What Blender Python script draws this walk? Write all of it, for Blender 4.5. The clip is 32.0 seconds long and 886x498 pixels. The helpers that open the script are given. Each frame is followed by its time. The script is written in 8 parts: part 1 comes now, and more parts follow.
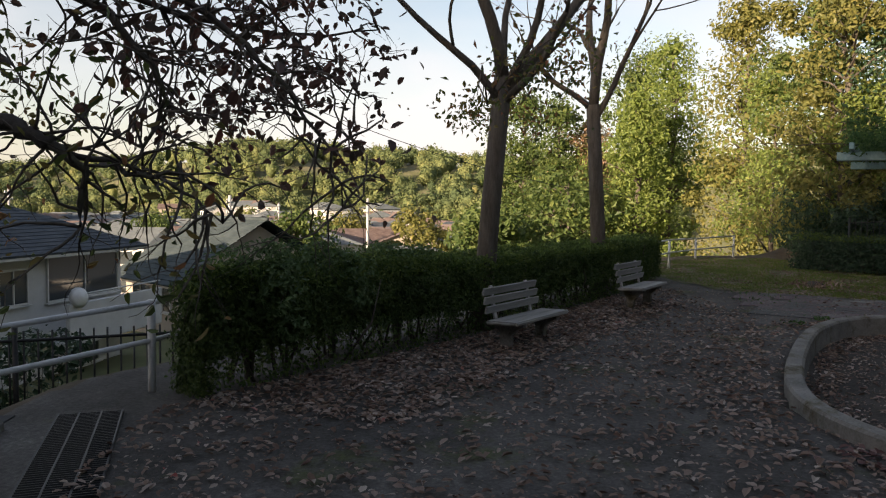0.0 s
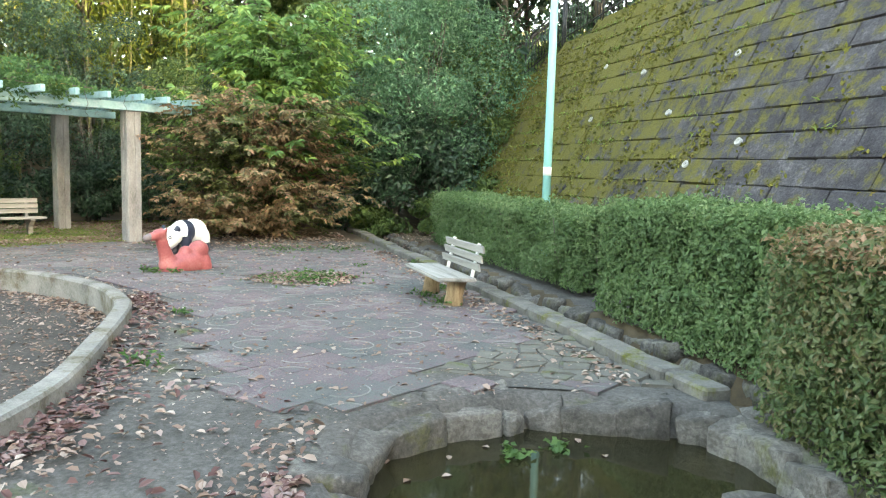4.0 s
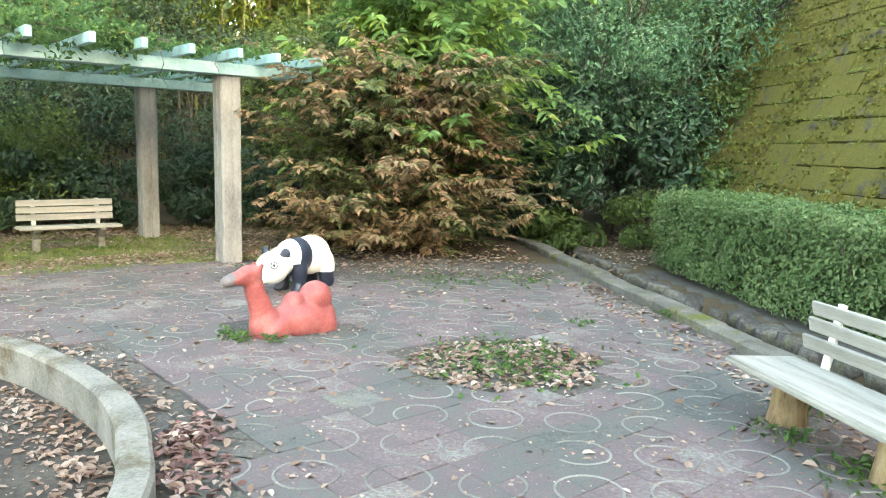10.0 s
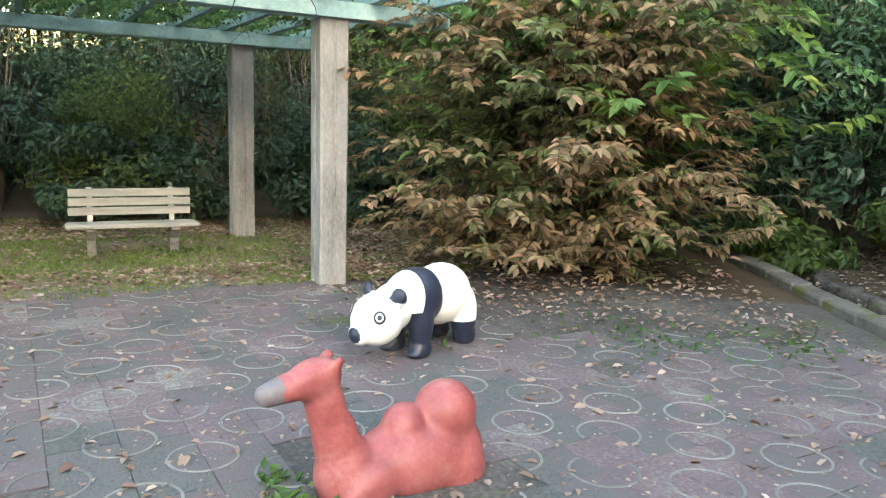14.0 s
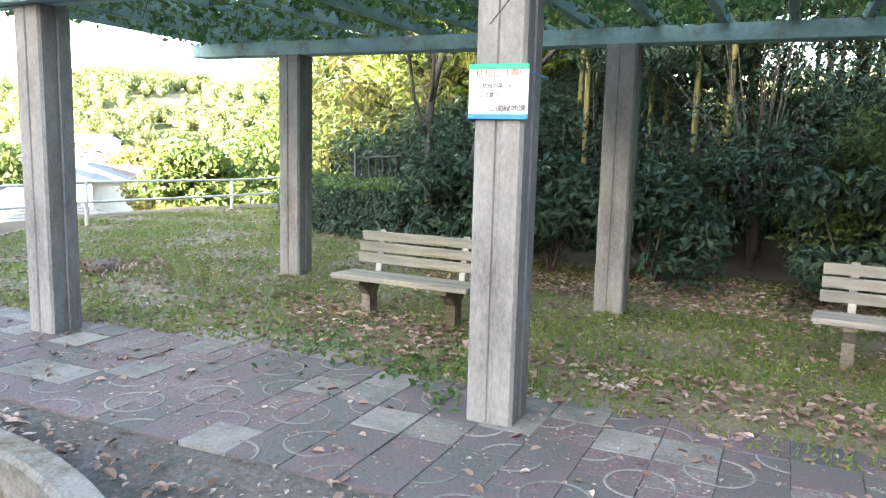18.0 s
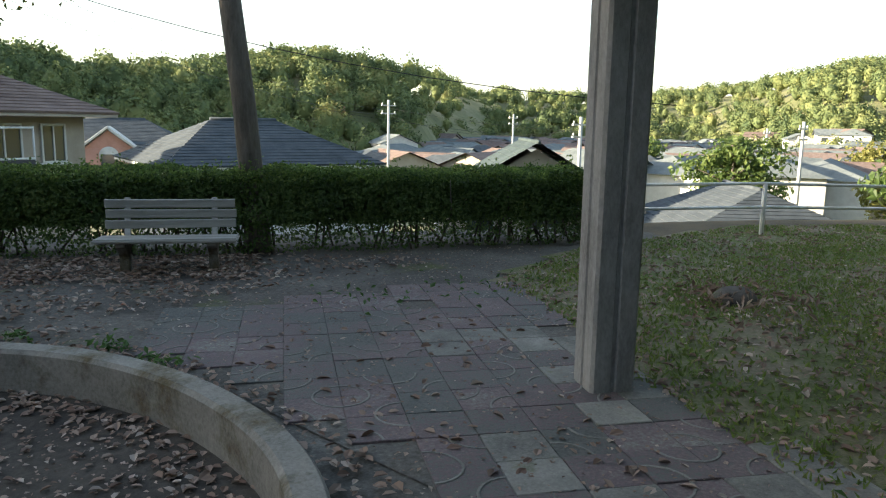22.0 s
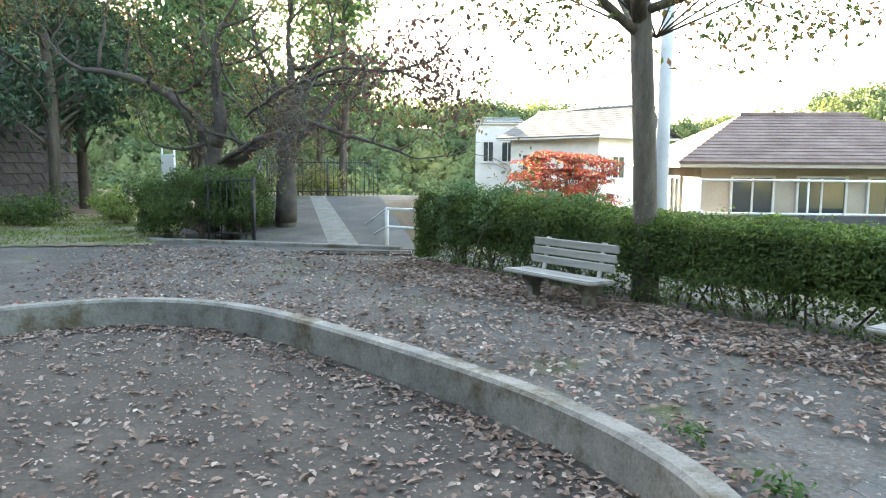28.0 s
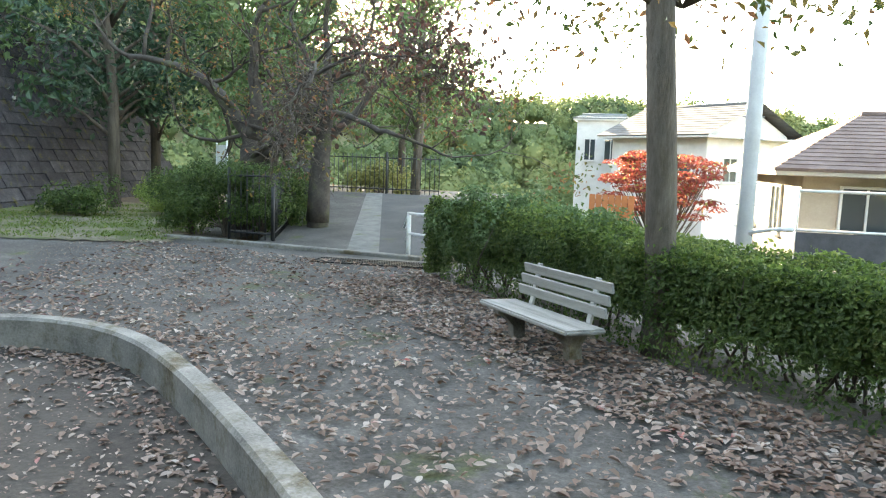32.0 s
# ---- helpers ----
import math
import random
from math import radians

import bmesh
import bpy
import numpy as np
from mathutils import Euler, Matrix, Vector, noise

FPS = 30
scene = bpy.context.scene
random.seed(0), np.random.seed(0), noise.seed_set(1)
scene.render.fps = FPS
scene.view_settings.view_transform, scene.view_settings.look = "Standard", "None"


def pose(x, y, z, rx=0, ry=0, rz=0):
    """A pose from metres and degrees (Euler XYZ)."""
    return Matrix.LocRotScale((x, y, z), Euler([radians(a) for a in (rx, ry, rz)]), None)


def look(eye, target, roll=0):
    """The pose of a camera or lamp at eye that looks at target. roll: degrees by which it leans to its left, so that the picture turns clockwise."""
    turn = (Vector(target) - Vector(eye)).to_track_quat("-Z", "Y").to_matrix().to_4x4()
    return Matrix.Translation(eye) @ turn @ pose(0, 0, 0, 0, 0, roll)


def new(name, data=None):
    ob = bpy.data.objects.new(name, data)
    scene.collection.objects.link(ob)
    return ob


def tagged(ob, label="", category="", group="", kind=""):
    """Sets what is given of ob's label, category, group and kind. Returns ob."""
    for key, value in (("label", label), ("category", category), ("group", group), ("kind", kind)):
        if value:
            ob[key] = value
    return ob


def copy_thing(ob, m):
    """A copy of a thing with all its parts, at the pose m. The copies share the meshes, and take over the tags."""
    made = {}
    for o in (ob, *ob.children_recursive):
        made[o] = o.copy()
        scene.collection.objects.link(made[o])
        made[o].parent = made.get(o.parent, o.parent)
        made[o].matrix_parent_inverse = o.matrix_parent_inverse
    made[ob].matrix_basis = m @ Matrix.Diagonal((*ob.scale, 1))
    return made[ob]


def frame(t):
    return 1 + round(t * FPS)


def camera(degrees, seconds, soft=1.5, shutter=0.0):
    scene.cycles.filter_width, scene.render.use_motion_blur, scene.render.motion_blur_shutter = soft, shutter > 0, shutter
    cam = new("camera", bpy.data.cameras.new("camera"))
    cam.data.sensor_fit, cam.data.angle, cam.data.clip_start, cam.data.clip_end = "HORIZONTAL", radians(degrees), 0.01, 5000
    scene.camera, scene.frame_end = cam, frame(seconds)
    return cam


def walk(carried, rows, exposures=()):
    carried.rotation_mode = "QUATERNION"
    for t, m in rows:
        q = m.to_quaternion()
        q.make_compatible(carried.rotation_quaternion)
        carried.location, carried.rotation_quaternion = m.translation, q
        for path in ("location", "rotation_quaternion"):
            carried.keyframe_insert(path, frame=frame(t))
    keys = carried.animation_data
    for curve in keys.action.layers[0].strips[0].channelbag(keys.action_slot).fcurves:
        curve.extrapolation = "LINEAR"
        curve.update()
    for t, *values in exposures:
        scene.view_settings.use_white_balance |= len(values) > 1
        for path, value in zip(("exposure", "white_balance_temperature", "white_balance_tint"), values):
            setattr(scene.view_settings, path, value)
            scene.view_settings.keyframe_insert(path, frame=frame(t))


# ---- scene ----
cam = camera(61.37, 32.0, 1.15)
PATH = [
    (0.0, 1.597, -3.618, 1.674, 86.54, -0.76, 86.80),
    (0.5, 1.728, -3.500, 1.647, 85.57, -0.14, 74.16),
    (1.0, 1.883, -3.400, 1.621, 84.15, -0.17, 59.68),
    (1.5, 1.952, -3.220, 1.584, 83.25, -0.33, 45.30),
    (2.0, 1.889, -3.073, 1.593, 81.67, -1.21, 32.36),
    (2.5, 1.719, -2.930, 1.620, 81.49, -1.40, 20.66),
    (3.0, 1.511, -2.808, 1.617, 81.90, -2.09, 12.51),
    (3.5, 1.266, -2.606, 1.613, 83.11, -2.09, 6.52),
    (5.5, 0.436, -1.177, 1.641, 84.51, -1.28, 3.32),
    (6.0, 0.327, -0.780, 1.628, 84.82, -1.15, 1.21),
    (6.5, 0.150, -0.410, 1.613, 84.89, -1.17, 0.30),
    (7.0, 0.000, -0.000, 1.612, 84.49, -1.39, 0.20),
    (7.5, -0.139, 0.428, 1.609, 84.39, -1.40, 0.68),
    (8.0, -0.322, 0.855, 1.597, 84.39, -1.19, 3.47),
    (8.5, -0.497, 1.303, 1.590, 84.59, -1.27, 6.44),
    (9.0, -0.649, 1.724, 1.601, 84.32, -1.52, 8.84),
    (9.5, -0.827, 2.113, 1.597, 83.85, -1.18, 11.81),
    (10.0, -0.943, 2.470, 1.602, 82.53, -1.32, 14.12),
    (10.5, -0.999, 2.837, 1.605, 81.37, -1.46, 15.16),
    (11.0, -1.120, 3.171, 1.602, 80.69, -1.60, 15.87),
    (11.5, -1.331, 3.510, 1.597, 79.63, -1.87, 16.59),
    (12.0, -1.528, 3.910, 1.575, 79.51, -1.96, 15.66),
    (12.5, -1.745, 4.344, 1.580, 79.68, -1.66, 15.52),
    (13.0, -1.976, 4.731, 1.591, 79.95, -1.49, 16.76),
    (13.5, -2.147, 5.148, 1.582, 80.61, -1.69, 19.58),
    (15.5, -2.992, 6.509, 1.608, 78.29, -1.38, 45.43),
    (16.0, -3.275, 6.744, 1.609, 78.04, -1.43, 52.98),
    (16.5, -3.562, 6.975, 1.607, 78.78, -1.43, 59.45),
    (17.0, -3.849, 7.181, 1.611, 80.17, -1.29, 65.47),
    (17.5, -4.166, 7.324, 1.597, 81.63, -1.32, 72.82),
    (18.0, -4.495, 7.476, 1.582, 82.02, -1.50, 79.44),
    (18.5, -4.783, 7.621, 1.588, 82.14, -1.54, 85.14),
    (19.0, -5.065, 7.709, 1.575, 81.41, -1.39, 91.71),
    (19.5, -5.352, 7.741, 1.581, 80.94, -1.53, 99.08),
    (20.0, -5.639, 7.774, 1.567, 81.01, -1.48, 106.47),
    (20.5, -5.951, 7.817, 1.584, 80.91, -1.27, 113.28),
    (21.0, -6.258, 7.791, 1.585, 80.98, -1.07, 120.17),
    (21.5, -6.604, 7.733, 1.578, 80.79, -1.03, 126.22),
    (22.0, -7.018, 7.711, 1.571, 80.41, -1.04, 132.45),
    (22.5, -7.361, 7.636, 1.546, 80.31, -1.33, 140.79),
    (23.0, -7.671, 7.539, 1.546, 80.07, -1.48, 150.60),
    (23.5, -7.958, 7.472, 1.558, 80.41, -1.90, 159.57),
    (24.0, -8.166, 7.365, 1.567, 80.70, -1.93, 168.05),
    (24.5, -8.318, 7.165, 1.580, 80.46, -2.10, 176.73),
    (25.0, -8.431, 7.017, 1.582, 80.49, -2.05, 185.01),
    (25.5, -8.529, 6.956, 1.595, 80.57, -2.61, 194.05),
    (27.5, -8.448, 6.620, 1.533, 83.77, -0.75, 200.49),
    (28.0, -8.527, 6.471, 1.554, 83.58, -0.45, 196.17),
    (28.5, -8.660, 6.316, 1.560, 82.96, -0.38, 193.28),
    (29.0, -8.859, 6.120, 1.578, 82.31, -0.57, 193.19),
    (29.5, -9.024, 5.883, 1.579, 81.86, -0.78, 195.06),
    (30.0, -9.169, 5.631, 1.602, 81.62, -1.29, 198.06),
    (30.5, -9.319, 5.379, 1.627, 82.38, -1.60, 200.19),
    (31.0, -9.398, 5.065, 1.649, 82.78, -1.66, 202.90),
    (31.5, -9.407, 4.683, 1.672, 82.89, -1.93, 205.21),
    (32.0, -9.432, 4.257, 1.680, 82.97, -1.93, 205.47),
]
EXPOSURE = [(0, 1.25, 7500, 20), (0.5, 1.35, 7400, 14), (1.0, 2.2, 7500, 10), (1.4, 3.3, 7500, 8), (2.0, 4.6, 7600, 8), (3.0, 4.6, 7900, 7), (7.0, 4.75, 8000, 3), (10.0, 4.9, 8100, 3), (12.0, 4.7, 7900, 5), (13.0, 4.5, 7800, 5),
            (15.5, 4.45, 7100, 11), (16.0, 4.4, 7000, 11), (17.0, 4.65, 6900, 12), (18.0, 4.4, 6700, 13), (19.0, 3.9, 6600, 12), (20.0, 3.55, 6500, 12), (21.0, 2.6, 6600, 7), (22.0, 2.3, 6800, 6), (23.0, 3.0, 6800, 9), (24.0, 3.5, 7100, 8), (25.0, 3.6, 7100, 8),
            (28.0, 4.2, 7200, 8), (28.6, 3.8, 7200, 8), (29.2, 3.6, 7200, 8), (30.0, 4.05, 7300, 8), (32.0, 4.15, 7500, 8)]
walk(cam, [(t, pose(*p)) for t, *p in PATH], EXPOSURE)

# ---- world, sun ----
SUN_AZ, SUN_EL = radians(-46), radians(11)
world = bpy.data.worlds.new("world")
scene.world = world
world.use_nodes = True
wn = world.node_tree.nodes
sky = wn.new("ShaderNodeTexSky")
sky.sky_type, sky.sun_disc = "NISHITA", False
sky.sun_elevation, sky.sun_rotation = SUN_EL, radians(90) - SUN_AZ
sky.air_density, sky.dust_density, sky.ozone_density = 1.0, 1.6, 1.1
# thin broken cloud over the clear sky
wl = world.node_tree.links
where, veil = wn.new("ShaderNodeTexCoord"), wn.new("ShaderNodeTexNoise")
veil.inputs["Scale"].default_value, veil.inputs["Detail"].default_value = 2.6, 6.0
flatten = wn.new("ShaderNodeMapping")
flatten.inputs["Scale"].default_value = (1, 1, 2.6)
wl.new(where.outputs["Generated"], flatten.inputs[0])
wl.new(flatten.outputs[0], veil.inputs["Vector"])
cover = wn.new("ShaderNodeMapRange")
for slot, value in zip((1, 2, 3, 4), (0.36, 0.66, 0.12, 0.8)):
    cover.inputs[slot].default_value = value
wl.new(veil.outputs[0], cover.inputs[0])
cloud = wn.new("ShaderNodeMix")
cloud.data_type = "RGBA"
cloud.inputs[7].default_value = (3.7, 3.95, 4.3, 1)
# the haze and cloud thicken towards the horizon
axes, low = wn.new("ShaderNodeSeparateXYZ"), wn.new("ShaderNodeMapRange")
wl.new(where.outputs["Generated"], axes.inputs[0])
wl.new(axes.outputs[2], low.inputs[0])
for slot, value in zip((1, 2, 3, 4), (0.08, 0.6, 1.0, 0.1)):
    low.inputs[slot].default_value = value
both = wn.new("ShaderNodeMath")
both.operation = "MULTIPLY"
wl.new(cover.outputs[0], both.inputs[0])
wl.new(low.outputs[0], both.inputs[1])
wl.new(both.outputs[0], cloud.inputs[0])
wl.new(sky.outputs[0], cloud.inputs[6])
wl.new(cloud.outputs[2], wn["Background"].inputs[0])
wn["Background"].inputs[1].default_value = 0.11
sun = new("sun", bpy.data.lights.new("sun", "SUN"))
sun.data.energy, sun.data.angle, sun.data.color = 5.0, radians(0.6), (1.0, 0.86, 0.66)
sun.matrix_world = look((0, 0, 60), (-math.cos(SUN_AZ) * math.cos(SUN_EL), -math.sin(SUN_AZ) * math.cos(SUN_EL), 60 - math.sin(SUN_EL)))

# ---- tools ----
U = Vector((0.583, 0.812, 0))      # along the pergola and the paving
N = Vector((-0.812, 0.583, 0))     # from the paving to the pergola's back
rng = np.random.default_rng(7)


def node(nt, kind, **values):
    n = nt.nodes.new(kind)
    for key, value in values.items():
        n.inputs[key].default_value = value
    return n


def ramp_of(nt, fac, stops):
    r = nt.nodes.new("ShaderNodeValToRGB")
    while len(r.color_ramp.elements) < len(stops):
        r.color_ramp.elements.new(0.5)
    for e, (p, c) in zip(r.color_ramp.elements, stops):
        e.position, e.color = p, (*c, 1)
    nt.links.new(fac, r.inputs[0])
    return r


def surface(name, stops, scale=3.0, fine=40.0, rough=0.85, bump=0.3, metal=0.0, per_piece=0.0, spec=0.4, moss=None, world_space=False, stretch=(1, 1, 1), grain=0.45, trend=None):
    """Two scales of noise drive a colour ramp; fine noise gives relief. moss: (colour, amount, scale) of patches."""
    m = bpy.data.materials.new(name)
    m.use_nodes = True
    nt = m.node_tree
    b = nt.nodes["Principled BSDF"]
    co = nt.nodes.new("ShaderNodeTexCoord")
    mp = nt.nodes.new("ShaderNodeMapping")
    mp.inputs["Scale"].default_value = stretch
    if world_space:
        geo = nt.nodes.new("ShaderNodeNewGeometry")
        nt.links.new(geo.outputs["Position"], mp.inputs[0])
    else:
        nt.links.new(co.outputs["Object"], mp.inputs[0])
    big = node(nt, "ShaderNodeTexNoise", Scale=scale, Detail=6.0, Roughness=0.65)
    small = node(nt, "ShaderNodeTexNoise", Scale=fine, Detail=4.0, Roughness=0.7)
    nt.links.new(mp.outputs[0], big.inputs["Vector"])
    nt.links.new(mp.outputs[0], small.inputs["Vector"])
    mix = nt.nodes.new("ShaderNodeMath")
    mix.operation = "MULTIPLY_ADD"
    nt.links.new(small.outputs[0], mix.inputs[0])
    mix.inputs[1].default_value = grain
    nt.links.new(big.outputs[0], mix.inputs[2])
    fac = nt.nodes.new("ShaderNodeMath")
    fac.operation = "MULTIPLY_ADD"
    nt.links.new(mix.outputs[0], fac.inputs[0])
    fac.inputs[1].default_value, fac.inputs[2].default_value = 1.5, -0.75 * (1 + grain) + 0.5
    out = fac.outputs[0]
    if per_piece:
        info = nt.nodes.new("ShaderNodeObjectInfo")
        geo2 = nt.nodes.new("ShaderNodeNewGeometry")
        both = nt.nodes.new("ShaderNodeMath")
        both.operation = "ADD"
        nt.links.new(info.outputs["Random"], both.inputs[0])
        nt.links.new(geo2.outputs["Random Per Island"], both.inputs[1])
        frac = nt.nodes.new("ShaderNodeMath")
        frac.operation = "FRACT"
        nt.links.new(both.outputs[0], frac.inputs[0])
        add = nt.nodes.new("ShaderNodeMath")
        add.operation = "MULTIPLY_ADD"
        nt.links.new(frac.outputs[0], add.inputs[0])
        add.inputs[1].default_value = per_piece
        sub = nt.nodes.new("ShaderNodeMath")
        sub.operation = "SUBTRACT"
        nt.links.new(out, sub.inputs[0])
        sub.inputs[1].default_value = per_piece / 2
        nt.links.new(sub.outputs[0], add.inputs[2])
        out = add.outputs[0]
    colour = ramp_of(nt, out, stops).outputs[0]
    if moss:
        mc, amount, ms = moss
        mn = node(nt, "ShaderNodeTexNoise", Scale=ms, Detail=7.0, Roughness=0.7)
        nt.links.new(mp.outputs[0], mn.inputs["Vector"])
        lo = 0.72 - 0.4 * amount
        amount_out = mn.outputs[0]
        if trend:
            # growth thickens along one way over the wall
            dot = nt.nodes.new("ShaderNodeVectorMath")
            dot.operation = "DOT_PRODUCT"
            nt.links.new(mp.outputs[0], dot.inputs[0])
            dot.inputs[1].default_value = trend[:3]
            run = nt.nodes.new("ShaderNodeMapRange")
            nt.links.new(dot.outputs["Value"], run.inputs[0])
            for slot, value in zip((1, 2, 3, 4), trend[3:]):
                run.inputs[slot].default_value = value
            plus = nt.nodes.new("ShaderNodeMath")
            plus.operation = "ADD"
            nt.links.new(mn.outputs[0], plus.inputs[0])
            nt.links.new(run.outputs[0], plus.inputs[1])
            amount_out = plus.outputs[0]
        mask = ramp_of(nt, amount_out, [(max(lo - 0.05, 0), (0, 0, 0)), (lo + 0.07, (1, 1, 1))])
        mixc = nt.nodes.new("ShaderNodeMix")
        mixc.data_type = "RGBA"
        nt.links.new(mask.outputs[0], mixc.inputs[0])
        nt.links.new(colour, mixc.inputs[6])
        tone = ramp_of(nt, small.outputs[0], [(0.3, tuple(0.45 * v for v in mc)), (0.7, mc)])
        nt.links.new(tone.outputs[0], mixc.inputs[7])
        colour = mixc.outputs[2]
    nt.links.new(colour, b.inputs["Base Color"])
    b.inputs["Roughness"].default_value, b.inputs["Metallic"].default_value = rough, metal
    b.inputs["Specular IOR Level"].default_value = spec
    if bump:
        bp = node(nt, "ShaderNodeBump", Strength=bump, Distance=0.02)
        nt.links.new(mix.outputs[0], bp.inputs["Height"])
        nt.links.new(bp.outputs[0], b.inputs["Normal"])
    return m


def leafy(name, stops, through_light=0.35, rough=0.5, patch=1.3, each=0.6):
    """Leaf colour by island, with light passing through."""
    m = bpy.data.materials.new(name)
    m.use_nodes = True
    nt = m.node_tree
    b = nt.nodes["Principled BSDF"]
    geo = nt.nodes.new("ShaderNodeNewGeometry")
    big = node(nt, "ShaderNodeTexNoise", Scale=patch, Detail=3.0)
    nt.links.new(geo.outputs["Position"], big.inputs["Vector"])
    mix = nt.nodes.new("ShaderNodeMath")
    mix.operation = "MULTIPLY_ADD"
    nt.links.new(geo.outputs["Random Per Island"], mix.inputs[0])
    mix.inputs[1].default_value = each
    sub = nt.nodes.new("ShaderNodeMath")
    sub.operation = "MULTIPLY_ADD"
    nt.links.new(big.outputs[0], sub.inputs[0])
    sub.inputs[1].default_value, sub.inputs[2].default_value = 1.0 + (0.6 - each) * 1.5, -0.3 - (0.6 - each) * 0.25
    nt.links.new(sub.outputs[0], mix.inputs[2])
    col = ramp_of(nt, mix.outputs[0], stops)
    nt.links.new(col.outputs[0], b.inputs["Base Color"])
    b.inputs["Roughness"].default_value = rough
    b.inputs["Specular IOR Level"].default_value = 0.35
    tr = nt.nodes.new("ShaderNodeBsdfTranslucent")
    nt.links.new(col.outputs[0], tr.inputs[0])
    ms = nt.nodes.new("ShaderNodeMixShader")
    ms.inputs[0].default_value = through_light
    nt.links.new(b.outputs[0], ms.inputs[1])
    nt.links.new(tr.outputs[0], ms.inputs[2])
    nt.links.new(ms.outputs[0], nt.nodes["Material Output"].inputs[0])
    return m


def mesh_np(name, verts, faces, mat=None, smooth=False):
    """A mesh from an array of places and an array of faces of one size, or a list of faces."""
    me = bpy.data.meshes.new(name)
    verts = np.asarray(verts, np.float32)
    if isinstance(faces, np.ndarray):
        k = faces.shape[1]
        me.vertices.add(len(verts))
        me.vertices.foreach_set("co", verts.ravel())
        me.loops.add(faces.size)
        me.loops.foreach_set("vertex_index", faces.astype(np.int32).ravel())
        me.polygons.add(len(faces))
        me.polygons.foreach_set("loop_start", np.arange(0, faces.size, k, dtype=np.int32))
        me.update(calc_edges=True)
    else:
        me.from_pydata(verts.tolist(), [], faces)
    me.polygons.foreach_set("use_smooth", np.full(len(me.polygons), smooth))
    if mat:
        for one in (mat if isinstance(mat, (list, tuple)) else [mat]):
            me.materials.append(one)
    return me


def from_bm(name, bm, mat, smooth=False):
    me = bpy.data.meshes.new(name)
    bm.to_mesh(me)
    bm.free()
    me.polygons.foreach_set("use_smooth", np.full(len(me.polygons), smooth))
    for one in (mat if isinstance(mat, (list, tuple)) else [mat]):
        me.materials.append(one)
    return me


def part(name, data, mat, parent, label="", at=None, smooth=False):
    """Links a bmesh or a mesh as one object under a thing."""
    me = from_bm(name, data, mat, smooth) if isinstance(data, bmesh.types.BMesh) else data
    ob = new(name, me)
    ob.parent = parent
    if at is not None:
        ob.matrix_basis = at
    if label:
        tagged(ob, label)
    return ob


def thing(name, m, label, category, group="", kind=""):
    ob = new(name)
    ob.empty_display_size = 0.2
    ob.matrix_basis = m
    return tagged(ob, label, category, group, kind)


def block(sx, sy, sz, bevel=0.008, at=(0, 0, 0), rot=(0, 0, 0), seg=1, bm=None):
    """A bevelled block, its middle at the place given."""
    own = bmesh.new()
    bmesh.ops.create_cube(own, size=1.0)
    bmesh.ops.scale(own, vec=(sx, sy, sz), verts=own.verts)
    if bevel:
        bmesh.ops.bevel(own, geom=own.edges[:], offset=min(bevel, 0.45 * min(sx, sy, sz)), segments=seg, affect="EDGES")
    bmesh.ops.transform(own, matrix=pose(*at, *rot), verts=own.verts)
    if bm is None:
        return own
    tmp = bpy.data.meshes.new("tmp")
    own.to_mesh(tmp)
    own.free()
    bm.from_mesh(tmp)
    bpy.data.meshes.remove(tmp)
    return bm


def tube(points, radii, sides=8, caps=True):
    """Places and quads of a tube along points."""
    pts = np.asarray(points, float)
    radii = np.broadcast_to(np.asarray(radii, float), (len(pts),))
    tan = np.gradient(pts, axis=0)
    tan /= np.linalg.norm(tan, axis=1)[:, None] + 1e-9
    ref = np.array([0, 0, 1.0]) if abs(tan[0][2]) < 0.9 else np.array([1.0, 0, 0])
    a = np.cross(tan, ref)
    a /= np.linalg.norm(a, axis=1)[:, None] + 1e-9
    c = np.cross(tan, a)
    ang = np.arange(sides) * 2 * np.pi / sides
    ring = a[:, None] * np.cos(ang)[None, :, None] + c[:, None] * np.sin(ang)[None, :, None]
    v = (pts[:, None] + ring * radii[:, None, None]).reshape(-1, 3)
    f = []
    for i in range(len(pts) - 1):
        for j in range(sides):
            k = (j + 1) % sides
            f.append((i * sides + j, i * sides + k, (i + 1) * sides + k, (i + 1) * sides + j))
    if caps:
        f.append(tuple(range(sides - 1, -1, -1)))
        f.append(tuple(range((len(pts) - 1) * sides, len(pts) * sides)))
    return v, f


def tubes(name, runs, mat, sides=8, smooth=True):
    """One mesh of several tubes (points, radii)."""
    vs, fs, n = [], [], 0
    for pts, rad in runs:
        v, f = tube(pts, rad, sides)
        vs.append(v)
        fs += [tuple(i + n for i in q) for q in f]
        n += len(v)
    return mesh_np(name, np.concatenate(vs), fs, mat, smooth)


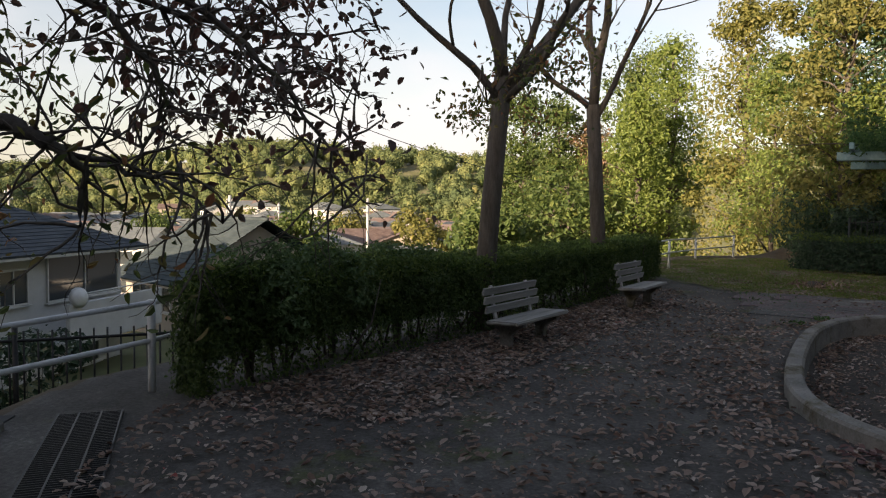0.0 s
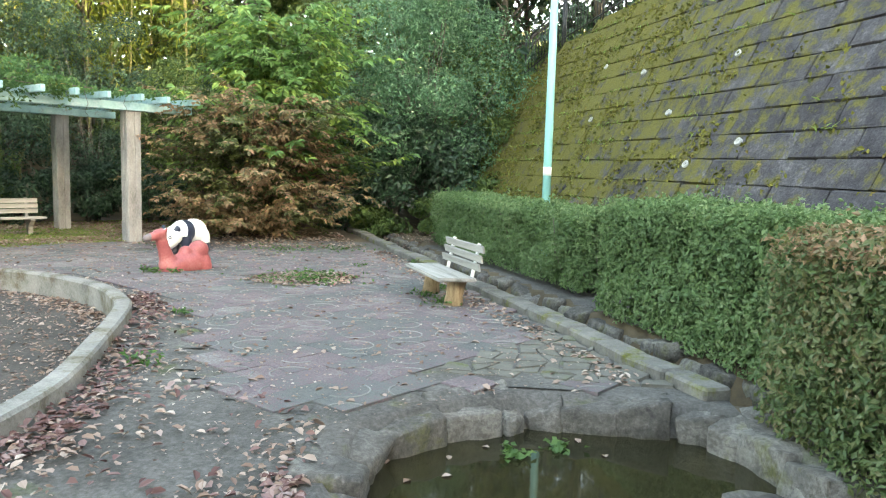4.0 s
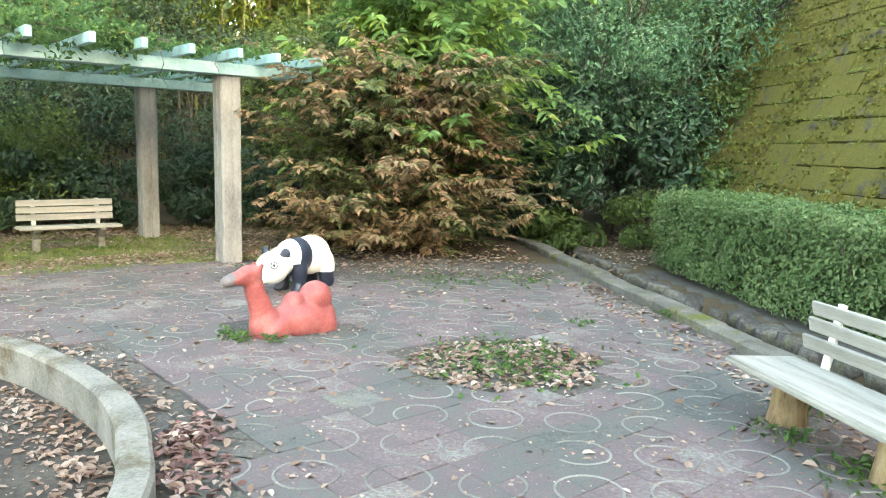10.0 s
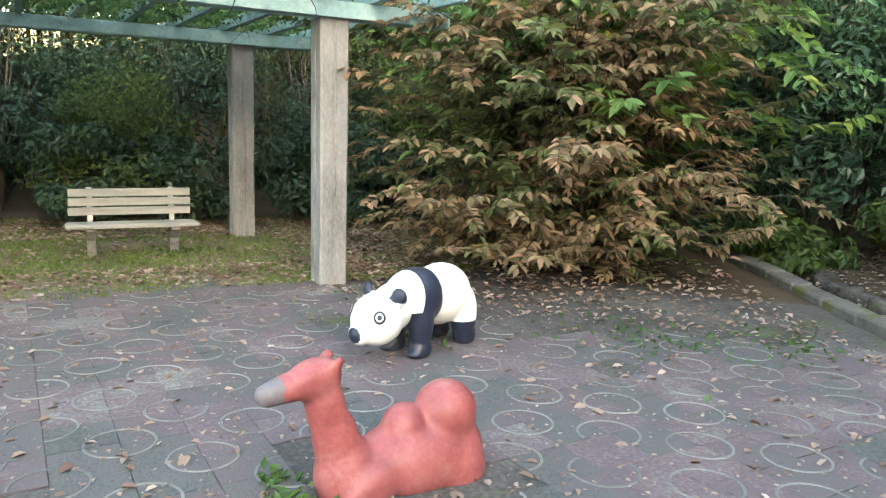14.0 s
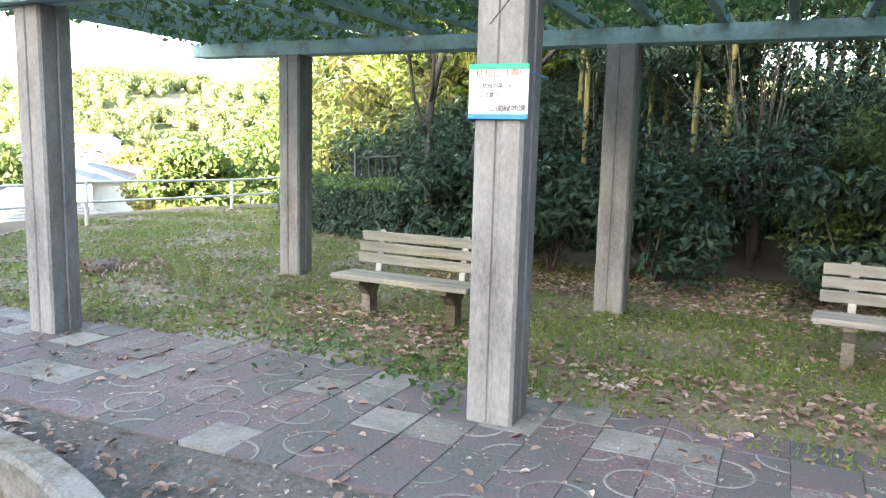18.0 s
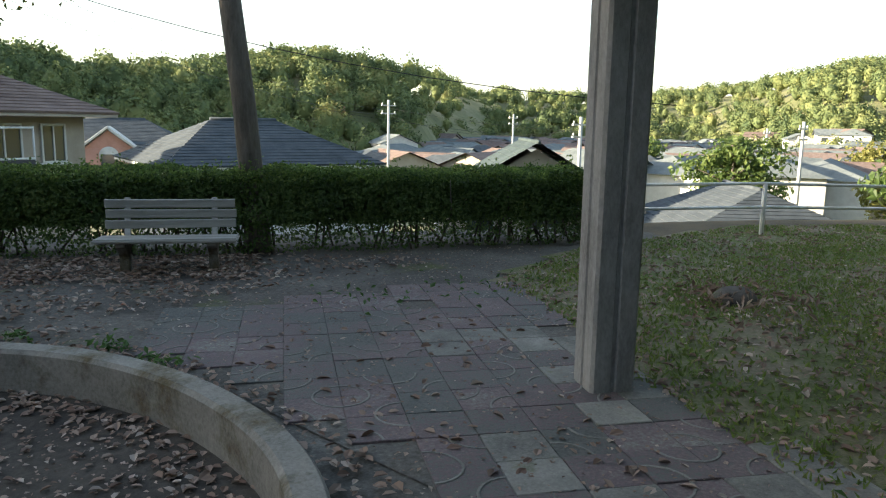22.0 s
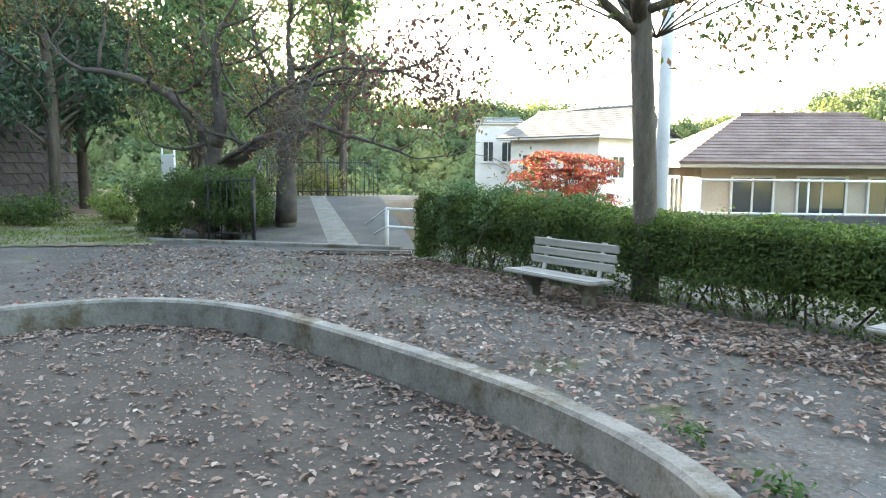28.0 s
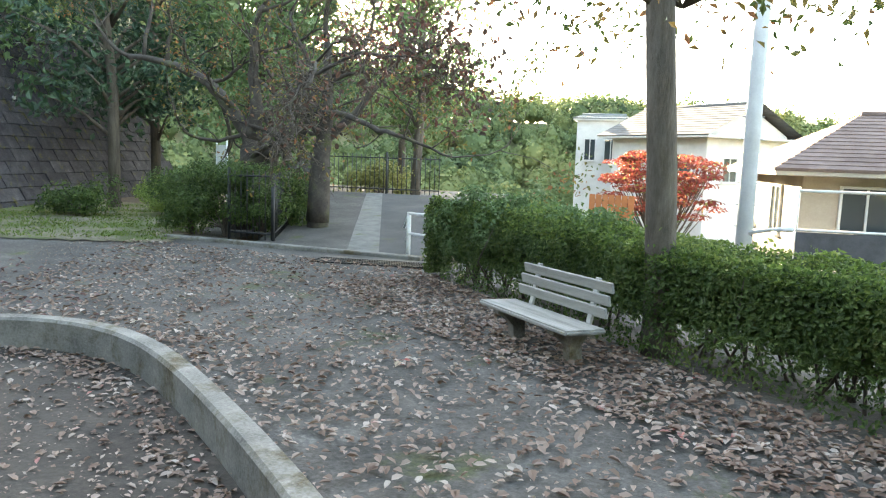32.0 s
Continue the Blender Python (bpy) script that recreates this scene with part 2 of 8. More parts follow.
def leaf_mesh(name, places, normals, size, mat, aspect=0.5, spread=0.8, droop=0.0, vary=0.35, broad=False):
    """Leaves of four corners, or of six, folded at the rib; they face about the normals given."""
    n = len(places)
    p = np.asarray(places, float)
    nor = np.asarray(normals, float) + rng.normal(0, spread, (n, 3))
    nor /= np.linalg.norm(nor, axis=1)[:, None] + 1e-9
    d = rng.normal(0, 1, (n, 3))
    d[:, 2] -= droop
    d -= nor * np.sum(d * nor, axis=1)[:, None]
    d /= np.linalg.norm(d, axis=1)[:, None] + 1e-9
    s = np.cross(nor, d)
    ln = (np.asarray(size) * (1 + rng.uniform(-vary, vary, n)))[:, None]
    w = ln * aspect * 0.5
    base, tip = p - d * ln * 0.5, p + d * ln * 0.5 - nor * ln * 0.12
    mid = p - d * ln * 0.05
    if broad:
        low, high = p - d * ln * 0.2, p + d * ln * 0.2
        lift = nor * ln * rng.uniform(0.0, 0.2, (n, 1))
        v = np.stack([base, low - s * w * 0.9 + lift, high - s * w * 0.8 + lift * 0.7, tip, high + s * w * 0.8 + lift * 0.7, low + s * w * 0.9 + lift], 1).reshape(-1, 3)
        k = np.arange(n)[:, None] * 6
        f = np.concatenate([k + np.array([[0, 1, 2, 3]]), k + np.array([[0, 3, 4, 5]])], 1).reshape(-1, 4)
        return mesh_np(name, v, f, mat)
    left, right = mid + s * w + nor * ln * 0.08, mid - s * w + nor * ln * 0.08
    v = np.stack([base, right, tip, left], 1).reshape(-1, 3)
    f = np.arange(n * 4).reshape(-1, 4)
    return mesh_np(name, v, f, mat)


def ground_box(poly):
    p = np.array(poly)
    return p.min(0), p.max(0)


def inside(poly, x, y):
    """Whether places lie in a polygon."""
    x, y = np.asarray(x, float), np.asarray(y, float)
    res = np.zeros(x.shape, bool)
    n = len(poly)
    for i in range(n):
        x0, y0 = poly[i]
        x1, y1 = poly[(i + 1) % n]
        if y0 == y1:
            continue
        hit = ((y0 > y) != (y1 > y)) & (x < (x1 - x0) * (y - y0) / (y1 - y0) + x0)
        res ^= hit
    return res


def away(line, x, y, closed=False):
    """Distance of places from a line of points."""
    x, y = np.asarray(x, float), np.asarray(y, float)
    best = np.full(x.shape, 1e9)
    pts = list(line) + ([line[0]] if closed else [])
    for (x0, y0), (x1, y1) in zip(pts[:-1], pts[1:]):
        dx, dy = x1 - x0, y1 - y0
        k = np.clip(((x - x0) * dx + (y - y0) * dy) / (dx * dx + dy * dy), 0, 1)
        best = np.minimum(best, np.hypot(x - x0 - k * dx, y - y0 - k * dy))
    return best


def step(a, b, v):
    k = np.clip((v - a) / (b - a), 0, 1)
    return k * k * (3 - 2 * k)


def rounded(poly, per=6):
    """A closed smooth line through the points."""
    p = [Vector((*q, 0)) for q in poly]
    out = []
    n = len(p)
    for i in range(n):
        a, b, c, d = p[i - 1], p[i], p[(i + 1) % n], p[(i + 2) % n]
        for k in range(per):
            t = k / per
            q = 0.5 * (2 * b + (c - a) * t + (2 * a - 5 * b + 4 * c - d) * t * t + (3 * b - a - 3 * c + d) * t ** 3)
            out.append((q.x, q.y))
    return out


def inset(loop, d):
    """A closed line moved inwards (anticlockwise lines) by d."""
    p = np.array(loop)
    t = np.roll(p, -1, 0) - np.roll(p, 1, 0)
    t /= np.linalg.norm(t, axis=1)[:, None]
    return p + d * np.stack([-t[:, 1], t[:, 0]], 1)


def flat(name, poly, z, mat, grid=0.0):
    """A flat sheet with that outline."""
    return mesh_np(name, [(x, y, z) for x, y in poly], [tuple(range(len(poly)))], mat)


def scatter(poly, n):
    lo, hi = ground_box(poly)
    out = np.zeros((0, 2))
    while len(out) < n:
        q = rng.uniform(lo, hi, (n * 2, 2))
        out = np.concatenate([out, q[inside(poly, q[:, 0], q[:, 1])]])
    return out[:n]

# ---- materials ----
EARTH = surface("packed_earth", [(0.1, (0.0336, 0.0312, 0.028)), (0.45, (0.0688, 0.064, 0.0576)), (0.75, (0.1136, 0.1056, 0.096)), (1, (0.192, 0.1824, 0.1664))], 0.9, 30, 0.95, 0.5, world_space=True, grain=0.9, moss=((0.1, 0.12, 0.035), 0.25, 0.8))
SOIL = surface("sandpit_soil", [(0.1, (0.024, 0.02, 0.017)), (0.5, (0.047, 0.04, 0.034)), (1, (0.085, 0.074, 0.062))], 1.6, 24, 0.95, 0.5, world_space=True, grain=0.8)
TURF = surface("turf", [(0.1, (0.055, 0.055, 0.028)), (0.35, (0.11, 0.105, 0.06)), (0.6, (0.17, 0.145, 0.1)), (1, (0.23, 0.19, 0.15))], 1.6, 30, 0.95, 0.6, world_space=True, grain=0.9, moss=((0.11, 0.14, 0.034), 0.54, 0.9))
WOODFLOOR = surface("wood_floor_litter", [(0.1, (0.030, 0.021, 0.012)), (0.5, (0.066, 0.048, 0.027)), (1, (0.102, 0.072, 0.036))], 1.2, 20, 0.95, 0.6, world_space=True)
CONCRETE = surface("worn_concrete", [(0.1, (0.09, 0.085, 0.076)), (0.45, (0.175, 0.167, 0.15)), (0.8, (0.25, 0.238, 0.215)), (1, (0.33, 0.315, 0.285))], 2.6, 45, 0.9, 0.4, world_space=True, moss=((0.12, 0.098, 0.055), 0.4, 1.7), grain=0.7)
POSTCON = surface("post_concrete", [(0.1, (0.115, 0.11, 0.105)), (0.45, (0.205, 0.2, 0.195)), (0.8, (0.28, 0.275, 0.268)), (1, (0.35, 0.345, 0.335))], 2.5, 40, 0.88, 0.25, stretch=(1.3, 1.3, 0.6), moss=((0.16, 0.135, 0.115), 0.2, 1.2))
MOSSKERB = surface("mossy_kerb", [(0.1, (0.05, 0.048, 0.043)), (0.5, (0.115, 0.108, 0.096)), (1, (0.2, 0.19, 0.17))], 3, 40, 0.92, 0.4, world_space=True, moss=((0.12, 0.125, 0.022), 0.36, 3.2))
TILE = surface("paving_tile", [(0.05, (0.052, 0.057, 0.055)), (0.36, (0.096, 0.099, 0.094)), (0.5, (0.1, 0.078, 0.082)), (0.68, (0.14, 0.1, 0.107)), (0.8, (0.14, 0.132, 0.125)), (1, (0.24, 0.232, 0.21))], 1.1, 45, 0.85, 0.6, per_piece=0.36, world_space=True, grain=0.8)
PALETILE = surface("pale_worn_slab", [(0.1, (0.085, 0.083, 0.077)), (0.5, (0.16, 0.156, 0.144)), (1, (0.26, 0.255, 0.235))], 4, 60, 0.9, 0.3, per_piece=0.3, world_space=True, grain=0.7, moss=((0.1, 0.11, 0.04), 0.2, 2.0))
RING = surface("paving_ring", [(0.25, (0.1, 0.098, 0.092)), (0.55, (0.18, 0.176, 0.164)), (1, (0.3, 0.292, 0.272))], 1.6, 60, 0.9, 0.2, world_space=True)
GROUT = surface("tile_bed", [(0.2, (0.075, 0.071, 0.059)), (1, (0.163, 0.153, 0.131))], 3, 50, 0.95, 0.3, world_space=True, moss=((0.09, 0.11, 0.03), 0.3, 1.5))
WALLBLOCK = surface("retaining_block", [(0.1, (0.018, 0.016, 0.019)), (0.45, (0.04, 0.036, 0.041)), (0.75, (0.07, 0.064, 0.068)), (1, (0.14, 0.132, 0.13))], 3.5, 34, 0.92, 1.0, per_piece=0.34, world_space=True, grain=0.9, moss=((0.125, 0.112, 0.018), 0.45, 3.4), trend=(-0.342, 0.94, 0.2, 3.0, 13.0, -0.07, 0.16))
JOINT = surface("wall_joint", [(0.2, (0.025, 0.025, 0.022)), (1, (0.06, 0.06, 0.04))], 3, 40, 0.95, 0.3, world_space=True)
ROCK = surface("pond_rock", [(0.1, (0.03, 0.027, 0.024)), (0.5, (0.082, 0.075, 0.066)), (1, (0.2, 0.187, 0.167))], 4.5, 30, 0.9, 0.9, per_piece=0.3, moss=((0.1, 0.1, 0.035), 0.28, 2.2), grain=0.8)
SLAT = surface("weathered_slat", [(0.1, (0.16, 0.153, 0.138)), (0.5, (0.275, 0.266, 0.245)), (1, (0.38, 0.37, 0.345))], 3, 60, 0.8, 0.25, per_piece=0.25, stretch=(0.4, 4, 4))
SLATDARK = surface("mossy_slat", [(0.1, (0.13, 0.127, 0.108)), (0.5, (0.235, 0.23, 0.2)), (1, (0.335, 0.328, 0.29))], 3, 60, 0.8, 0.25, per_piece=0.25, stretch=(0.4, 4, 4), moss=((0.16, 0.17, 0.05), 0.25, 2))
STUMP = surface("log_leg", [(0.1, (0.1, 0.065, 0.035)), (0.5, (0.27, 0.19, 0.11)), (1, (0.4, 0.31, 0.2))], 5, 50, 0.85, 0.5, stretch=(4, 4, 0.6))
SUPPORT = surface("bench_bracket", [(0.1, (0.2, 0.19, 0.17)), (0.5, (0.36, 0.35, 0.33)), (1, (0.48, 0.47, 0.45))], 6, 40, 0.7, 0.2)
PALEPAINT = surface("flaked_white_paint", [(0.1, (0.3, 0.25, 0.2)), (0.4, (0.6, 0.59, 0.55)), (1, (0.75, 0.74, 0.7))], 9, 40, 0.6, 0.2)
BEAMPAINT = surface("flaked_turquoise_paint", [(0.05, (0.16, 0.11, 0.09)), (0.3, (0.2, 0.33, 0.33)), (0.6, (0.27, 0.42, 0.43)), (0.85, (0.4, 0.51, 0.52)), (1, (0.5, 0.55, 0.55))], 3.5, 25, 0.65, 0.25, per_piece=0.3)
POLEPAINT = surface("pale_turquoise_paint", [(0.1, (0.17, 0.4, 0.38)), (0.6, (0.22, 0.48, 0.455)), (1, (0.28, 0.53, 0.5))], 2, 30, 0.45, 0.05)
RAILPAINT = surface("pale_rail_paint", [(0.1, (0.38, 0.38, 0.36)), (0.5, (0.6, 0.61, 0.6)), (1, (0.7, 0.7, 0.68))], 4, 40, 0.5, 0.1)
IRON = surface("black_iron", [(0.2, (0.012, 0.013, 0.014)), (1, (0.035, 0.035, 0.035))], 5, 40, 0.5, 0.1)
GALV = surface("galvanised_steel", [(0.2, (0.3, 0.31, 0.32)), (1, (0.45, 0.46, 0.47))], 4, 40, 0.45, 0.05, metal=0.7)
GREYPOLE = surface("grey_utility_pole", [(0.2, (0.36, 0.37, 0.38)), (1, (0.5, 0.51, 0.52))], 2, 40, 0.75, 0.1)
BARK = surface("grey_bark", [(0.1, (0.045, 0.037, 0.03)), (0.5, (0.1, 0.085, 0.07)), (1, (0.17, 0.15, 0.125))], 4, 26, 0.95, 0.9, stretch=(2.5, 2.5, 0.5))
DARKBARK = surface("dark_cherry_bark", [(0.1, (0.025, 0.02, 0.018)), (0.5, (0.06, 0.05, 0.042)), (1, (0.11, 0.095, 0.08))], 4, 26, 0.9, 0.9, moss=((0.09, 0.1, 0.04), 0.3, 2))
BAMBOOSTEM = surface("bamboo_stem", [(0.2, (0.13, 0.13, 0.04)), (0.6, (0.25, 0.22, 0.08)), (1, (0.36, 0.3, 0.13))], 2, 10, 0.5, 0.05, per_piece=0.4)
PIPEGREY = surface("weathered_pipe", [(0.2, (0.3, 0.3, 0.28)), (1, (0.5, 0.5, 0.48))], 9, 40, 0.6, 0.1)
WHITEPLASTIC = surface("white_pipe", [(0.2, (0.6, 0.6, 0.58)), (1, (0.78, 0.78, 0.76))], 5, 40, 0.5, 0.05)
PANDAWHITE = surface("white_statue_paint", [(0.05, (0.5, 0.47, 0.4)), (0.3, (0.75, 0.74, 0.7)), (1, (0.83, 0.82, 0.79))], 6, 40, 0.45, 0.08)
PANDABLACK = surface("black_statue_paint", [(0.05, (0.012, 0.016, 0.03)), (0.7, (0.022, 0.028, 0.05)), (1, (0.06, 0.065, 0.08))], 6, 40, 0.35, 0.08)
CAMELRED = surface("red_statue_paint", [(0.05, (0.2, 0.05, 0.05)), (0.5, (0.3, 0.078, 0.076)), (1, (0.38, 0.15, 0.14))], 5, 40, 0.42, 0.08)
CAMELGREY = surface("worn_grey_snout", [(0.1, (0.1, 0.09, 0.1)), (1, (0.2, 0.17, 0.18))], 8, 40, 0.5, 0.1)
SIGNWHITE = surface("sign_sheet", [(0.2, (0.78, 0.78, 0.77)), (1, (0.86, 0.86, 0.85))], 4, 40, 0.4, 0.0)
SIGNGREEN = surface("sign_green", [(0.2, (0.02, 0.32, 0.2)), (1, (0.03, 0.38, 0.24))], 4, 40, 0.4, 0.0)
SIGNBLUE = surface("sign_blue", [(0.2, (0.03, 0.2, 0.55)), (1, (0.04, 0.25, 0.6))], 4, 40, 0.4, 0.0)
SIGNRED = surface("sign_red", [(0.2, (0.7, 0.1, 0.08)), (1, (0.75, 0.15, 0.1))], 4, 40, 0.4, 0.0)
SIGNBLACK = surface("sign_black", [(0.2, (0.03, 0.03, 0.035)), (1, (0.05, 0.05, 0.05))], 4, 40, 0.4, 0.0)
ASPHALT = surface("old_asphalt", [(0.1, (0.028, 0.029, 0.031)), (0.5, (0.05, 0.052, 0.053)), (1, (0.095, 0.095, 0.09))], 1.2, 60, 0.9, 0.3, world_space=True, moss=((0.09, 0.1, 0.035), 0.2, 0.8))
FIELD = surface("valley_ground", [(0.1, (0.06, 0.065, 0.03)), (0.45, (0.13, 0.14, 0.06)), (0.7, (0.21, 0.19, 0.11)), (1, (0.26, 0.24, 0.17))], 0.03, 0.4, 0.95, 0.0, world_space=True)
L_HEDGE = leafy("hedge_leaf", [(0.0, (0.0262, 0.0492, 0.0148)), (0.4, (0.0574, 0.1, 0.0262)), (0.75, (0.1025, 0.1558, 0.041)), (1, (0.164, 0.2009, 0.0656))], 0.42)
L_HEDGE_R = leafy("fresh_hedge_leaf", [(0.0, (0.045, 0.085, 0.03)), (0.4, (0.09, 0.155, 0.057)), (0.75, (0.145, 0.22, 0.09)), (1, (0.23, 0.28, 0.15))])
L_POND = leafy("bronzed_hedge_leaf", [(0.0, (0.045, 0.08, 0.028)), (0.4, (0.08, 0.125, 0.045)), (0.7, (0.13, 0.145, 0.06)), (1, (0.22, 0.16, 0.09))])
# paler leaves for hedge tops: the light falling there is in the colour
L_TOPLIT = leafy("lit_top_hedge_leaf", [(0.0, (0.06, 0.11, 0.025)), (0.5, (0.13, 0.2, 0.045)), (1, (0.24, 0.29, 0.08))], 0.5)
L_TOPLIT_R = leafy("lit_top_fresh_leaf", [(0.0, (0.09, 0.15, 0.06)), (0.5, (0.16, 0.25, 0.1)), (1, (0.28, 0.34, 0.18))], 0.45)
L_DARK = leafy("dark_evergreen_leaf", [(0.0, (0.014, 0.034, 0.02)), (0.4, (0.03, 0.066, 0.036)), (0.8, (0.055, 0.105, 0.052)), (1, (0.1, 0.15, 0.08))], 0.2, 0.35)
L_CAMELLIA = leafy("camellia_leaf", [(0.0, (0.033, 0.0825, 0.045)), (0.4, (0.072, 0.1575, 0.0825)), (0.8, (0.1275, 0.24, 0.12)), (1, (0.225, 0.33, 0.18))], 0.2, 0.28)
L_OLIVE = leafy("olive_leaf", [(0.0, (0.05, 0.075, 0.025)), (0.5, (0.1, 0.125, 0.045)), (1, (0.19, 0.2, 0.07))], 0.35)
L_LIMEFAN = leafy("yellowing_broad_leaf", [(0.0, (0.14, 0.24, 0.06)), (0.6, (0.22, 0.34, 0.09)), (1, (0.38, 0.4, 0.08))], 0.45)
L_GREEN = leafy("green_leaf", [(0.0, (0.04, 0.072, 0.024)), (0.4, (0.085, 0.135, 0.04)), (0.8, (0.16, 0.21, 0.06)), (1, (0.26, 0.27, 0.08))], 0.45)
L_LIME = leafy("lime_leaf", [(0.0, (0.09, 0.14, 0.035)), (0.5, (0.19, 0.26, 0.065)), (1, (0.33, 0.38, 0.11))], 0.5)
L_BROWN = leafy("rust_brown_leaf", [(0.0, (0.09, 0.1, 0.04)), (0.3, (0.165, 0.145, 0.07)), (0.5, (0.26, 0.185, 0.105)), (0.75, (0.36, 0.22, 0.14)), (0.9, (0.19, 0.2, 0.07)), (1, (0.4, 0.19, 0.13))], 0.35)
L_YELLOW = leafy("yellow_autumn_leaf", [(0.0, (0.09, 0.105, 0.03)), (0.5, (0.2, 0.205, 0.06)), (1, (0.34, 0.3, 0.1))], 0.45)
L_RED = leafy("red_maple_leaf", [(0.0, (0.1, 0.018, 0.016)), (0.5, (0.24, 0.045, 0.035)), (0.85, (0.32, 0.1, 0.06)), (1, (0.36, 0.2, 0.06))], 0.4)
L_CHERRY = leafy("cherry_autumn_leaf", [(0.0, (0.045, 0.07, 0.028)), (0.4, (0.1, 0.135, 0.04)), (0.65, (0.21, 0.15, 0.05)), (0.84, (0.3, 0.12, 0.065)), (1, (0.42, 0.32, 0.08))], 0.4)
L_WINE = leafy("wine_red_leaf", [(0.0, (0.045, 0.04, 0.028)), (0.4, (0.085, 0.055, 0.042)), (0.75, (0.14, 0.065, 0.05)), (1, (0.26, 0.085, 0.055))], 0.35)
L_BAMBOO = leafy("bamboo_leaf", [(0.0, (0.06, 0.1, 0.015)), (0.5, (0.16, 0.2, 0.03)), (1, (0.32, 0.32, 0.06))], 0.5)
L_LITTER = leafy("fallen_leaf", [(0.0, (0.09, 0.05, 0.038)), (0.35, (0.19, 0.125, 0.095)), (0.7, (0.3, 0.225, 0.185)), (0.88, (0.43, 0.37, 0.32)), (0.96, (0.33, 0.075, 0.065)), (1, (0.42, 0.34, 0.25))], 0.1, 0.8)
L_DRIFT = leafy("red_drift_leaf", [(0.0, (0.06, 0.03, 0.028)), (0.4, (0.125, 0.065, 0.06)), (0.7, (0.2, 0.125, 0.115)), (0.93, (0.31, 0.24, 0.22)), (1, (0.28, 0.075, 0.07))], 0.1, 0.8)
L_MOSS = leafy("wall_moss", [(0.0, (0.04, 0.045, 0.012)), (0.4, (0.1, 0.1, 0.02)), (0.7, (0.16, 0.15, 0.03)), (1, (0.2, 0.14, 0.06))], 0.2, 0.9)
L_GRASS = leafy("grass_blade", [(0.0, (0.08, 0.125, 0.026)), (0.55, (0.15, 0.21, 0.045)), (0.85, (0.21, 0.225, 0.075)), (1, (0.28, 0.235, 0.12))], 0.4)
L_WEED = leafy("weed_leaf", [(0.0, (0.03, 0.075, 0.018)), (0.5, (0.06, 0.125, 0.03)), (1, (0.11, 0.19, 0.05))], 0.4)
L_WOODS = leafy("far_wood_leaf", [(0.0, (0.045, 0.075, 0.036)), (0.3, (0.085, 0.122, 0.052)), (0.55, (0.14, 0.172, 0.066)), (0.8, (0.21, 0.225, 0.085)), (0.94, (0.31, 0.27, 0.11)), (1, (0.28, 0.19, 0.12))], 0.2, 0.8, 0.1, 0.25)


def water_material():
    m = bpy.data.materials.new("pond_water")
    m.use_nodes = True
    nt = m.node_tree
    b = nt.nodes["Principled BSDF"]
    n = node(nt, "ShaderNodeTexNoise", Scale=2.5, Detail=4.0)
    co = nt.nodes.new("ShaderNodeNewGeometry")
    nt.links.new(co.outputs["Position"], n.inputs["Vector"])
    c = ramp_of(nt, n.outputs[0], [(0.3, (0.012, 0.012, 0.006)), (0.7, (0.03, 0.026, 0.012))])
    nt.links.new(c.outputs[0], b.inputs["Base Color"])
    b.inputs["Roughness"].default_value, b.inputs["IOR"].default_value = 0.04, 1.33
    bp = node(nt, "ShaderNodeBump", Strength=0.03, Distance=0.02)
    nt.links.new(n.outputs[0], bp.inputs["Height"])
    nt.links.new(bp.outputs[0], b.inputs["Normal"])
    return m


def glass_material():
    m = bpy.data.materials.new("window_glass")
    m.use_nodes = True
    b = m.node_tree.nodes["Principled BSDF"]
    b.inputs["Base Color"].default_value = (0.05, 0.06, 0.065, 1)
    b.inputs["Roughness"].default_value, b.inputs["Specular IOR Level"].default_value = 0.06, 0.9
    return m


WATER = water_material()
GLASS = glass_material()

# ---- plan ----
SANDBOX = [(-1.85, 1.7), (-1.95, 2.45), (-2.3, 3.55), (-2.85, 5.05), (-3.22, 5.63), (-3.55, 6.02), (-4.0, 6.4), (-4.65, 6.78), (-5.4, 7.08), (-6.3, 7.17), (-7.2, 6.9), (-8.05, 6.38), (-8.68, 5.68), (-9.0, 5.03), (-9.12, 4.3), (-9.08, 3.6),
           (-8.89, 2.95), (-8.6, 2.48), (-8.22, 2.06), (-7.7, 1.6), (-7.05, 1.14), (-6.4, 0.72), (-5.6, 0.24), (-4.9, -0.12), (-4.3, -0.32), (-3.75, -0.37), (-3.2, -0.27), (-2.7, 0.03), (-2.3, 0.47), (-2.05, 0.9), (-1.87, 1.3)]
KERB_TOP, PIT = 0.115, -0.16
POND = [(1.0, -0.25), (0.55, 0.45), (0.28, 1.0), (0.13, 1.6), (0.15, 2.2), (0.5, 2.62), (0.85, 2.88), (1.25, 3.1), (1.65, 3.08), (2.1, 3.06), (2.5, 2.95), (2.8, 2.4), (2.95, 1.7), (2.95, 0.8), (2.5, -0.1), (1.7, -0.5)]
WATERLINE = -0.25
DRAIN = [(-4.3, 19.0), (-2.6, 15.2), (-1.35, 12.2), (-0.0, 9.0), (0.7, 7.3), (1.25, 6.05), (1.65, 5.05), (2.05, 4.05), (2.5, 3.1)]
HEDGE_LINE = [(-4.7, -5.22), (-8.07, -2.42), (-11.98, 0.38), (-15.6, 2.5)]
PLATEAU = [(-4.6, -6.4), (-5.4, -6.3), (-9.1, -3.7), (-12.9, -0.9), (-16.3, 1.2), (-19.4, 2.6), (-22.6, 4.9), (-24.2, 7.6), (-24.5, 14), (-22, 60), (40, 60), (40, -30), (3.5, -30), (1.2, -12), (0.6, -6.0)]
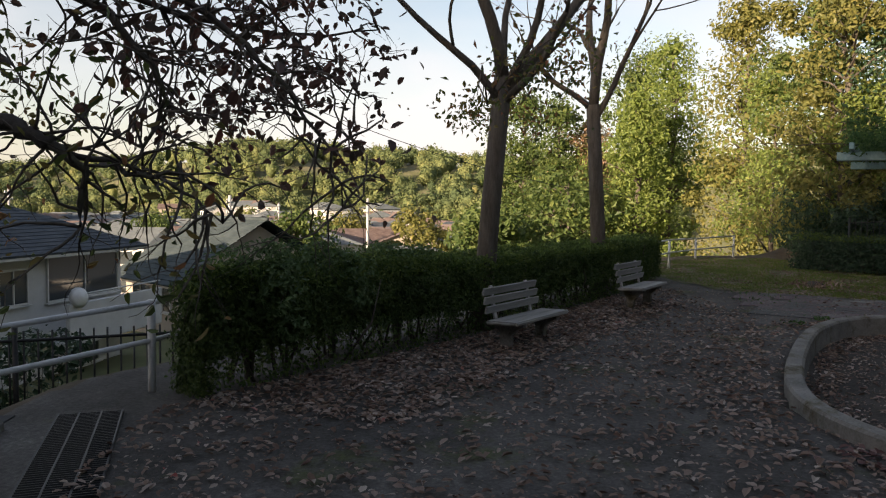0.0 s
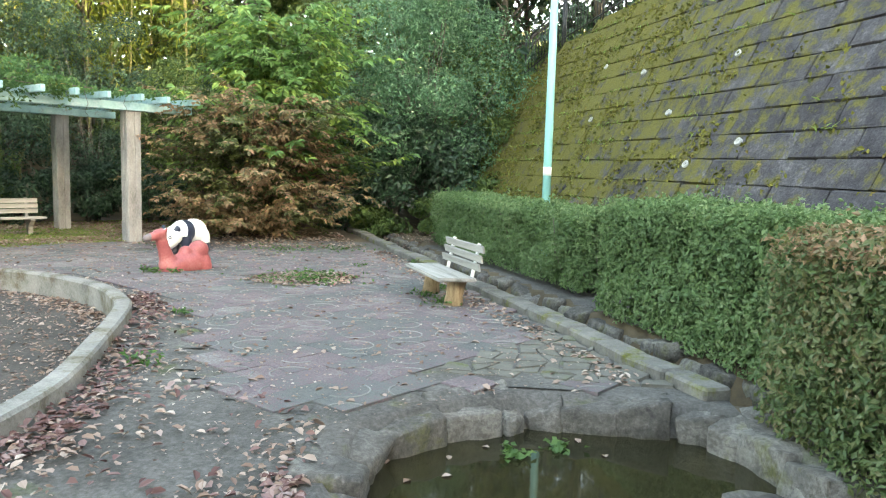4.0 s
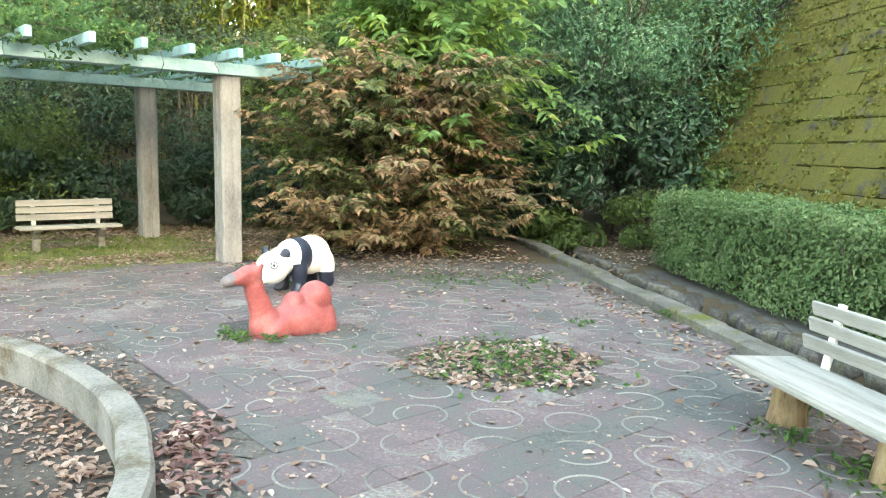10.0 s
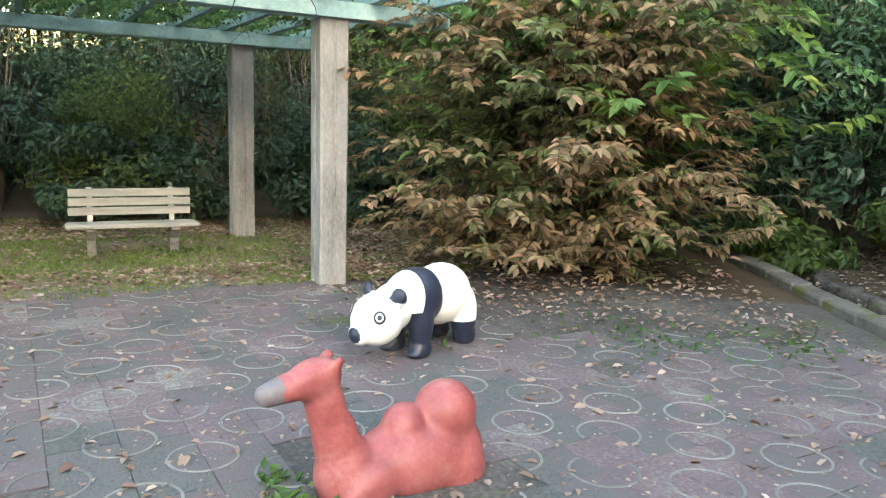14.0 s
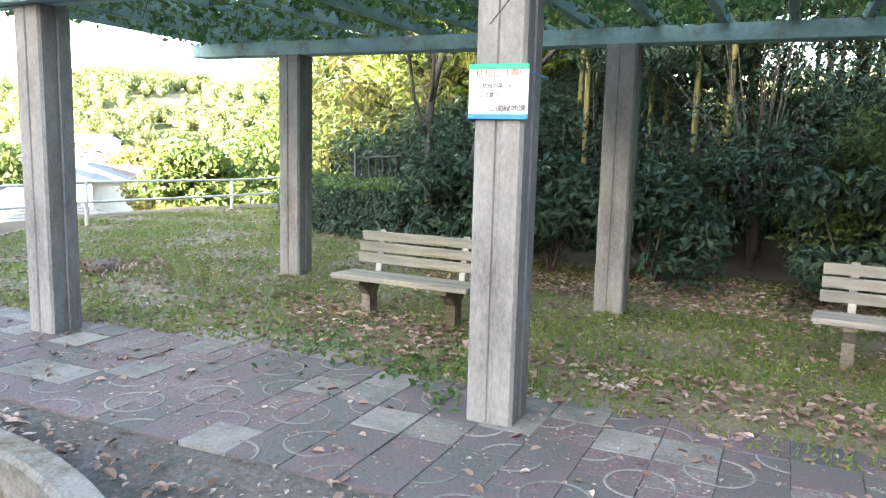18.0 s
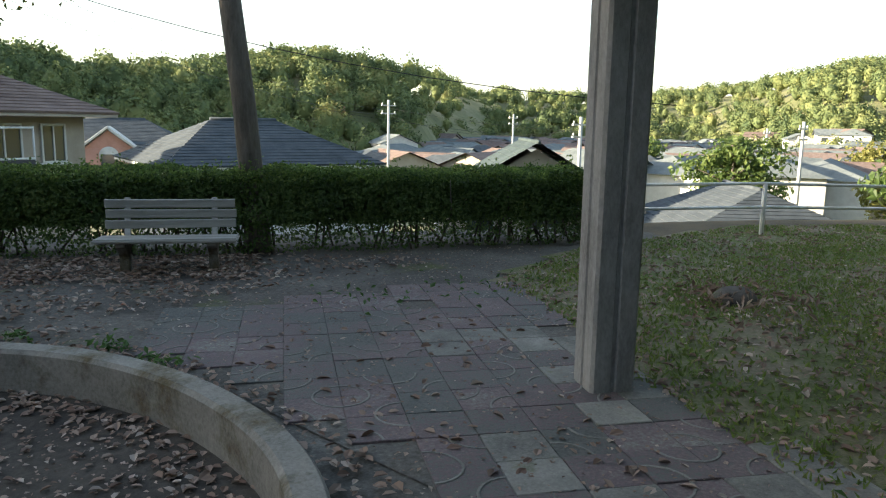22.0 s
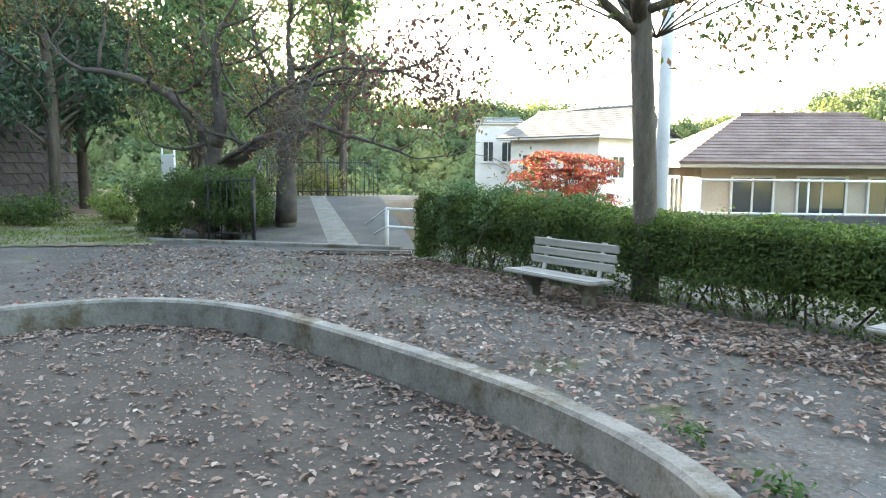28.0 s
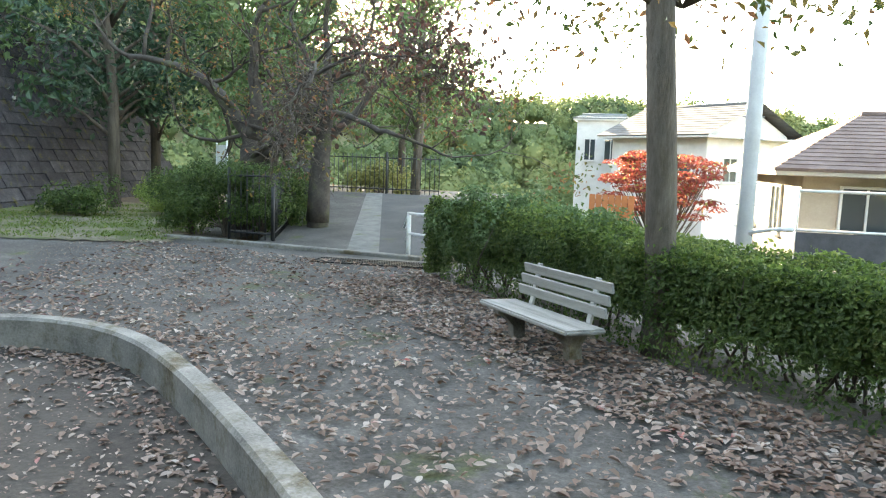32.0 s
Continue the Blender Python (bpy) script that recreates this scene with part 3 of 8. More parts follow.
# the steep rise from -53 to -25 is added to block the low sun
SKYLINE = [(-180, 4.2), (-176, 4.1), (-171.5, 4.5), (-167.5, 4.7), (-163.5, 4.0), (-160.5, 3.2), (-155, 2.5), (-150, 2.1), (-146, 2.4), (-142, 2.5), (-140.2, 2.3), (-138.3, 3.4), (-136, 4.4), (-133.7, 4.7), (-129, 5.5), (-126, 5.1), (-121.5, 4.5), (-116, 4.2), (-112, 4.5),
           (-107, 5.1), (-103, 5.5), (-99, 4.1), (-95, 3.5), (-91, 3.5), (-87, 4.5), (-80, 4.8), (-72, 5.2), (-66, 5.6), (-58, 7.4), (-53, 8.6), (-49, 11.4), (-46, 13.4), (-40, 14.5), (-25, 14.5), (10, 14), (60, 12), (120, 9), (150, 6), (168, 3.6), (174, 3.9), (180, 4.2)]
FARNESS = [(-180, 330), (-165, 330), (-156, 520), (-140, 520), (-136, 210), (-106, 170), (-98, 190), (-85, 150), (-70, 140), (-30, 160), (60, 160), (120, 160), (165, 300), (180, 330)]
CREST = (-6.0, 4.0)


def height(x, y):
    """The lie of the land."""
    x, y = np.asarray(x, float), np.asarray(y, float)
    d = np.where(inside(PLATEAU, x, y), 0.0, away(PLATEAU, x, y, True))
    z = -3.7 * step(0.2, 4.5, d) - 5.5 * step(8, 90, d)
    back = (x + 13.5) * N.x + (y - 7.4) * N.y
    z = z + 5.0 * step(1.8, 20, back - 9.0 * (1 - step(8.0, 12.5, y)) * (1 - step(-16, -12, x))) * np.where(y > 4, 1, 0) * step(-30, -19, x)
    r, a = np.hypot(x - CREST[0], y - CREST[1]), np.degrees(np.arctan2(y - CREST[1], x - CREST[0]))
    el, far = np.interp(a, *zip(*SKYLINE)), np.interp(a, *zip(*FARNESS))
    z = z + (far * np.tan(np.radians(el)) + 1.6 - 5.5 + 9.0) * step(0.52, 1.0, r / far) * step(90, 130, r)
    z = z - 0.3 * inside(SANDBOX, x, y) * step(0.05, 0.12, away(SANDBOX, x, y, True))
    z = z - 0.95 * inside(POND, x, y) * step(0.0, 0.3, away(POND, x, y, True))
    ditch = away([(px + 0.52, py + 0.22) for px, py in DRAIN], x, y)
    z = z - 0.5 * (1 - step(0.1, 0.3, ditch)) * (y > 2.6)
    return z


def spaced(lo, hi, fine, reach):
    """Even steps between lo and hi, growing outwards."""
    mid = np.arange(lo, hi + 1e-6, fine)
    grow = [fine]
    while sum(grow) < reach:
        grow.append(grow[-1] * 1.14)
    g = np.cumsum(grow)
    return np.concatenate([lo - g[::-1], mid, hi + g])


def make_ground():
    xs, ys = spaced(-21, 5, 0.16, 1500), spaced(-8, 15, 0.16, 1500)
    gx, gy = np.meshgrid(xs, ys)
    z = height(gx, gy)
    near = (np.abs(gx + 7) < 18) & (np.abs(gy - 3) < 16)
    z = z + np.where(near, 0.008 * np.sin(gx * 2.1 + 1.3 * np.sin(gy * 1.7)) * np.sin(gy * 1.9), 0) - 0.018
    v = np.stack([gx, gy, z], -1).reshape(-1, 3)
    n, m = gx.shape
    i = np.arange(n * m).reshape(n, m)
    f = np.stack([i[:-1, :-1], i[:-1, 1:], i[1:, 1:], i[1:, :-1]], -1).reshape(-1, 4)
    me = mesh_np("ground", v, f, [EARTH, WOODFLOOR, FIELD], True)
    c = v[f].mean(1)
    d = np.where(inside(PLATEAU, c[:, 0], c[:, 1]), 0.0, away(PLATEAU, c[:, 0], c[:, 1], True))
    back = (c[:, 0] + 13.5) * N.x + (c[:, 1] - 7.4) * N.y
    gully = away([(px + 0.52, py + 0.22) for px, py in DRAIN], c[:, 0], c[:, 1]) < 0.45
    slot = np.where(d > 8, 2, np.where((back > 0.3) | (d > 0.3) | gully | (c[:, 0] > 6) | (c[:, 1] > 13.5), 1, 0))
    me.polygons.foreach_set("material_index", slot.astype(np.int32))
    tagged(new("ground", me), "packed grey earth of the park falling away to a valley", "ground", kind="structure")


make_ground()


def make_sandbox():
    loop = rounded(SANDBOX, 7)
    out, inn = np.array(loop), inset(loop, 0.175)
    n = len(out)
    sand = inset(loop, 0.12)
    pts = [(x, y, PIT) for x, y in sand]
    tagged(new("sandpit_floor", mesh_np("sandpit_floor", pts, [tuple(range(n))], SOIL)), "dark damp soil filling the sandpit, strewn with leaves", "ground", kind="structure")
    kerb = thing("sandbox_kerb", pose(0, 0, 0), "low rounded concrete kerb wall ringing the leaf-strewn sandpit", "sandbox")
    # rounded cross section, in lengths cast one after another
    prof = [(0.0, -0.14), (0.0, KERB_TOP - 0.025), (0.02, KERB_TOP), (0.15, KERB_TOP), (0.175, KERB_TOP - 0.025), (0.175, -0.28)]
    per = 21
    for s in range(0, n, per):
        idx = [(s + k) % n for k in range(per + 1)]
        if s + per > n:
            idx = [(s + k) % n for k in range(n - s + 1)]
        vs, fs = [], []
        for a, i in enumerate(idx):
            dx = (inn[i] - out[i]) / 0.175
            for w, z in prof:
                q = out[i] + dx * w
                vs.append((q[0], q[1], z))
        k = len(prof)
        for a in range(len(idx) - 1):
            for b in range(k - 1):
                fs.append((a * k + b, (a + 1) * k + b, (a + 1) * k + b + 1, a * k + b + 1))
        fs.append(tuple(range(k)))
        fs.append(tuple(range(len(vs) - 1, len(vs) - k - 1, -1)))
        part("kerb_length", mesh_np("kerb_length", vs, fs, CONCRETE, False), None, kerb)


make_sandbox()

LAWN = [(-11.3, 5.38), (-10.35, 6.98), (-9.95, 7.58), (-9.45, 8.08), (-8.85, 8.88), (-8.3, 9.53), (-7.7, 10.03), (-7.1, 11.0), (-6.5, 11.6), (-5.9, 12.3), (-5.2, 13.3), (-5.8, 15.2), (-8.6, 17.0), (-12, 13.5), (-16, 9.5),
        (-22.5, 8.5), (-22.3, 5.6), (-19.2, 3.2), (-15.2, 2.6), (-12.75, 3.13), (-12.05, 4.53)]


def lay_sheet(name, poly, mat, label, lift=0.006):
    """A sheet that lies on the ground, cut into small squares."""
    (x0, y0), (x1, y1) = ground_box(poly)
    xs, ys = np.arange(x0, x1 + 0.3, 0.22), np.arange(y0, y1 + 0.3, 0.22)
    gx, gy = np.meshgrid(xs, ys)
    keep = inside(poly, gx, gy)
    z = height(gx, gy) + lift
    i = np.arange(gx.size).reshape(gx.shape)
    f = np.stack([i[:-1, :-1], i[:-1, 1:], i[1:, 1:], i[1:, :-1]], -1).reshape(-1, 4)
    f = f[keep.ravel()[f].sum(1) >= 2]
    me = mesh_np(name, np.stack([gx, gy, z], -1).reshape(-1, 3), f, mat, True)
    return tagged(new(name, me), label, "ground", kind="structure")


lay_sheet("lawn", LAWN, TURF, "thin mossy turf under and around the pergola", 0.0)
lay_sheet("lawn_by_gate", [(0.7, -5.6), (4.5, -3.6), (9.5, -5.5), (9.5, -12), (4, -12), (1.6, -7)], TURF, "short green grass beside the gate hedge")

# ---- pergola ----
FRONT = [Vector((-10.93, 5.5, 0)), Vector((-8.58, 8.6, 0)), Vector((-6.36, 11.82, 0))]
REAR = [Vector((-13.55, 7.4, 0)), Vector((-11.3, 10.47, 0)), Vector((-9.03, 13.78, 0))]


def post_mesh():
    """A cast post with a groove down each face and a slight taper."""
    r, g, d = 0.145, 0.012, 0.012
    side = [(-r + 0.02, -r), (-g - 0.008, -r), (-g, -r + d), (g, -r + d), (g + 0.008, -r), (r - 0.02, -r)]
    ring = []
    for k in range(4):
        c, s = math.cos(k * math.pi / 2), math.sin(k * math.pi / 2)
        ring += [(x * c - y * s, x * s + y * c) for x, y in side]
    vs, fs, n = [], [], len(ring)
    levels = [(-0.1, 0.97), (0.0, 0.97), (0.6, 0.97), (1.2, 0.98), (1.9, 0.99), (2.55, 1.0)]
    for z, k in levels:
        vs += [(x * k, y * k, z) for x, y in ring]
    for a in range(len(levels) - 1):
        fs += [(a * n + i, a * n + (i + 1) % n, (a + 1) * n + (i + 1) % n, (a + 1) * n + i) for i in range(n)]
    fs.append(tuple(range((len(levels) - 1) * n, len(levels) * n)))
    return mesh_np("post", vs, fs, POSTCON)


def channel(length, h=0.15, w=0.1, t=0.012):
    """A rolled steel channel along x."""
    bm = bmesh.new()
    block(length, t, h, 0.002, (0, -w / 2, 0), bm=bm)
    block(length, w, t, 0.002, (0, 0, h / 2 - t / 2), bm=bm)
    block(length, w, t, 0.002, (0, 0, -h / 2 + t / 2), bm=bm)
    return bm


def make_pergola():
    turn = math.degrees(math.atan2(U.y, U.x))
    mid = (FRONT[1] + REAR[1]) / 2
    p = thing("pergola", pose(mid.x, mid.y, 0, 0, 0, turn), "pergola of grooved concrete posts and flaking turquoise beams, vine-grown", "pergola")
    back = p.matrix_basis.inverted()
    pm = post_mesh()
    for q in FRONT + REAR:
        part("post", pm, None, p, at=Matrix.Translation(back @ q))
    bm_len = 10.4
    for row in (FRONT, REAR):
        c = back @ row[1]
        for side in (-0.07, 0.07):
            part("beam", channel(bm_len), BEAMPAINT, p, at=pose(-0.05, c.y + side, 2.625, 0, 0, 0 if side < 0 else 180))
    n = 18
    depth = (back @ REAR[1]).y - (back @ FRONT[1]).y
    rafter = from_bm("rafter", block(0.075, depth + 1.5, 0.12, 0.006), BEAMPAINT)
    for i in range(n):
        x = -5.0 + 9.9 * i / (n - 1)
        part("rafter", rafter, None, p, at=pose(x + rng.uniform(-0.02, 0.02), rng.uniform(-0.05, 0.05), 2.765, 0, 0, rng.uniform(-0.6, 0.6)))
    return p


make_pergola()


def make_vine():
    """Climber lying on the rafters, thicker towards the far end."""
    turn = pose(*((FRONT[1] + REAR[1]) / 2), 0, 0, math.degrees(math.atan2(U.y, U.x)))
    v = thing("climbing_vine", turn, "green climbing vine sprawling over the pergola rafters", "plant")
    n = 34000
    x = rng.uniform(-5.2, 4.9, n)
    y = rng.uniform(-2.1, 2.3, n)
    thick = 0.16 + 0.6 * np.clip(noise_at(x * 0.7, y * 0.7, 3) + 0.45, 0, 1)
    keep = rng.uniform(0, 1, n) < np.clip(1.15 - 0.16 * np.maximum(x - 0.5, 0) - 0.0 * y, 0.12, 1) * np.where(y < -1.3, 0.7, 1)
    z = 2.8 + thick * rng.uniform(-0.25, 1, n) ** 1 * np.where(x > 2.5, 0.5, 1)
    pts = np.stack([x, y, z], 1)[keep]
    # trails that hang over the front beam
    c = np.c_[rng.uniform(-5.2, 2.6, 70), rng.uniform(-2.15, -1.75, 70)]
    reach = rng.uniform(0.05, 0.42, 70) * (0.4 + np.clip(noise_at(c[:, 0] * 0.9, c[:, 1], 5) + 0.5, 0, 1))
    k = np.repeat(np.arange(70), 34)
    pts = np.concatenate([pts, np.c_[c[k] + rng.normal(0, 0.1, (len(k), 2)), 2.95 - reach[k] * rng.uniform(-0.3, 1, len(k))]])
    part("foliage", leaf_mesh("foliage", pts, np.tile((0, 0, 0.8), (len(pts), 1)), 0.085, L_VINE, 0.55, 0.9, 0.5), None, v)
    runs = []
    for k in range(26):
        x0, y0 = rng.uniform(-5, 4.6), rng.uniform(-2, 2)
        a = rng.uniform(0, 6.3)
        pts = [(x0 + 0.35 * s * math.cos(a) + rng.normal(0, 0.06), y0 + 0.35 * s * math.sin(a) * 0.6 + rng.normal(0, 0.06), 2.84 + rng.uniform(-0.02, 0.08)) for s in range(6)]
        runs.append((pts, np.linspace(0.014, 0.005, 6)))
    for k, (hx, hy) in enumerate([(3.6, -2.1), (2.9, -2.0), (1.2, -2.1), (0.2, -2.05), (-2.2, -2.1), (4.1, 1.8)]):
        ln = rng.uniform(0.3, 0.9)
        runs.append(([(hx + rng.normal(0, 0.04), hy + rng.normal(0, 0.04), 2.85 - ln * s / 5) for s in range(6)], np.linspace(0.007, 0.003, 6)))
    tagged(part("stem", tubes("stem", runs, BARK, 5), None, v), kind="stuff")


def noise_at(x, y, seed=0):
    return np.array([noise.noise((a, b, seed * 7.3)) for a, b in zip(np.ravel(x), np.ravel(y))])


L_VINE = leafy("vine_leaf", [(0.0, (0.03, 0.075, 0.025)), (0.45, (0.065, 0.14, 0.045)), (0.8, (0.12, 0.2, 0.06)), (0.93, (0.2, 0.22, 0.05)), (1, (0.32, 0.2, 0.04))], 0.45)
make_vine()


# ---- benches ----
def bench(m, slat, leg_mat, label, group, log_legs=False):
    """x along the seat, y to the front."""
    b = thing("park_bench", m, label, "bench", group)
    for k in range(3):
        part("back_slat", block(1.32, 0.028, 0.092, 0.006, (0, 0, 0), (-12, 0, 0)), slat, b, at=pose(rng.uniform(-0.01, 0.01), -0.02 - 0.024 * k, 0.495 + 0.105 * k, 0, rng.uniform(-0.4, 0.4), 0))
    seat = bmesh.new()
    for k, w in enumerate((0.42,)):
        block(1.4, w + (0.07 if log_legs else 0), 0.045, 0.015, (0, 0.21 + (0.05 if log_legs else 0), 0.365), (2.0, 0, 0), 2, seat)
    part("seat", seat, slat, b)
    for s in (-0.44, 0.44):
        part("back_support", block(0.06, 0.028, 0.46, 0.005, (s, -0.05, 0.54), (12, 0, 0)), PALEPAINT if log_legs else SUPPORT, b)
        if log_legs:
            pts = [(s, 0.22, -0.03), (s + 0.01, 0.2, 0.15), (s, 0.17, 0.345)]
            part("log_leg", tubes("log_leg", [(pts, [0.13, 0.105, 0.12])], STUMP, 10), None, b, "split log leg with pale bark")
        else:
            leg = bmesh.new()
            # a cast bracket that widens towards the seat
            side = [(0.0, 0.343), (0.38, 0.343), (0.38, 0.31), (0.3, 0.275), (0.21, 0.19), (0.19, -0.05), (0.07, -0.05), (0.08, 0.21), (0.02, 0.28)]
            ring = [[leg.verts.new((s + e, y, z)) for y, z in side] for e in (-0.045, 0.045)]
            leg.faces.new(ring[0])
            leg.faces.new(ring[1][::-1])
            for a in range(len(side)):
                b2 = (a + 1) % len(side)
                leg.faces.new((ring[0][b2], ring[0][a], ring[1][a], ring[1][b2]))
            bmesh.ops.recalc_face_normals(leg, faces=leg.faces[:])
            part("leg", leg, leg_mat, b)
    return b


def bench_pose(left, right, z=0.0):
    """From the two ends of the backrest's top, as one sits facing them."""
    l, r = Vector(left), Vector(right)
    c, d = (l + r) / 2, (r - l).normalized()
    return Matrix.Translation((c.x, c.y, z)) @ pose(0, 0, 0, 0, 0, math.degrees(math.atan2(-d.y, -d.x)))


bench(bench_pose((-11.6, 8.0), (-10.78, 9.05)), SLATDARK, CONCRETE, "weathered wooden slat bench, greenish, on concrete legs under the pergola", "benches under the pergola")
bench(bench_pose((-9.56, 11.45), (-8.73, 12.46)), SLAT, CONCRETE, "weathered grey wooden slat bench on concrete legs under the pergola", "benches under the pergola")
bench(bench_pose((-7.03, -2.6), (-8.08, -1.79), -0.06), SLAT, CONCRETE, "pale weathered wooden bench before the long hedge", "benches before the hedge")
bench(bench_pose((-10.34, -0.07), (-11.4, 0.7), -0.03), SLAT, CONCRETE, "pale weathered wooden bench before the hedge beside a tree", "benches before the hedge")
bench(bench_pose((0.17, 7.54), (0.7, 6.33), -0.03), SLAT, PALEPAINT, "weathered wooden bench on split log legs by the mossy kerb", "bench by the drain", True)

# ---- plants ----
def along(line, n):
    p = np.array(line, float)
    seg = np.linalg.norm(np.diff(p, axis=0), axis=1)
    cum = np.concatenate([[0], np.cumsum(seg)])
    s = rng.uniform(0, cum[-1], n)
    q = np.stack([np.interp(s, cum, p[:, 0]), np.interp(s, cum, p[:, 1])], 1)
    k = np.clip(np.searchsorted(cum, s) - 1, 0, len(seg) - 1)
    t = np.diff(p, axis=0)[k] / seg[k][:, None]
    return q, t, s


def hedge(name, line, width, tall, mat, count, size, label, base=0.12, bare=0.0, seed=1, rise=0.0, taper=0.0):
    """A clipped hedge whose front foot follows the line; its back lies on the line's left."""
    h = thing(name, pose(line[0][0], line[0][1], 0), label, "hedge")
    o = np.array((line[0][0], line[0][1], 0))
    q, t, s = along(line, count)
    left = np.stack([-t[:, 1], t[:, 0]], 1)
    which = rng.uniform(0, 1, count)
    per = tall * 2 + width
    u = which * per
    front, top = u < tall, (u >= tall) & (u < tall + width)
    w = np.where(front, 0, np.where(top, u - tall, width))
    z = np.where(front, u, np.where(top, tall, u - tall - width))
    ends = rng.uniform(0, 1, count) < 0.0
    wob = np.array([noise.noise((a * 1.1, b * 2.2, seed)) + 0.6 * noise.noise((a * 4, b * 4, seed + 5)) for a, b in zip(s, w + z)]) * 0.09
    inn = np.abs(rng.normal(0, 0.06, count))
    nor = np.where(front[:, None], np.c_[-left, np.full(count, 0.3)], np.where(top[:, None], np.c_[left * 0, np.ones(count)], np.c_[left, np.full(count, 0.3)]))
    # the corners are rounded off
    edge = np.minimum(np.abs(w - 0), np.abs(w - width))
    z2 = np.where(top, z - 0.10 * np.clip(1 - edge / 0.15, 0, 1), z)
    w2 = np.where(front, w + 0.10 * np.clip((z - tall + 0.2) / 0.2, 0, 1), np.where(top, w, w - 0.10 * np.clip((z - tall + 0.2) / 0.2, 0, 1)))
    w2 = w2 * (1 - taper * (1 - step(0.0, 2.2, s)))
    pos = np.c_[q + left * w2[:, None], z2]
    pos = pos + nor * (wob - inn)[:, None]
    pos[:, 2] *= 1 + rise * (1 - step(2.5, 5.0, s))
    keep = (pos[:, 2] > base) & ~((pos[:, 2] < base + bare) & (rng.uniform(0, 1, count) < 0.5))
    pos, nor = pos[keep], nor[keep]
    lowz = height(pos[:, 0], pos[:, 1])
    pos[:, 2] += np.clip(lowz, -0.05, 0.2)
    # young shoots above the clipped top
    m = max(40, int(s.max() * 16))
    q2, t2, s2 = along(line, m)
    l3 = np.stack([-t2[:, 1], t2[:, 0]], 1)
    root = np.c_[q2 + l3 * (rng.uniform(0.05, width - 0.05, m) * (1 - taper * (1 - step(0.0, 2.2, s2))))[:, None], tall * (1 + rise * (1 - step(2.5, 5.0, s2))) + np.zeros(m)]
    long = rng.uniform(0.03, 0.2, m) * (rng.uniform(0, 1, m) ** 0.5)
    k = np.repeat(np.arange(m), 9)
    shoot = root[k] + np.c_[rng.normal(0, 0.035, (len(k), 2)), rng.uniform(-0.3, 1, len(k)) * long[k]]
    pos, nor = np.concatenate([pos, shoot]), np.concatenate([nor, np.tile((0, 0, 0.5), (len(k), 1))])
    # end caps
    for q0, q1 in ((line[0], line[1]), (line[-1], line[-2])):
        d = np.array(q0) - np.array(q1)
        d /= np.linalg.norm(d)
        l2 = np.array([-d[1], d[0]]) * (1 if q0 is line[-1] else -1)
        m = int(count * 0.03) + 200
        ww, zz = rng.uniform(0, width * (1 - taper * (q0 is line[0])), m), rng.uniform(base, tall, m)
        cap = np.c_[np.array(q0) + l2 * ww[:, None] + d * rng.normal(0.02, 0.06, m)[:, None], zz]
        pos = np.concatenate([pos, cap])
        nor = np.concatenate([nor, np.tile((d[0], d[1], 0.3), (m, 1))])
    # top leaves paler, as if lit from above; the pond hedge's are browned
    fresh = (pos[:, 2] > tall * 0.86) & (rng.uniform(0, 1, len(pos)) < 0.55)
    part("foliage", leaf_mesh("foliage", pos[~fresh] - o, nor[~fresh], size, mat, 0.55, 0.55), None, h)
    part("top_growth", leaf_mesh("top_growth", pos[fresh] - o, nor[fresh], size * 1.05, L_TOPLIT_R if mat is L_HEDGE_R else L_BROWN if mat is L_POND else L_TOPLIT, 0.5, 0.6), None, h, "top growth, its leaves mostly paler to stand for light on the top")
    runs = []
    q, t, s = along(line, int(s.max() * 9))
    for k in range(len(q)):
        l2 = np.array([-t[k][1], t[k][0]])
        a = q[k] + l2 * width * rng.uniform(0.25, 0.75)
        b = a + rng.normal(0, 0.16, 2)
        c = b + rng.normal(0, 0.12, 2)
        runs.append(([(a[0] - o[0], a[1] - o[1], -0.05), (b[0] - o[0], b[1] - o[1], tall * 0.45), (c[0] - o[0], c[1] - o[1], tall * 0.88)], [0.016, 0.011, 0.005]))
    tagged(part("stem", tubes("stem", runs, BARK, 5), None, h), kind="stuff")
    # shaded twigs and leaves within
    q, t, s = along(line, count // 3)
    left = np.stack([-t[:, 1], t[:, 0]], 1)
    pos = np.c_[q + left * (rng.uniform(0.12, width - 0.12, len(q)) * (1 - taper * (1 - step(0.0, 2.2, s))))[:, None], rng.uniform(base + bare, tall - 0.12, len(q))]
    part("inner_foliage", leaf_mesh("inner_foliage", pos - o, np.tile((0, 0, 0.3), (len(q), 1)), size * 1.9, mat, 0.6, 1.0), None, h)
    return h


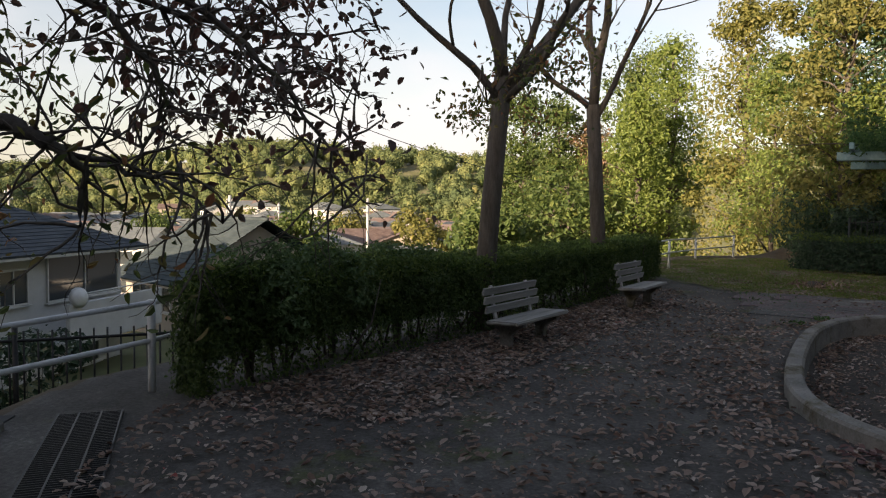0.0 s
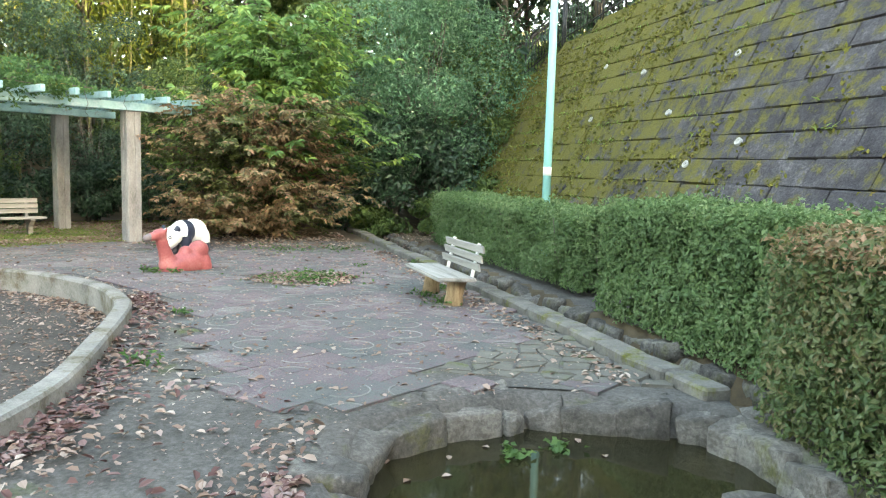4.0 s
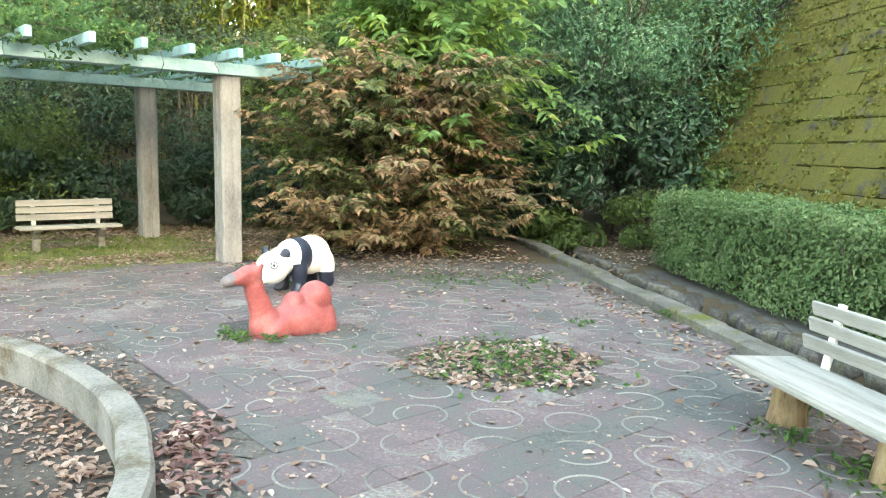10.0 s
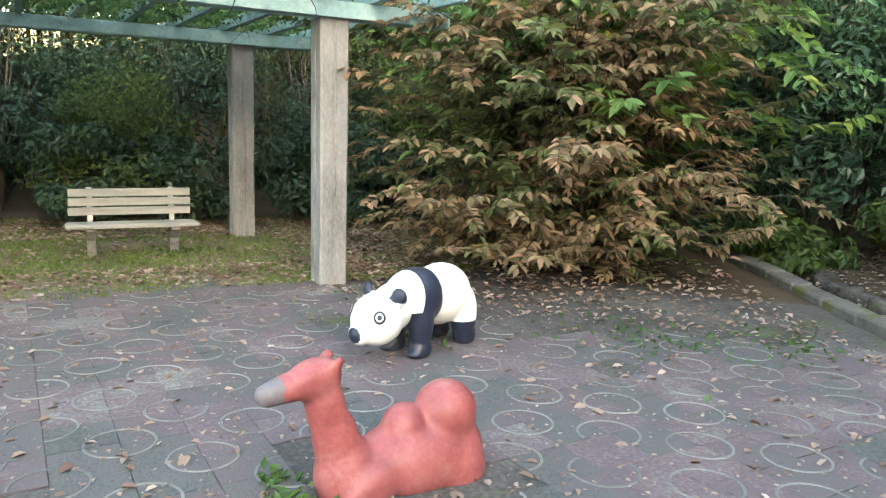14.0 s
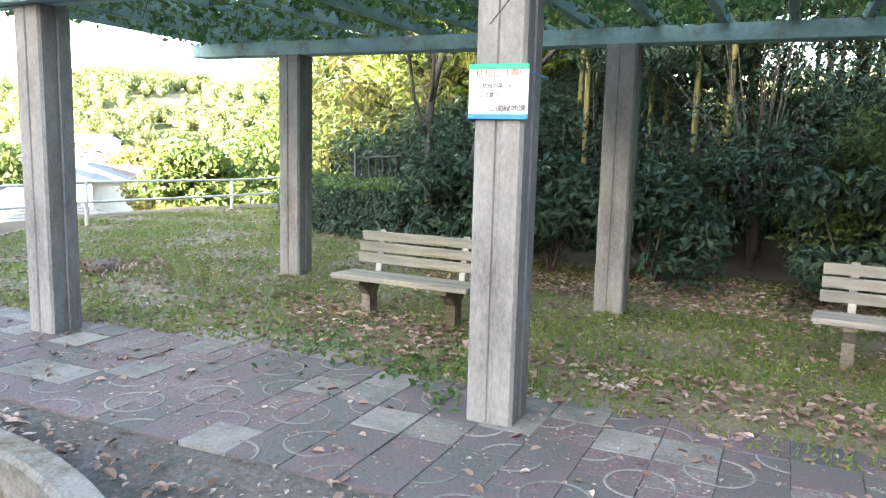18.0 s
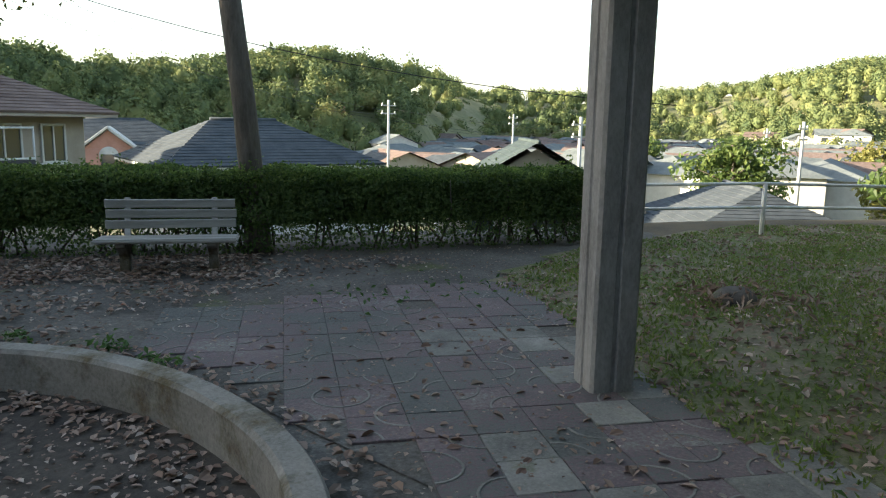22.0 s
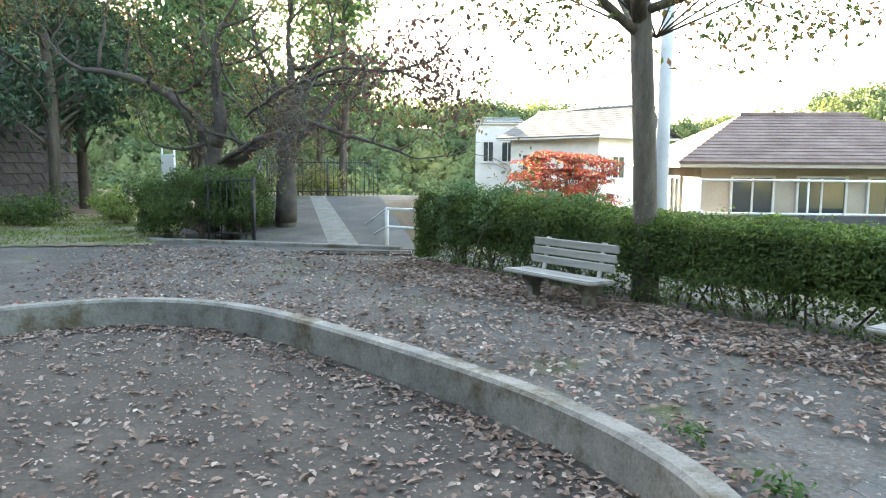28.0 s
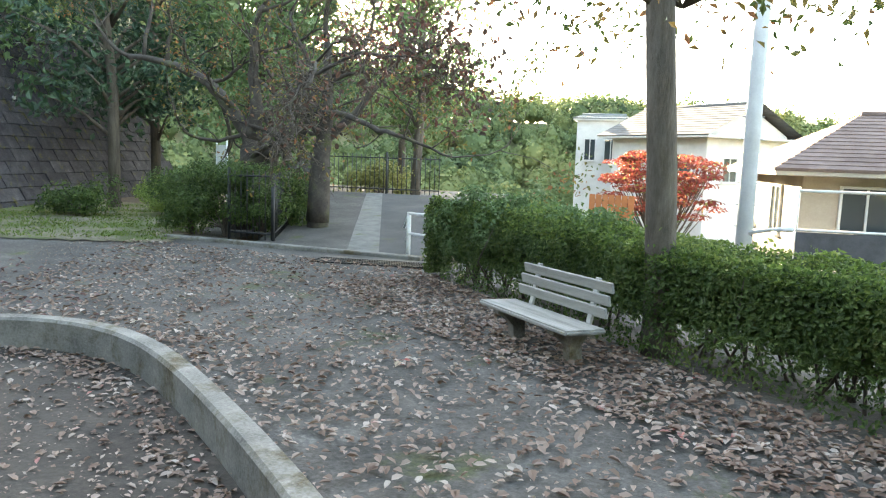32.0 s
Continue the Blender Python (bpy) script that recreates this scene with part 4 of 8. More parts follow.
def grow(start, way, length, radius, depth, runs, tips, bend=0.25, lift=0.12, forks=3, open_angle=0.7):
    """Limbs that fork again and again; tips gathers the twig ends."""
    n = 6
    pts, p, d = [np.array(start, float)], np.array(start, float), np.array(way, float)
    d /= np.linalg.norm(d)
    for k in range(n):
        d = d + rng.normal(0, bend / n ** 0.5, 3) + np.array((0, 0, lift / n))
        d /= np.linalg.norm(d)
        p = p + d * length / n
        pts.append(p.copy())
    end = radius * (0.55 if depth else 0.3)
    runs.append((pts, np.linspace(radius, end, n + 1)))
    if depth == 0:
        tips.extend(pts[2:])
        return
    if depth == 1:
        tips.extend(pts[4:])
    for k in range(forks + (1 if rng.uniform() < 0.4 else 0)):
        at = pts[int(rng.integers(3, n + 1))] if k else pts[-1]
        side = rng.normal(0, 1, 3)
        side -= d * side.dot(d)
        side /= np.linalg.norm(side) + 1e-9
        w = d + side * open_angle * rng.uniform(0.6, 1.3)
        grow(at, w, length * rng.uniform(0.58, 0.8), end * rng.uniform(0.6, 0.85), depth - 1, runs, tips, bend, lift, forks, open_angle)


def crown_leaves(name, tips, o, per, size, spread, mat, aspect=0.5, droop=0.6, facing=0.5, broad=True):
    t = np.repeat(np.array(tips), per, 0)
    pos = t + rng.normal(0, spread, t.shape)
    nor = rng.normal(0, 0.6, pos.shape)
    nor[:, 2] += facing
    return leaf_mesh(name, pos - o, nor, size, mat, aspect, 0.5, droop, broad=broad)


def tree(name, base, stems, mat_bark, leaf_sets, label, category="tree", sides=7):
    """stems: (way, length, radius, depth, options). leaf_sets: (part name, per tip, size, spread, material, aspect)."""
    o = np.array(base, float)
    tr = thing(name, pose(*base), label, category)
    runs, tips = [], []
    for start, way, length, radius, depth, opt in stems:
        grow(o + np.array(start), way, length, radius, depth, runs, tips, **opt)
    local = [(np.array(p) - o, r) for p, r in runs]
    thick = [(p, r) for p, r in local if r[0] > 0.02]
    thin = [(p, r) for p, r in local if r[0] <= 0.02]
    part("trunk", tubes("trunk", thick, mat_bark, sides), None, tr)
    if thin:
        tagged(part("branchwork", tubes("branchwork", thin, mat_bark, 4), None, tr), kind="stuff")
    for nm, per, size, spread, mat, aspect in leaf_sets:
        if per >= 1:
            part(nm, crown_leaves(nm, tips, o, int(per), size, spread, mat, aspect), None, tr)
        else:
            some = [t for t in tips if rng.uniform() < per]
            part(nm, crown_leaves(nm, some, o, 1, size, spread, mat, aspect), None, tr)
    return tr, tips


def shrub(name, base, radius, tall, count, size, mat, label, low=0.0, second=None, aspect=0.5, category="shrub", lumps=14, trunk=0.028, bark=None, tier=0.72, group="", clump=0.44):
    """A bush of leaf clumps over forking stems."""
    o = np.array(base, float)
    s = thing(name, pose(*base), label, category, group)
    centres = []
    for k in range(lumps):
        a, r = rng.uniform(0, 6.283), radius * math.sqrt(rng.uniform(0.02, 0.75))
        zz = low + (tall - low) * rng.uniform(0.18, 0.86)
        room = math.sqrt(max(1 - ((zz - low) / (tall - low) * 2 - 0.9) ** 2 * 0.55, 0.15))
        centres.append((r * math.cos(a) * room, r * math.sin(a) * room, zz))
    runs = []
    for c in centres:
        q = np.array(c)
        up = low + 0.18 * (tall - low)
        runs.append(([(0, 0, -0.1), tuple(np.array((q[0] * 0.06, q[1] * 0.06, up * 0.6)) + rng.normal(0, 0.02, 3)), tuple(q * (0.4, 0.4, 0.6) + rng.normal(0, 0.06, 3)), tuple(q)], [trunk, trunk * 0.7, trunk * 0.35, trunk * 0.1]))
    part("stem", tubes("stem", runs, bark or BARK, 6), None, s)
    which = rng.integers(0, lumps, count)
    c = np.array(centres)[which]
    d = rng.normal(0, 1, (count, 3))
    d /= np.linalg.norm(d, axis=1)[:, None]
    lump = radius * clump * (0.7 + 0.5 * (which % 5) / 4)
    pos = c + d * (lump * rng.uniform(0.35, 1.1, count) ** 0.5)[:, None] * (1, 1, tier)
    ok = pos[:, 2] > low + 0.03
    pos, d = pos[ok], d[ok]
    d[:, 2] += 0.5 + 1.2 * (tier < 0.5)
    split = len(pos) if second is None else int(len(pos) * (1 - second[1]))
    part("foliage", leaf_mesh("foliage", pos[:split], d[:split], size, mat, aspect, 0.5, 0.5), None, s)
    if second is not None:
        part("young_foliage", leaf_mesh("young_foliage", pos[split:], d[split:], size, second[0], aspect, 0.5, 0.5), None, s)
    return s


def set_leaves(name, root, way, nor, length, mat, aspect=0.45):
    """Leaves of six corners from their roots along given ways, cupped and drooping at the tip."""
    root, way, nor = (np.asarray(q, float) for q in (root, way, nor))
    n = len(root)
    way = way / (np.linalg.norm(way, axis=1)[:, None] + 1e-9)
    side = np.cross(nor, way)
    side /= np.linalg.norm(side, axis=1)[:, None] + 1e-9
    up = np.cross(way, side)
    ln = np.broadcast_to(np.asarray(length, float), (n,))[:, None]
    w = ln * aspect * 0.5
    a, b = root + way * ln * 0.32, root + way * ln * 0.68 - up * ln * 0.05
    tip = root + way * ln - up * ln * 0.2
    v = np.stack([root, a - side * w + up * w * 0.35, b - side * w * 0.75 + up * w * 0.2, tip, b + side * w * 0.75 + up * w * 0.2, a + side * w + up * w * 0.35], 1).reshape(-1, 3)
    k = np.arange(n)[:, None] * 6
    f = np.concatenate([k + np.array([[0, 1, 2, 3]]), k + np.array([[0, 3, 4, 5]])], 1).reshape(-1, 4)
    return mesh_np(name, v, f, mat)


def spray_shrub(name, base, radius, tall, stems, size, mat, label, second=None, pairs=7, twig=0.5, rise=1.5, upright=0.35, low=0.1, category="shrub", front=None, aspect=0.45):
    """Arching stems with flat two-ranked leaf sprays in tiers; front: a way towards which more stems lean."""
    o = thing(name, pose(*base), label, category)
    runs, roots, ways, nors = [], [], [], []
    for k in range(stems):
        a = rng.uniform(0, 6.283)
        if front is not None and rng.uniform() < 0.5:
            a = front + rng.normal(0, 0.75)
        out, top = radius * rng.uniform(upright, 1.0), tall * rng.uniform(0.3, 1.0)
        if rng.uniform() < 0.25:
            top = tall * rng.uniform(low, max(0.35, low + 0.1))
        t = np.linspace(0, 1, 8)
        pts = np.c_[out * t ** rise * math.cos(a), out * t ** rise * math.sin(a), top * (1 - (1 - t) ** 1.7)] + np.cumsum(rng.normal(0, 0.02, (8, 3)), 0) * (t[:, None] > 0)
        runs.append((pts, np.linspace(0.022, 0.005, 8)))
        for u in np.linspace(0.3, 1.0, pairs + int(tall)):
            p = np.array([np.interp(u, t, pts[:, c]) for c in range(3)])
            b = a + rng.choice([-1, 1]) * rng.uniform(0.2, 1.3) * (u < 0.97)
            ln = twig * rng.uniform(0.6, 1.2)
            way = np.array((math.cos(b), math.sin(b), rng.uniform(-0.4, 0.7)))
            q = [p + way * ln * w - np.array((0, 0, 0.16 * ln * w * w)) for w in (0, 0.35, 0.7, 1.0)]
            runs.append((q, [0.006, 0.005, 0.004, 0.002]))
            m = int(ln / (size * 0.42)) + 2
            for j in range(m):
                w = (j + 0.6) / m
                at = p + way * ln * w - np.array((0, 0, 0.16 * ln * w * w))
                for s in ((-1, 1) if j < m - 1 else (0,)):
                    c = b + s * rng.uniform(0.7, 1.15)
                    roots.append(at)
                    ways.append((math.cos(c), math.sin(c), rng.uniform(-0.7, 0.3)))
                    nors.append((rng.normal(0, 0.45), rng.normal(0, 0.45), 1))
    part("stem", tubes("stem", runs[:stems * 2], BARK, 5), None, o)
    tagged(part("twig", tubes("twig", runs[stems * 2:], BARK, 3), None, o), kind="stuff")
    roots, ways, nors = np.array(roots), np.array(ways), np.array(nors)
    keep = roots[:, 2] > 0.04
    roots, ways, nors = roots[keep], ways[keep], nors[keep]
    young = np.zeros(len(roots), bool) if second is None else np.array([noise.noise((q[0] * 0.9, q[1] * 0.9, q[2] * 1.3 + 4)) for q in roots]) + rng.normal(0, 0.12, len(roots)) > second[1]
    ln = size * rng.uniform(0.65, 1.25, len(roots))
    part("foliage", set_leaves("foliage", roots[~young], ways[~young], nors[~young], ln[~young], mat, aspect), None, o)
    if young.any():
        part("young_foliage", set_leaves("young_foliage", roots[young], ways[young], nors[young], ln[young], second[0], aspect), None, o)
    return o


for x, y, r, h in ((-5.55, -5.05, 0.6, 1.32), (-6.5, -4.35, 0.55, 1.28), (-7.4, -3.65, 0.5, 1.22)):
    shrub("hedge_bush", (x, y, 0), r, h, 3600, 0.06, L_HEDGE_R, "bushy yellow-green growth in the end of the hedge", 0.3, None, 0.5, lumps=14, group="bushes in the hedge")

# the long hedge towards the valley, and those by the drain
hedge("long_hedge", HEDGE_LINE, 0.95, 0.99, L_HEDGE, 105000, 0.045, "long clipped green hedge along the valley edge, thin at its foot", 0.03, 0.3, 1, 0.1, 0.6)
hedge("drain_hedge", [(1.92, 7.45), (1.5, 8.5), (0.35, 10.95), (-0.6, 13.6)][::-1], 1.2, 1.12, L_HEDGE_R, 42000, 0.05, "clipped fresh green hedge behind the drain", 0.05, 0.0, 2)
hedge("tall_drain_hedge", [(3.4, 2.7), (2.95, 4.0), (2.5, 5.2), (2.08, 6.35)][::-1], 1.3, 1.35, L_HEDGE_R, 42000, 0.05, "taller fresh green hedge behind the drain", 0.02, 0.0, 3)
hedge("pond_hedge", [(3.3, 0.4), (2.95, 1.4), (2.72, 2.7)][::-1], 1.3, 1.3, L_POND, 22000, 0.05, "bushy hedge beside the pond, browned on top", -0.1, 0.0, 4)
hedge("far_lawn_hedge", [(-18.2, 7.0), (-16.0, 8.9)], 1.1, 0.95, L_DARK, 9000, 0.06, "dark clipped hedge at the edge of the lawn", 0.05, 0.0, 5)
for x, y, r, h in ((1.45, -7.0, 0.8, 1.3), (0.65, -7.1, 0.85, 1.5), (-0.15, -7.25, 0.7, 1.45), (0.15, -8.05, 0.6, 1.45), (0.65, -8.95, 0.6, 1.5), (1.1, -9.85, 0.6, 1.55)):
    shrub("gate_bush", (x, y, 0), r, h, 8500, 0.06, L_HEDGE, "bushy dark green shrub beside the gate fence", 0.0, None, 0.5, lumps=20, group="shrubs beside the gate")

# ---- retaining wall ----
WALL_O, WALL_A, WALL_S = Vector((2.15, 9.86, -0.2)), Vector((0.342, -0.94, 0)), Vector((0.453, 0.165, 0.876))
WALL_N = WALL_A.cross(WALL_S).normalized()
if WALL_N.x > 0:
    WALL_N = -WALL_N


def wall_top(a):
    """How far up the slope the wall reaches at a metres along it."""
    return float(np.interp(a, [-9.6, -9.2, -9.0, -7.2, -4.5, 0, 30], [0.6, 3.6, 4.9, 5.8, 6.3, 6.9, 6.9]))


def make_wall():
    w = thing("wall_retaining", Matrix.Translation(WALL_O), "leaning retaining wall of dark concrete blocks, half overgrown with yellow-green moss", "wall", kind="structure")
    basis = Matrix((WALL_A, WALL_S, WALL_N)).transposed().to_4x4()
    course, length = 0.39, 0.96
    bm = bmesh.new()
    cols = np.arange(-9.4, 30, 0.5)
    low = [bm.verts.new(basis @ Vector((a, 0, -0.05))) for a in cols]
    up = [bm.verts.new(basis @ Vector((a, wall_top(a) + 0.05, -0.05))) for a in cols]
    back = [bm.verts.new(basis @ Vector((a, wall_top(a) + 0.05, -0.5))) for a in cols]
    for i in range(len(cols) - 1):
        bm.faces.new((low[i], low[i + 1], up[i + 1], up[i]))
        bm.faces.new((up[i], up[i + 1], back[i + 1], back[i]))
    part("backing", bm, JOINT, w)
    shapes = []
    for k in range(4):
        b = block(length - 0.018, course - 0.016, 0.09, 0.014)
        for vert in b.verts:
            vert.co += Vector((rng.normal(0, 0.006), rng.normal(0, 0.012), rng.normal(0, 0.012)))
        shapes.append(from_bm("wall_block", b, WALLBLOCK))
    far = []
    for row in range(18):
        s = row * course + course / 2
        off = 0.48 * (row % 2)
        for k in range(-11, 31):
            a = k * length + off
            if s + 0.1 > wall_top(a) or a < -9.5:
                continue
            m = basis @ pose(a, s, -0.035 + rng.normal(0, 0.005), rng.normal(0, 0.4), rng.normal(0, 0.3), rng.normal(0, 0.2))
            if -9.6 < a < 7:
                part("wall_block", shapes[(row * 7 + k) % 4], None, w, at=m)
            else:
                far.append(m)
    tm = shapes[0]
    vs, fs, n = [], [], 0
    base = np.array([v.co[:] for v in tm.vertices])
    for m in far:
        vs.append(base @ np.array(m.to_3x3()).T + np.array(m.translation))
        fs += [tuple(i + n for i in p.vertices) for p in tm.polygons]
        n += len(base)
    tagged(part("far_wall_blocks", mesh_np("far_wall_blocks", np.concatenate(vs), fs, WALLBLOCK), None, w), kind="stuff")
    pipe = []
    ang = np.arange(10) * 2 * np.pi / 10
    v, f = [], []
    for r, z in ((0.055, -0.02), (0.058, 0.03), (0.044, 0.035), (0.04, -0.02)):
        v += [(r * math.cos(t), r * math.sin(t), z) for t in ang]
    for a in range(3):
        f += [(a * 10 + j, a * 10 + (j + 1) % 10, a * 10 + 10 + (j + 1) % 10, a * 10 + 10 + j) for j in range(10)]
    f.append(tuple(range(30, 40)))
    pm = mesh_np("weep_pipe", v, f, [PIPEGREY, JOINT], True)
    pm.polygons[len(f) - 1].material_index = 1
    spots = [(2.586, 13.093, 2.698), (3.393, 12.155, 3.548), (3.5, 10.353, 2.685), (4.324, 9.493, 3.509), (3.491, 8.955, 1.839), (4.08, 8.155, 2.09)]
    rows = {}
    for q in spots:
        d = Vector(q) - WALL_O
        part("weep_pipe", pm, None, w, at=basis @ pose(d.dot(WALL_A), d.dot(WALL_S), 0.012))
    for a, s in ((-3.6, 4.6), (4.9, 3.4), (6.9, 2.3), (7.4, 4.3), (9.5, 3.2), (11.8, 4.6), (12.5, 2.6), (15, 3.8), (18, 2.8), (19, 4.8), (22, 3.6)):
        part("weep_pipe", pm, None, w, at=basis @ pose(a, s, 0.012))

    # cushions of moss and dry growth, thick at the north end
    n = 30000
    a, s2 = rng.uniform(-9.3, 7.0, n), rng.uniform(0.2, 6.6, n)
    thin = np.array([noise.noise((x * 1.1, y * 1.1, 3.0)) + 0.6 * noise.noise((x * 3.1, y * 3.1, 5.0)) for x, y in zip(a, s2)]) + np.interp(a, [-9, -5, 0, 6], [0.5, 0.3, 0.05, -0.3])
    keep = (thin > rng.uniform(-0.05, 0.6, n)) & (s2 < [wall_top(x) - 0.05 for x in a])
    A, S, Q = np.array(WALL_A), np.array(WALL_S), np.array(WALL_N)
    pos = a[keep][:, None] * A + s2[keep][:, None] * S + 0.022 * Q
    tagged(part("wall_moss", leaf_mesh("wall_moss", pos, np.tile(Q * 0.8, (len(pos), 1)), 0.075, L_MOSS, 0.6, 0.7, 0.5), None, w), "tufts of yellow-green moss on the wall blocks", kind="stuff")
    n = 5200
    a, s2 = rng.uniform(-9.3, 6.0, n), rng.uniform(0.3, 6.2, n)
    thin = np.array([noise.noise((x * 0.8, y * 0.9, 9.0)) for x, y in zip(a, s2)]) + np.interp(a, [-9, -5, 0, 6], [0.55, 0.1, -0.2, -0.45])
    keep = (thin > rng.uniform(-0.1, 0.5, n)) & (s2 < [wall_top(x) - 0.1 for x in a])
    a, s2 = a[keep], np.round(s2[keep] / course) * course + rng.normal(0, 0.03, keep.sum())
    A, S, Q = np.array(WALL_A), np.array(WALL_S), np.array(WALL_N)
    pos = a[:, None] * A + s2[:, None] * S + 0.03 * Q
    tagged(part("wall_grass", leaf_mesh("wall_grass", pos, np.tile(Q, (len(pos), 1)), 0.13, L_GRASS, 0.16, 0.9, 0.9), None, w), "dry grass tufts rooted in the wall joints", kind="stuff")


make_wall()


def make_slope_above():
    """The bank behind the wall's crest."""
    cols = np.arange(-16, 31, 0.8)
    v = []
    for a in cols:
        p = WALL_O + WALL_A * float(a) + WALL_S * (wall_top(a) if a > -9.5 else 0.3)
        for k in (0, 2, 6, 14, 40):
            q = p + Vector((0.94, 0.342, 0)) * k + Vector((0, 0, 0.25 * k + (0 if k else -0.05)))
            v.append(q)
    f = [(i * 5 + j, (i + 1) * 5 + j, (i + 1) * 5 + j + 1, i * 5 + j + 1) for i in range(len(cols) - 1) for j in range(4)]
    tagged(new("bank", mesh_np("bank", v, f, WOODFLOOR, True)), "leaf-strewn bank above the retaining wall", "ground", kind="structure")


make_slope_above()

# ---- drain kerb, lamp pole, railings ----
def rock_mesh(name, r, seed, mat=None):
    bm = bmesh.new()
    bmesh.ops.create_icosphere(bm, subdivisions=3, radius=1.0)
    for v in bm.verts:
        k = 1 + 0.2 * noise.noise(v.co * 1.1 + Vector((seed * 3.1, 0, 0))) + 0.1 * noise.noise(v.co * 3 + Vector((0, seed, 0))) + 0.05 * noise.noise(v.co * 7 + Vector((0, seed, 0)))
        v.co = Vector((v.co.x * r[0], v.co.y * r[1], max(min(v.co.z, 0.45), -0.8) * r[2])) * k
    return from_bm(name, bm, mat or ROCK, True)


def make_drain():
    k = thing("drain_kerb", pose(0, 0, 0), "mossy concrete kerb along the open drain", "kerb", kind="structure")
    p = np.array(DRAIN)
    for i in range(len(p) - 1):
        d = p[i + 1] - p[i]
        ln = np.linalg.norm(d)
        n = max(1, round(ln / 0.62))
        for j in range(n):
            c = p[i] + d * (j + 0.5) / n
            side = np.array((-d[1], d[0])) / ln
            c = c + side * 0.13
            part("kerb_stone", block(ln / n - 0.012, 0.24, 0.3, 0.02), MOSSKERB, k, at=pose(c[0], c[1], -0.07 + rng.normal(0, 0.008), rng.normal(0, 1), rng.normal(0, 0.6), math.degrees(math.atan2(d[1], d[0])) + rng.normal(0, 0.8)))

    shapes = [rock_mesh("stone", (0.2, 0.13, 0.17), 200 + i, ROCK) for i in range(6)]
    bank = thing("drain_stones", pose(0, 0, 0), "row of rough stones lining the drain below the hedge", "stones")
    for i in range(len(p) - 1):
        d = p[i + 1] - p[i]
        ln = np.linalg.norm(d)
        for j in range(int(ln / 0.34)):
            c = p[i] + d * (j + rng.uniform(0.2, 0.8)) / int(ln / 0.34) + np.array((-d[1], d[0])) / ln * rng.uniform(0.82, 0.95)
            part("stone", shapes[int(rng.integers(0, 6))], None, bank, at=pose(c[0], c[1], rng.uniform(-0.16, -0.06), rng.normal(0, 10), rng.normal(0, 10), math.degrees(math.atan2(d[1], d[0])) + rng.normal(0, 20)))


make_drain()


def make_pole():
    p = thing("lamp_pole", pose(1.62, 9.6, 0), "slim pale turquoise steel lamp pole rising from the hedge", "lamp pole")
    part("shaft", tubes("shaft", [([(0, 0, -0.1), (0, 0, 2.6), (0, 0, 6.8)], [0.068, 0.064, 0.05])], POLEPAINT, 14), None, p)
    part("sticker_band", tubes("sticker_band", [([(0, 0, 1.55), (0, 0, 1.68)], [0.0672, 0.067])], SIGNWHITE, 14), None, p, "small faded white sticker band")


make_pole()


def railing(name, places, z0, tall, label, mat=None, lower=0.55, r=0.024, post_r=0.036):
    """Tube posts at the places given, with two rails."""
    g = thing(name, pose(places[0][0], places[0][1], 0), label, "railing")
    o = np.array((places[0][0], places[0][1], 0))
    for q in places:
        z = q[2] if len(q) > 2 else z0
        a = np.array((q[0], q[1], z)) - o
        part("post", tubes("post", [([a - (0, 0, 0.25), a + (0, 0, tall * 0.5), a + (0, 0, tall)], post_r)], mat or RAILPAINT, 10), None, g)
    for frac in (0.97, lower):
        pts = [np.array((q[0], q[1], (q[2] if len(q) > 2 else z0) + tall * frac)) - o for q in places]
        part("rail", tubes("rail", [(pts, r)], mat or RAILPAINT, 8), None, g)
    return g


railing("valley_railing", [(-15.4, 1.35, -0.1), (-18.5, 3.75, -0.05), (-22.0, 5.9, -0.15), (-23.2, 7.7, -0.1)], 0.0, 0.84, "pale two-rail steel railing at the lawn's edge")
railing("ramp_railing", [(-7.4, -5.05), (-5.05, -5.8), (-3.6, -6.75, -0.05), (-2.2, -9.2, -0.55), (-1.2, -12.0, -1.2)], 0.0, 0.8, "white two-rail steel railing down the ramp")

# ---- play statues ----
def fused(name, balls, voxel=0.02, smooth_steps=6):
    """One smooth skin round overlapping balls: (place, radii, turn)."""
    bm = bmesh.new()
    for c, r, turn in balls:
        m = pose(*c, *turn) @ Matrix.Diagonal((*r, 1))
        bmesh.ops.create_icosphere(bm, subdivisions=3, radius=1.0, matrix=m)
    me = bpy.data.meshes.new(name + "_raw")
    bm.to_mesh(me)
    bm.free()
    ob = new(name + "_raw", me)
    mod = ob.modifiers.new("remesh", "REMESH")
    mod.mode, mod.voxel_size, mod.use_smooth_shade = "VOXEL", voxel, True
    sm = ob.modifiers.new("smooth", "SMOOTH")
    sm.factor, sm.iterations = 0.5, smooth_steps
    out = bpy.data.meshes.new_from_object(ob.evaluated_get(bpy.context.evaluated_depsgraph_get()))
    bpy.data.objects.remove(ob)
    bpy.data.meshes.remove(me)
    out.name = name
    out.materials.clear()
    return out


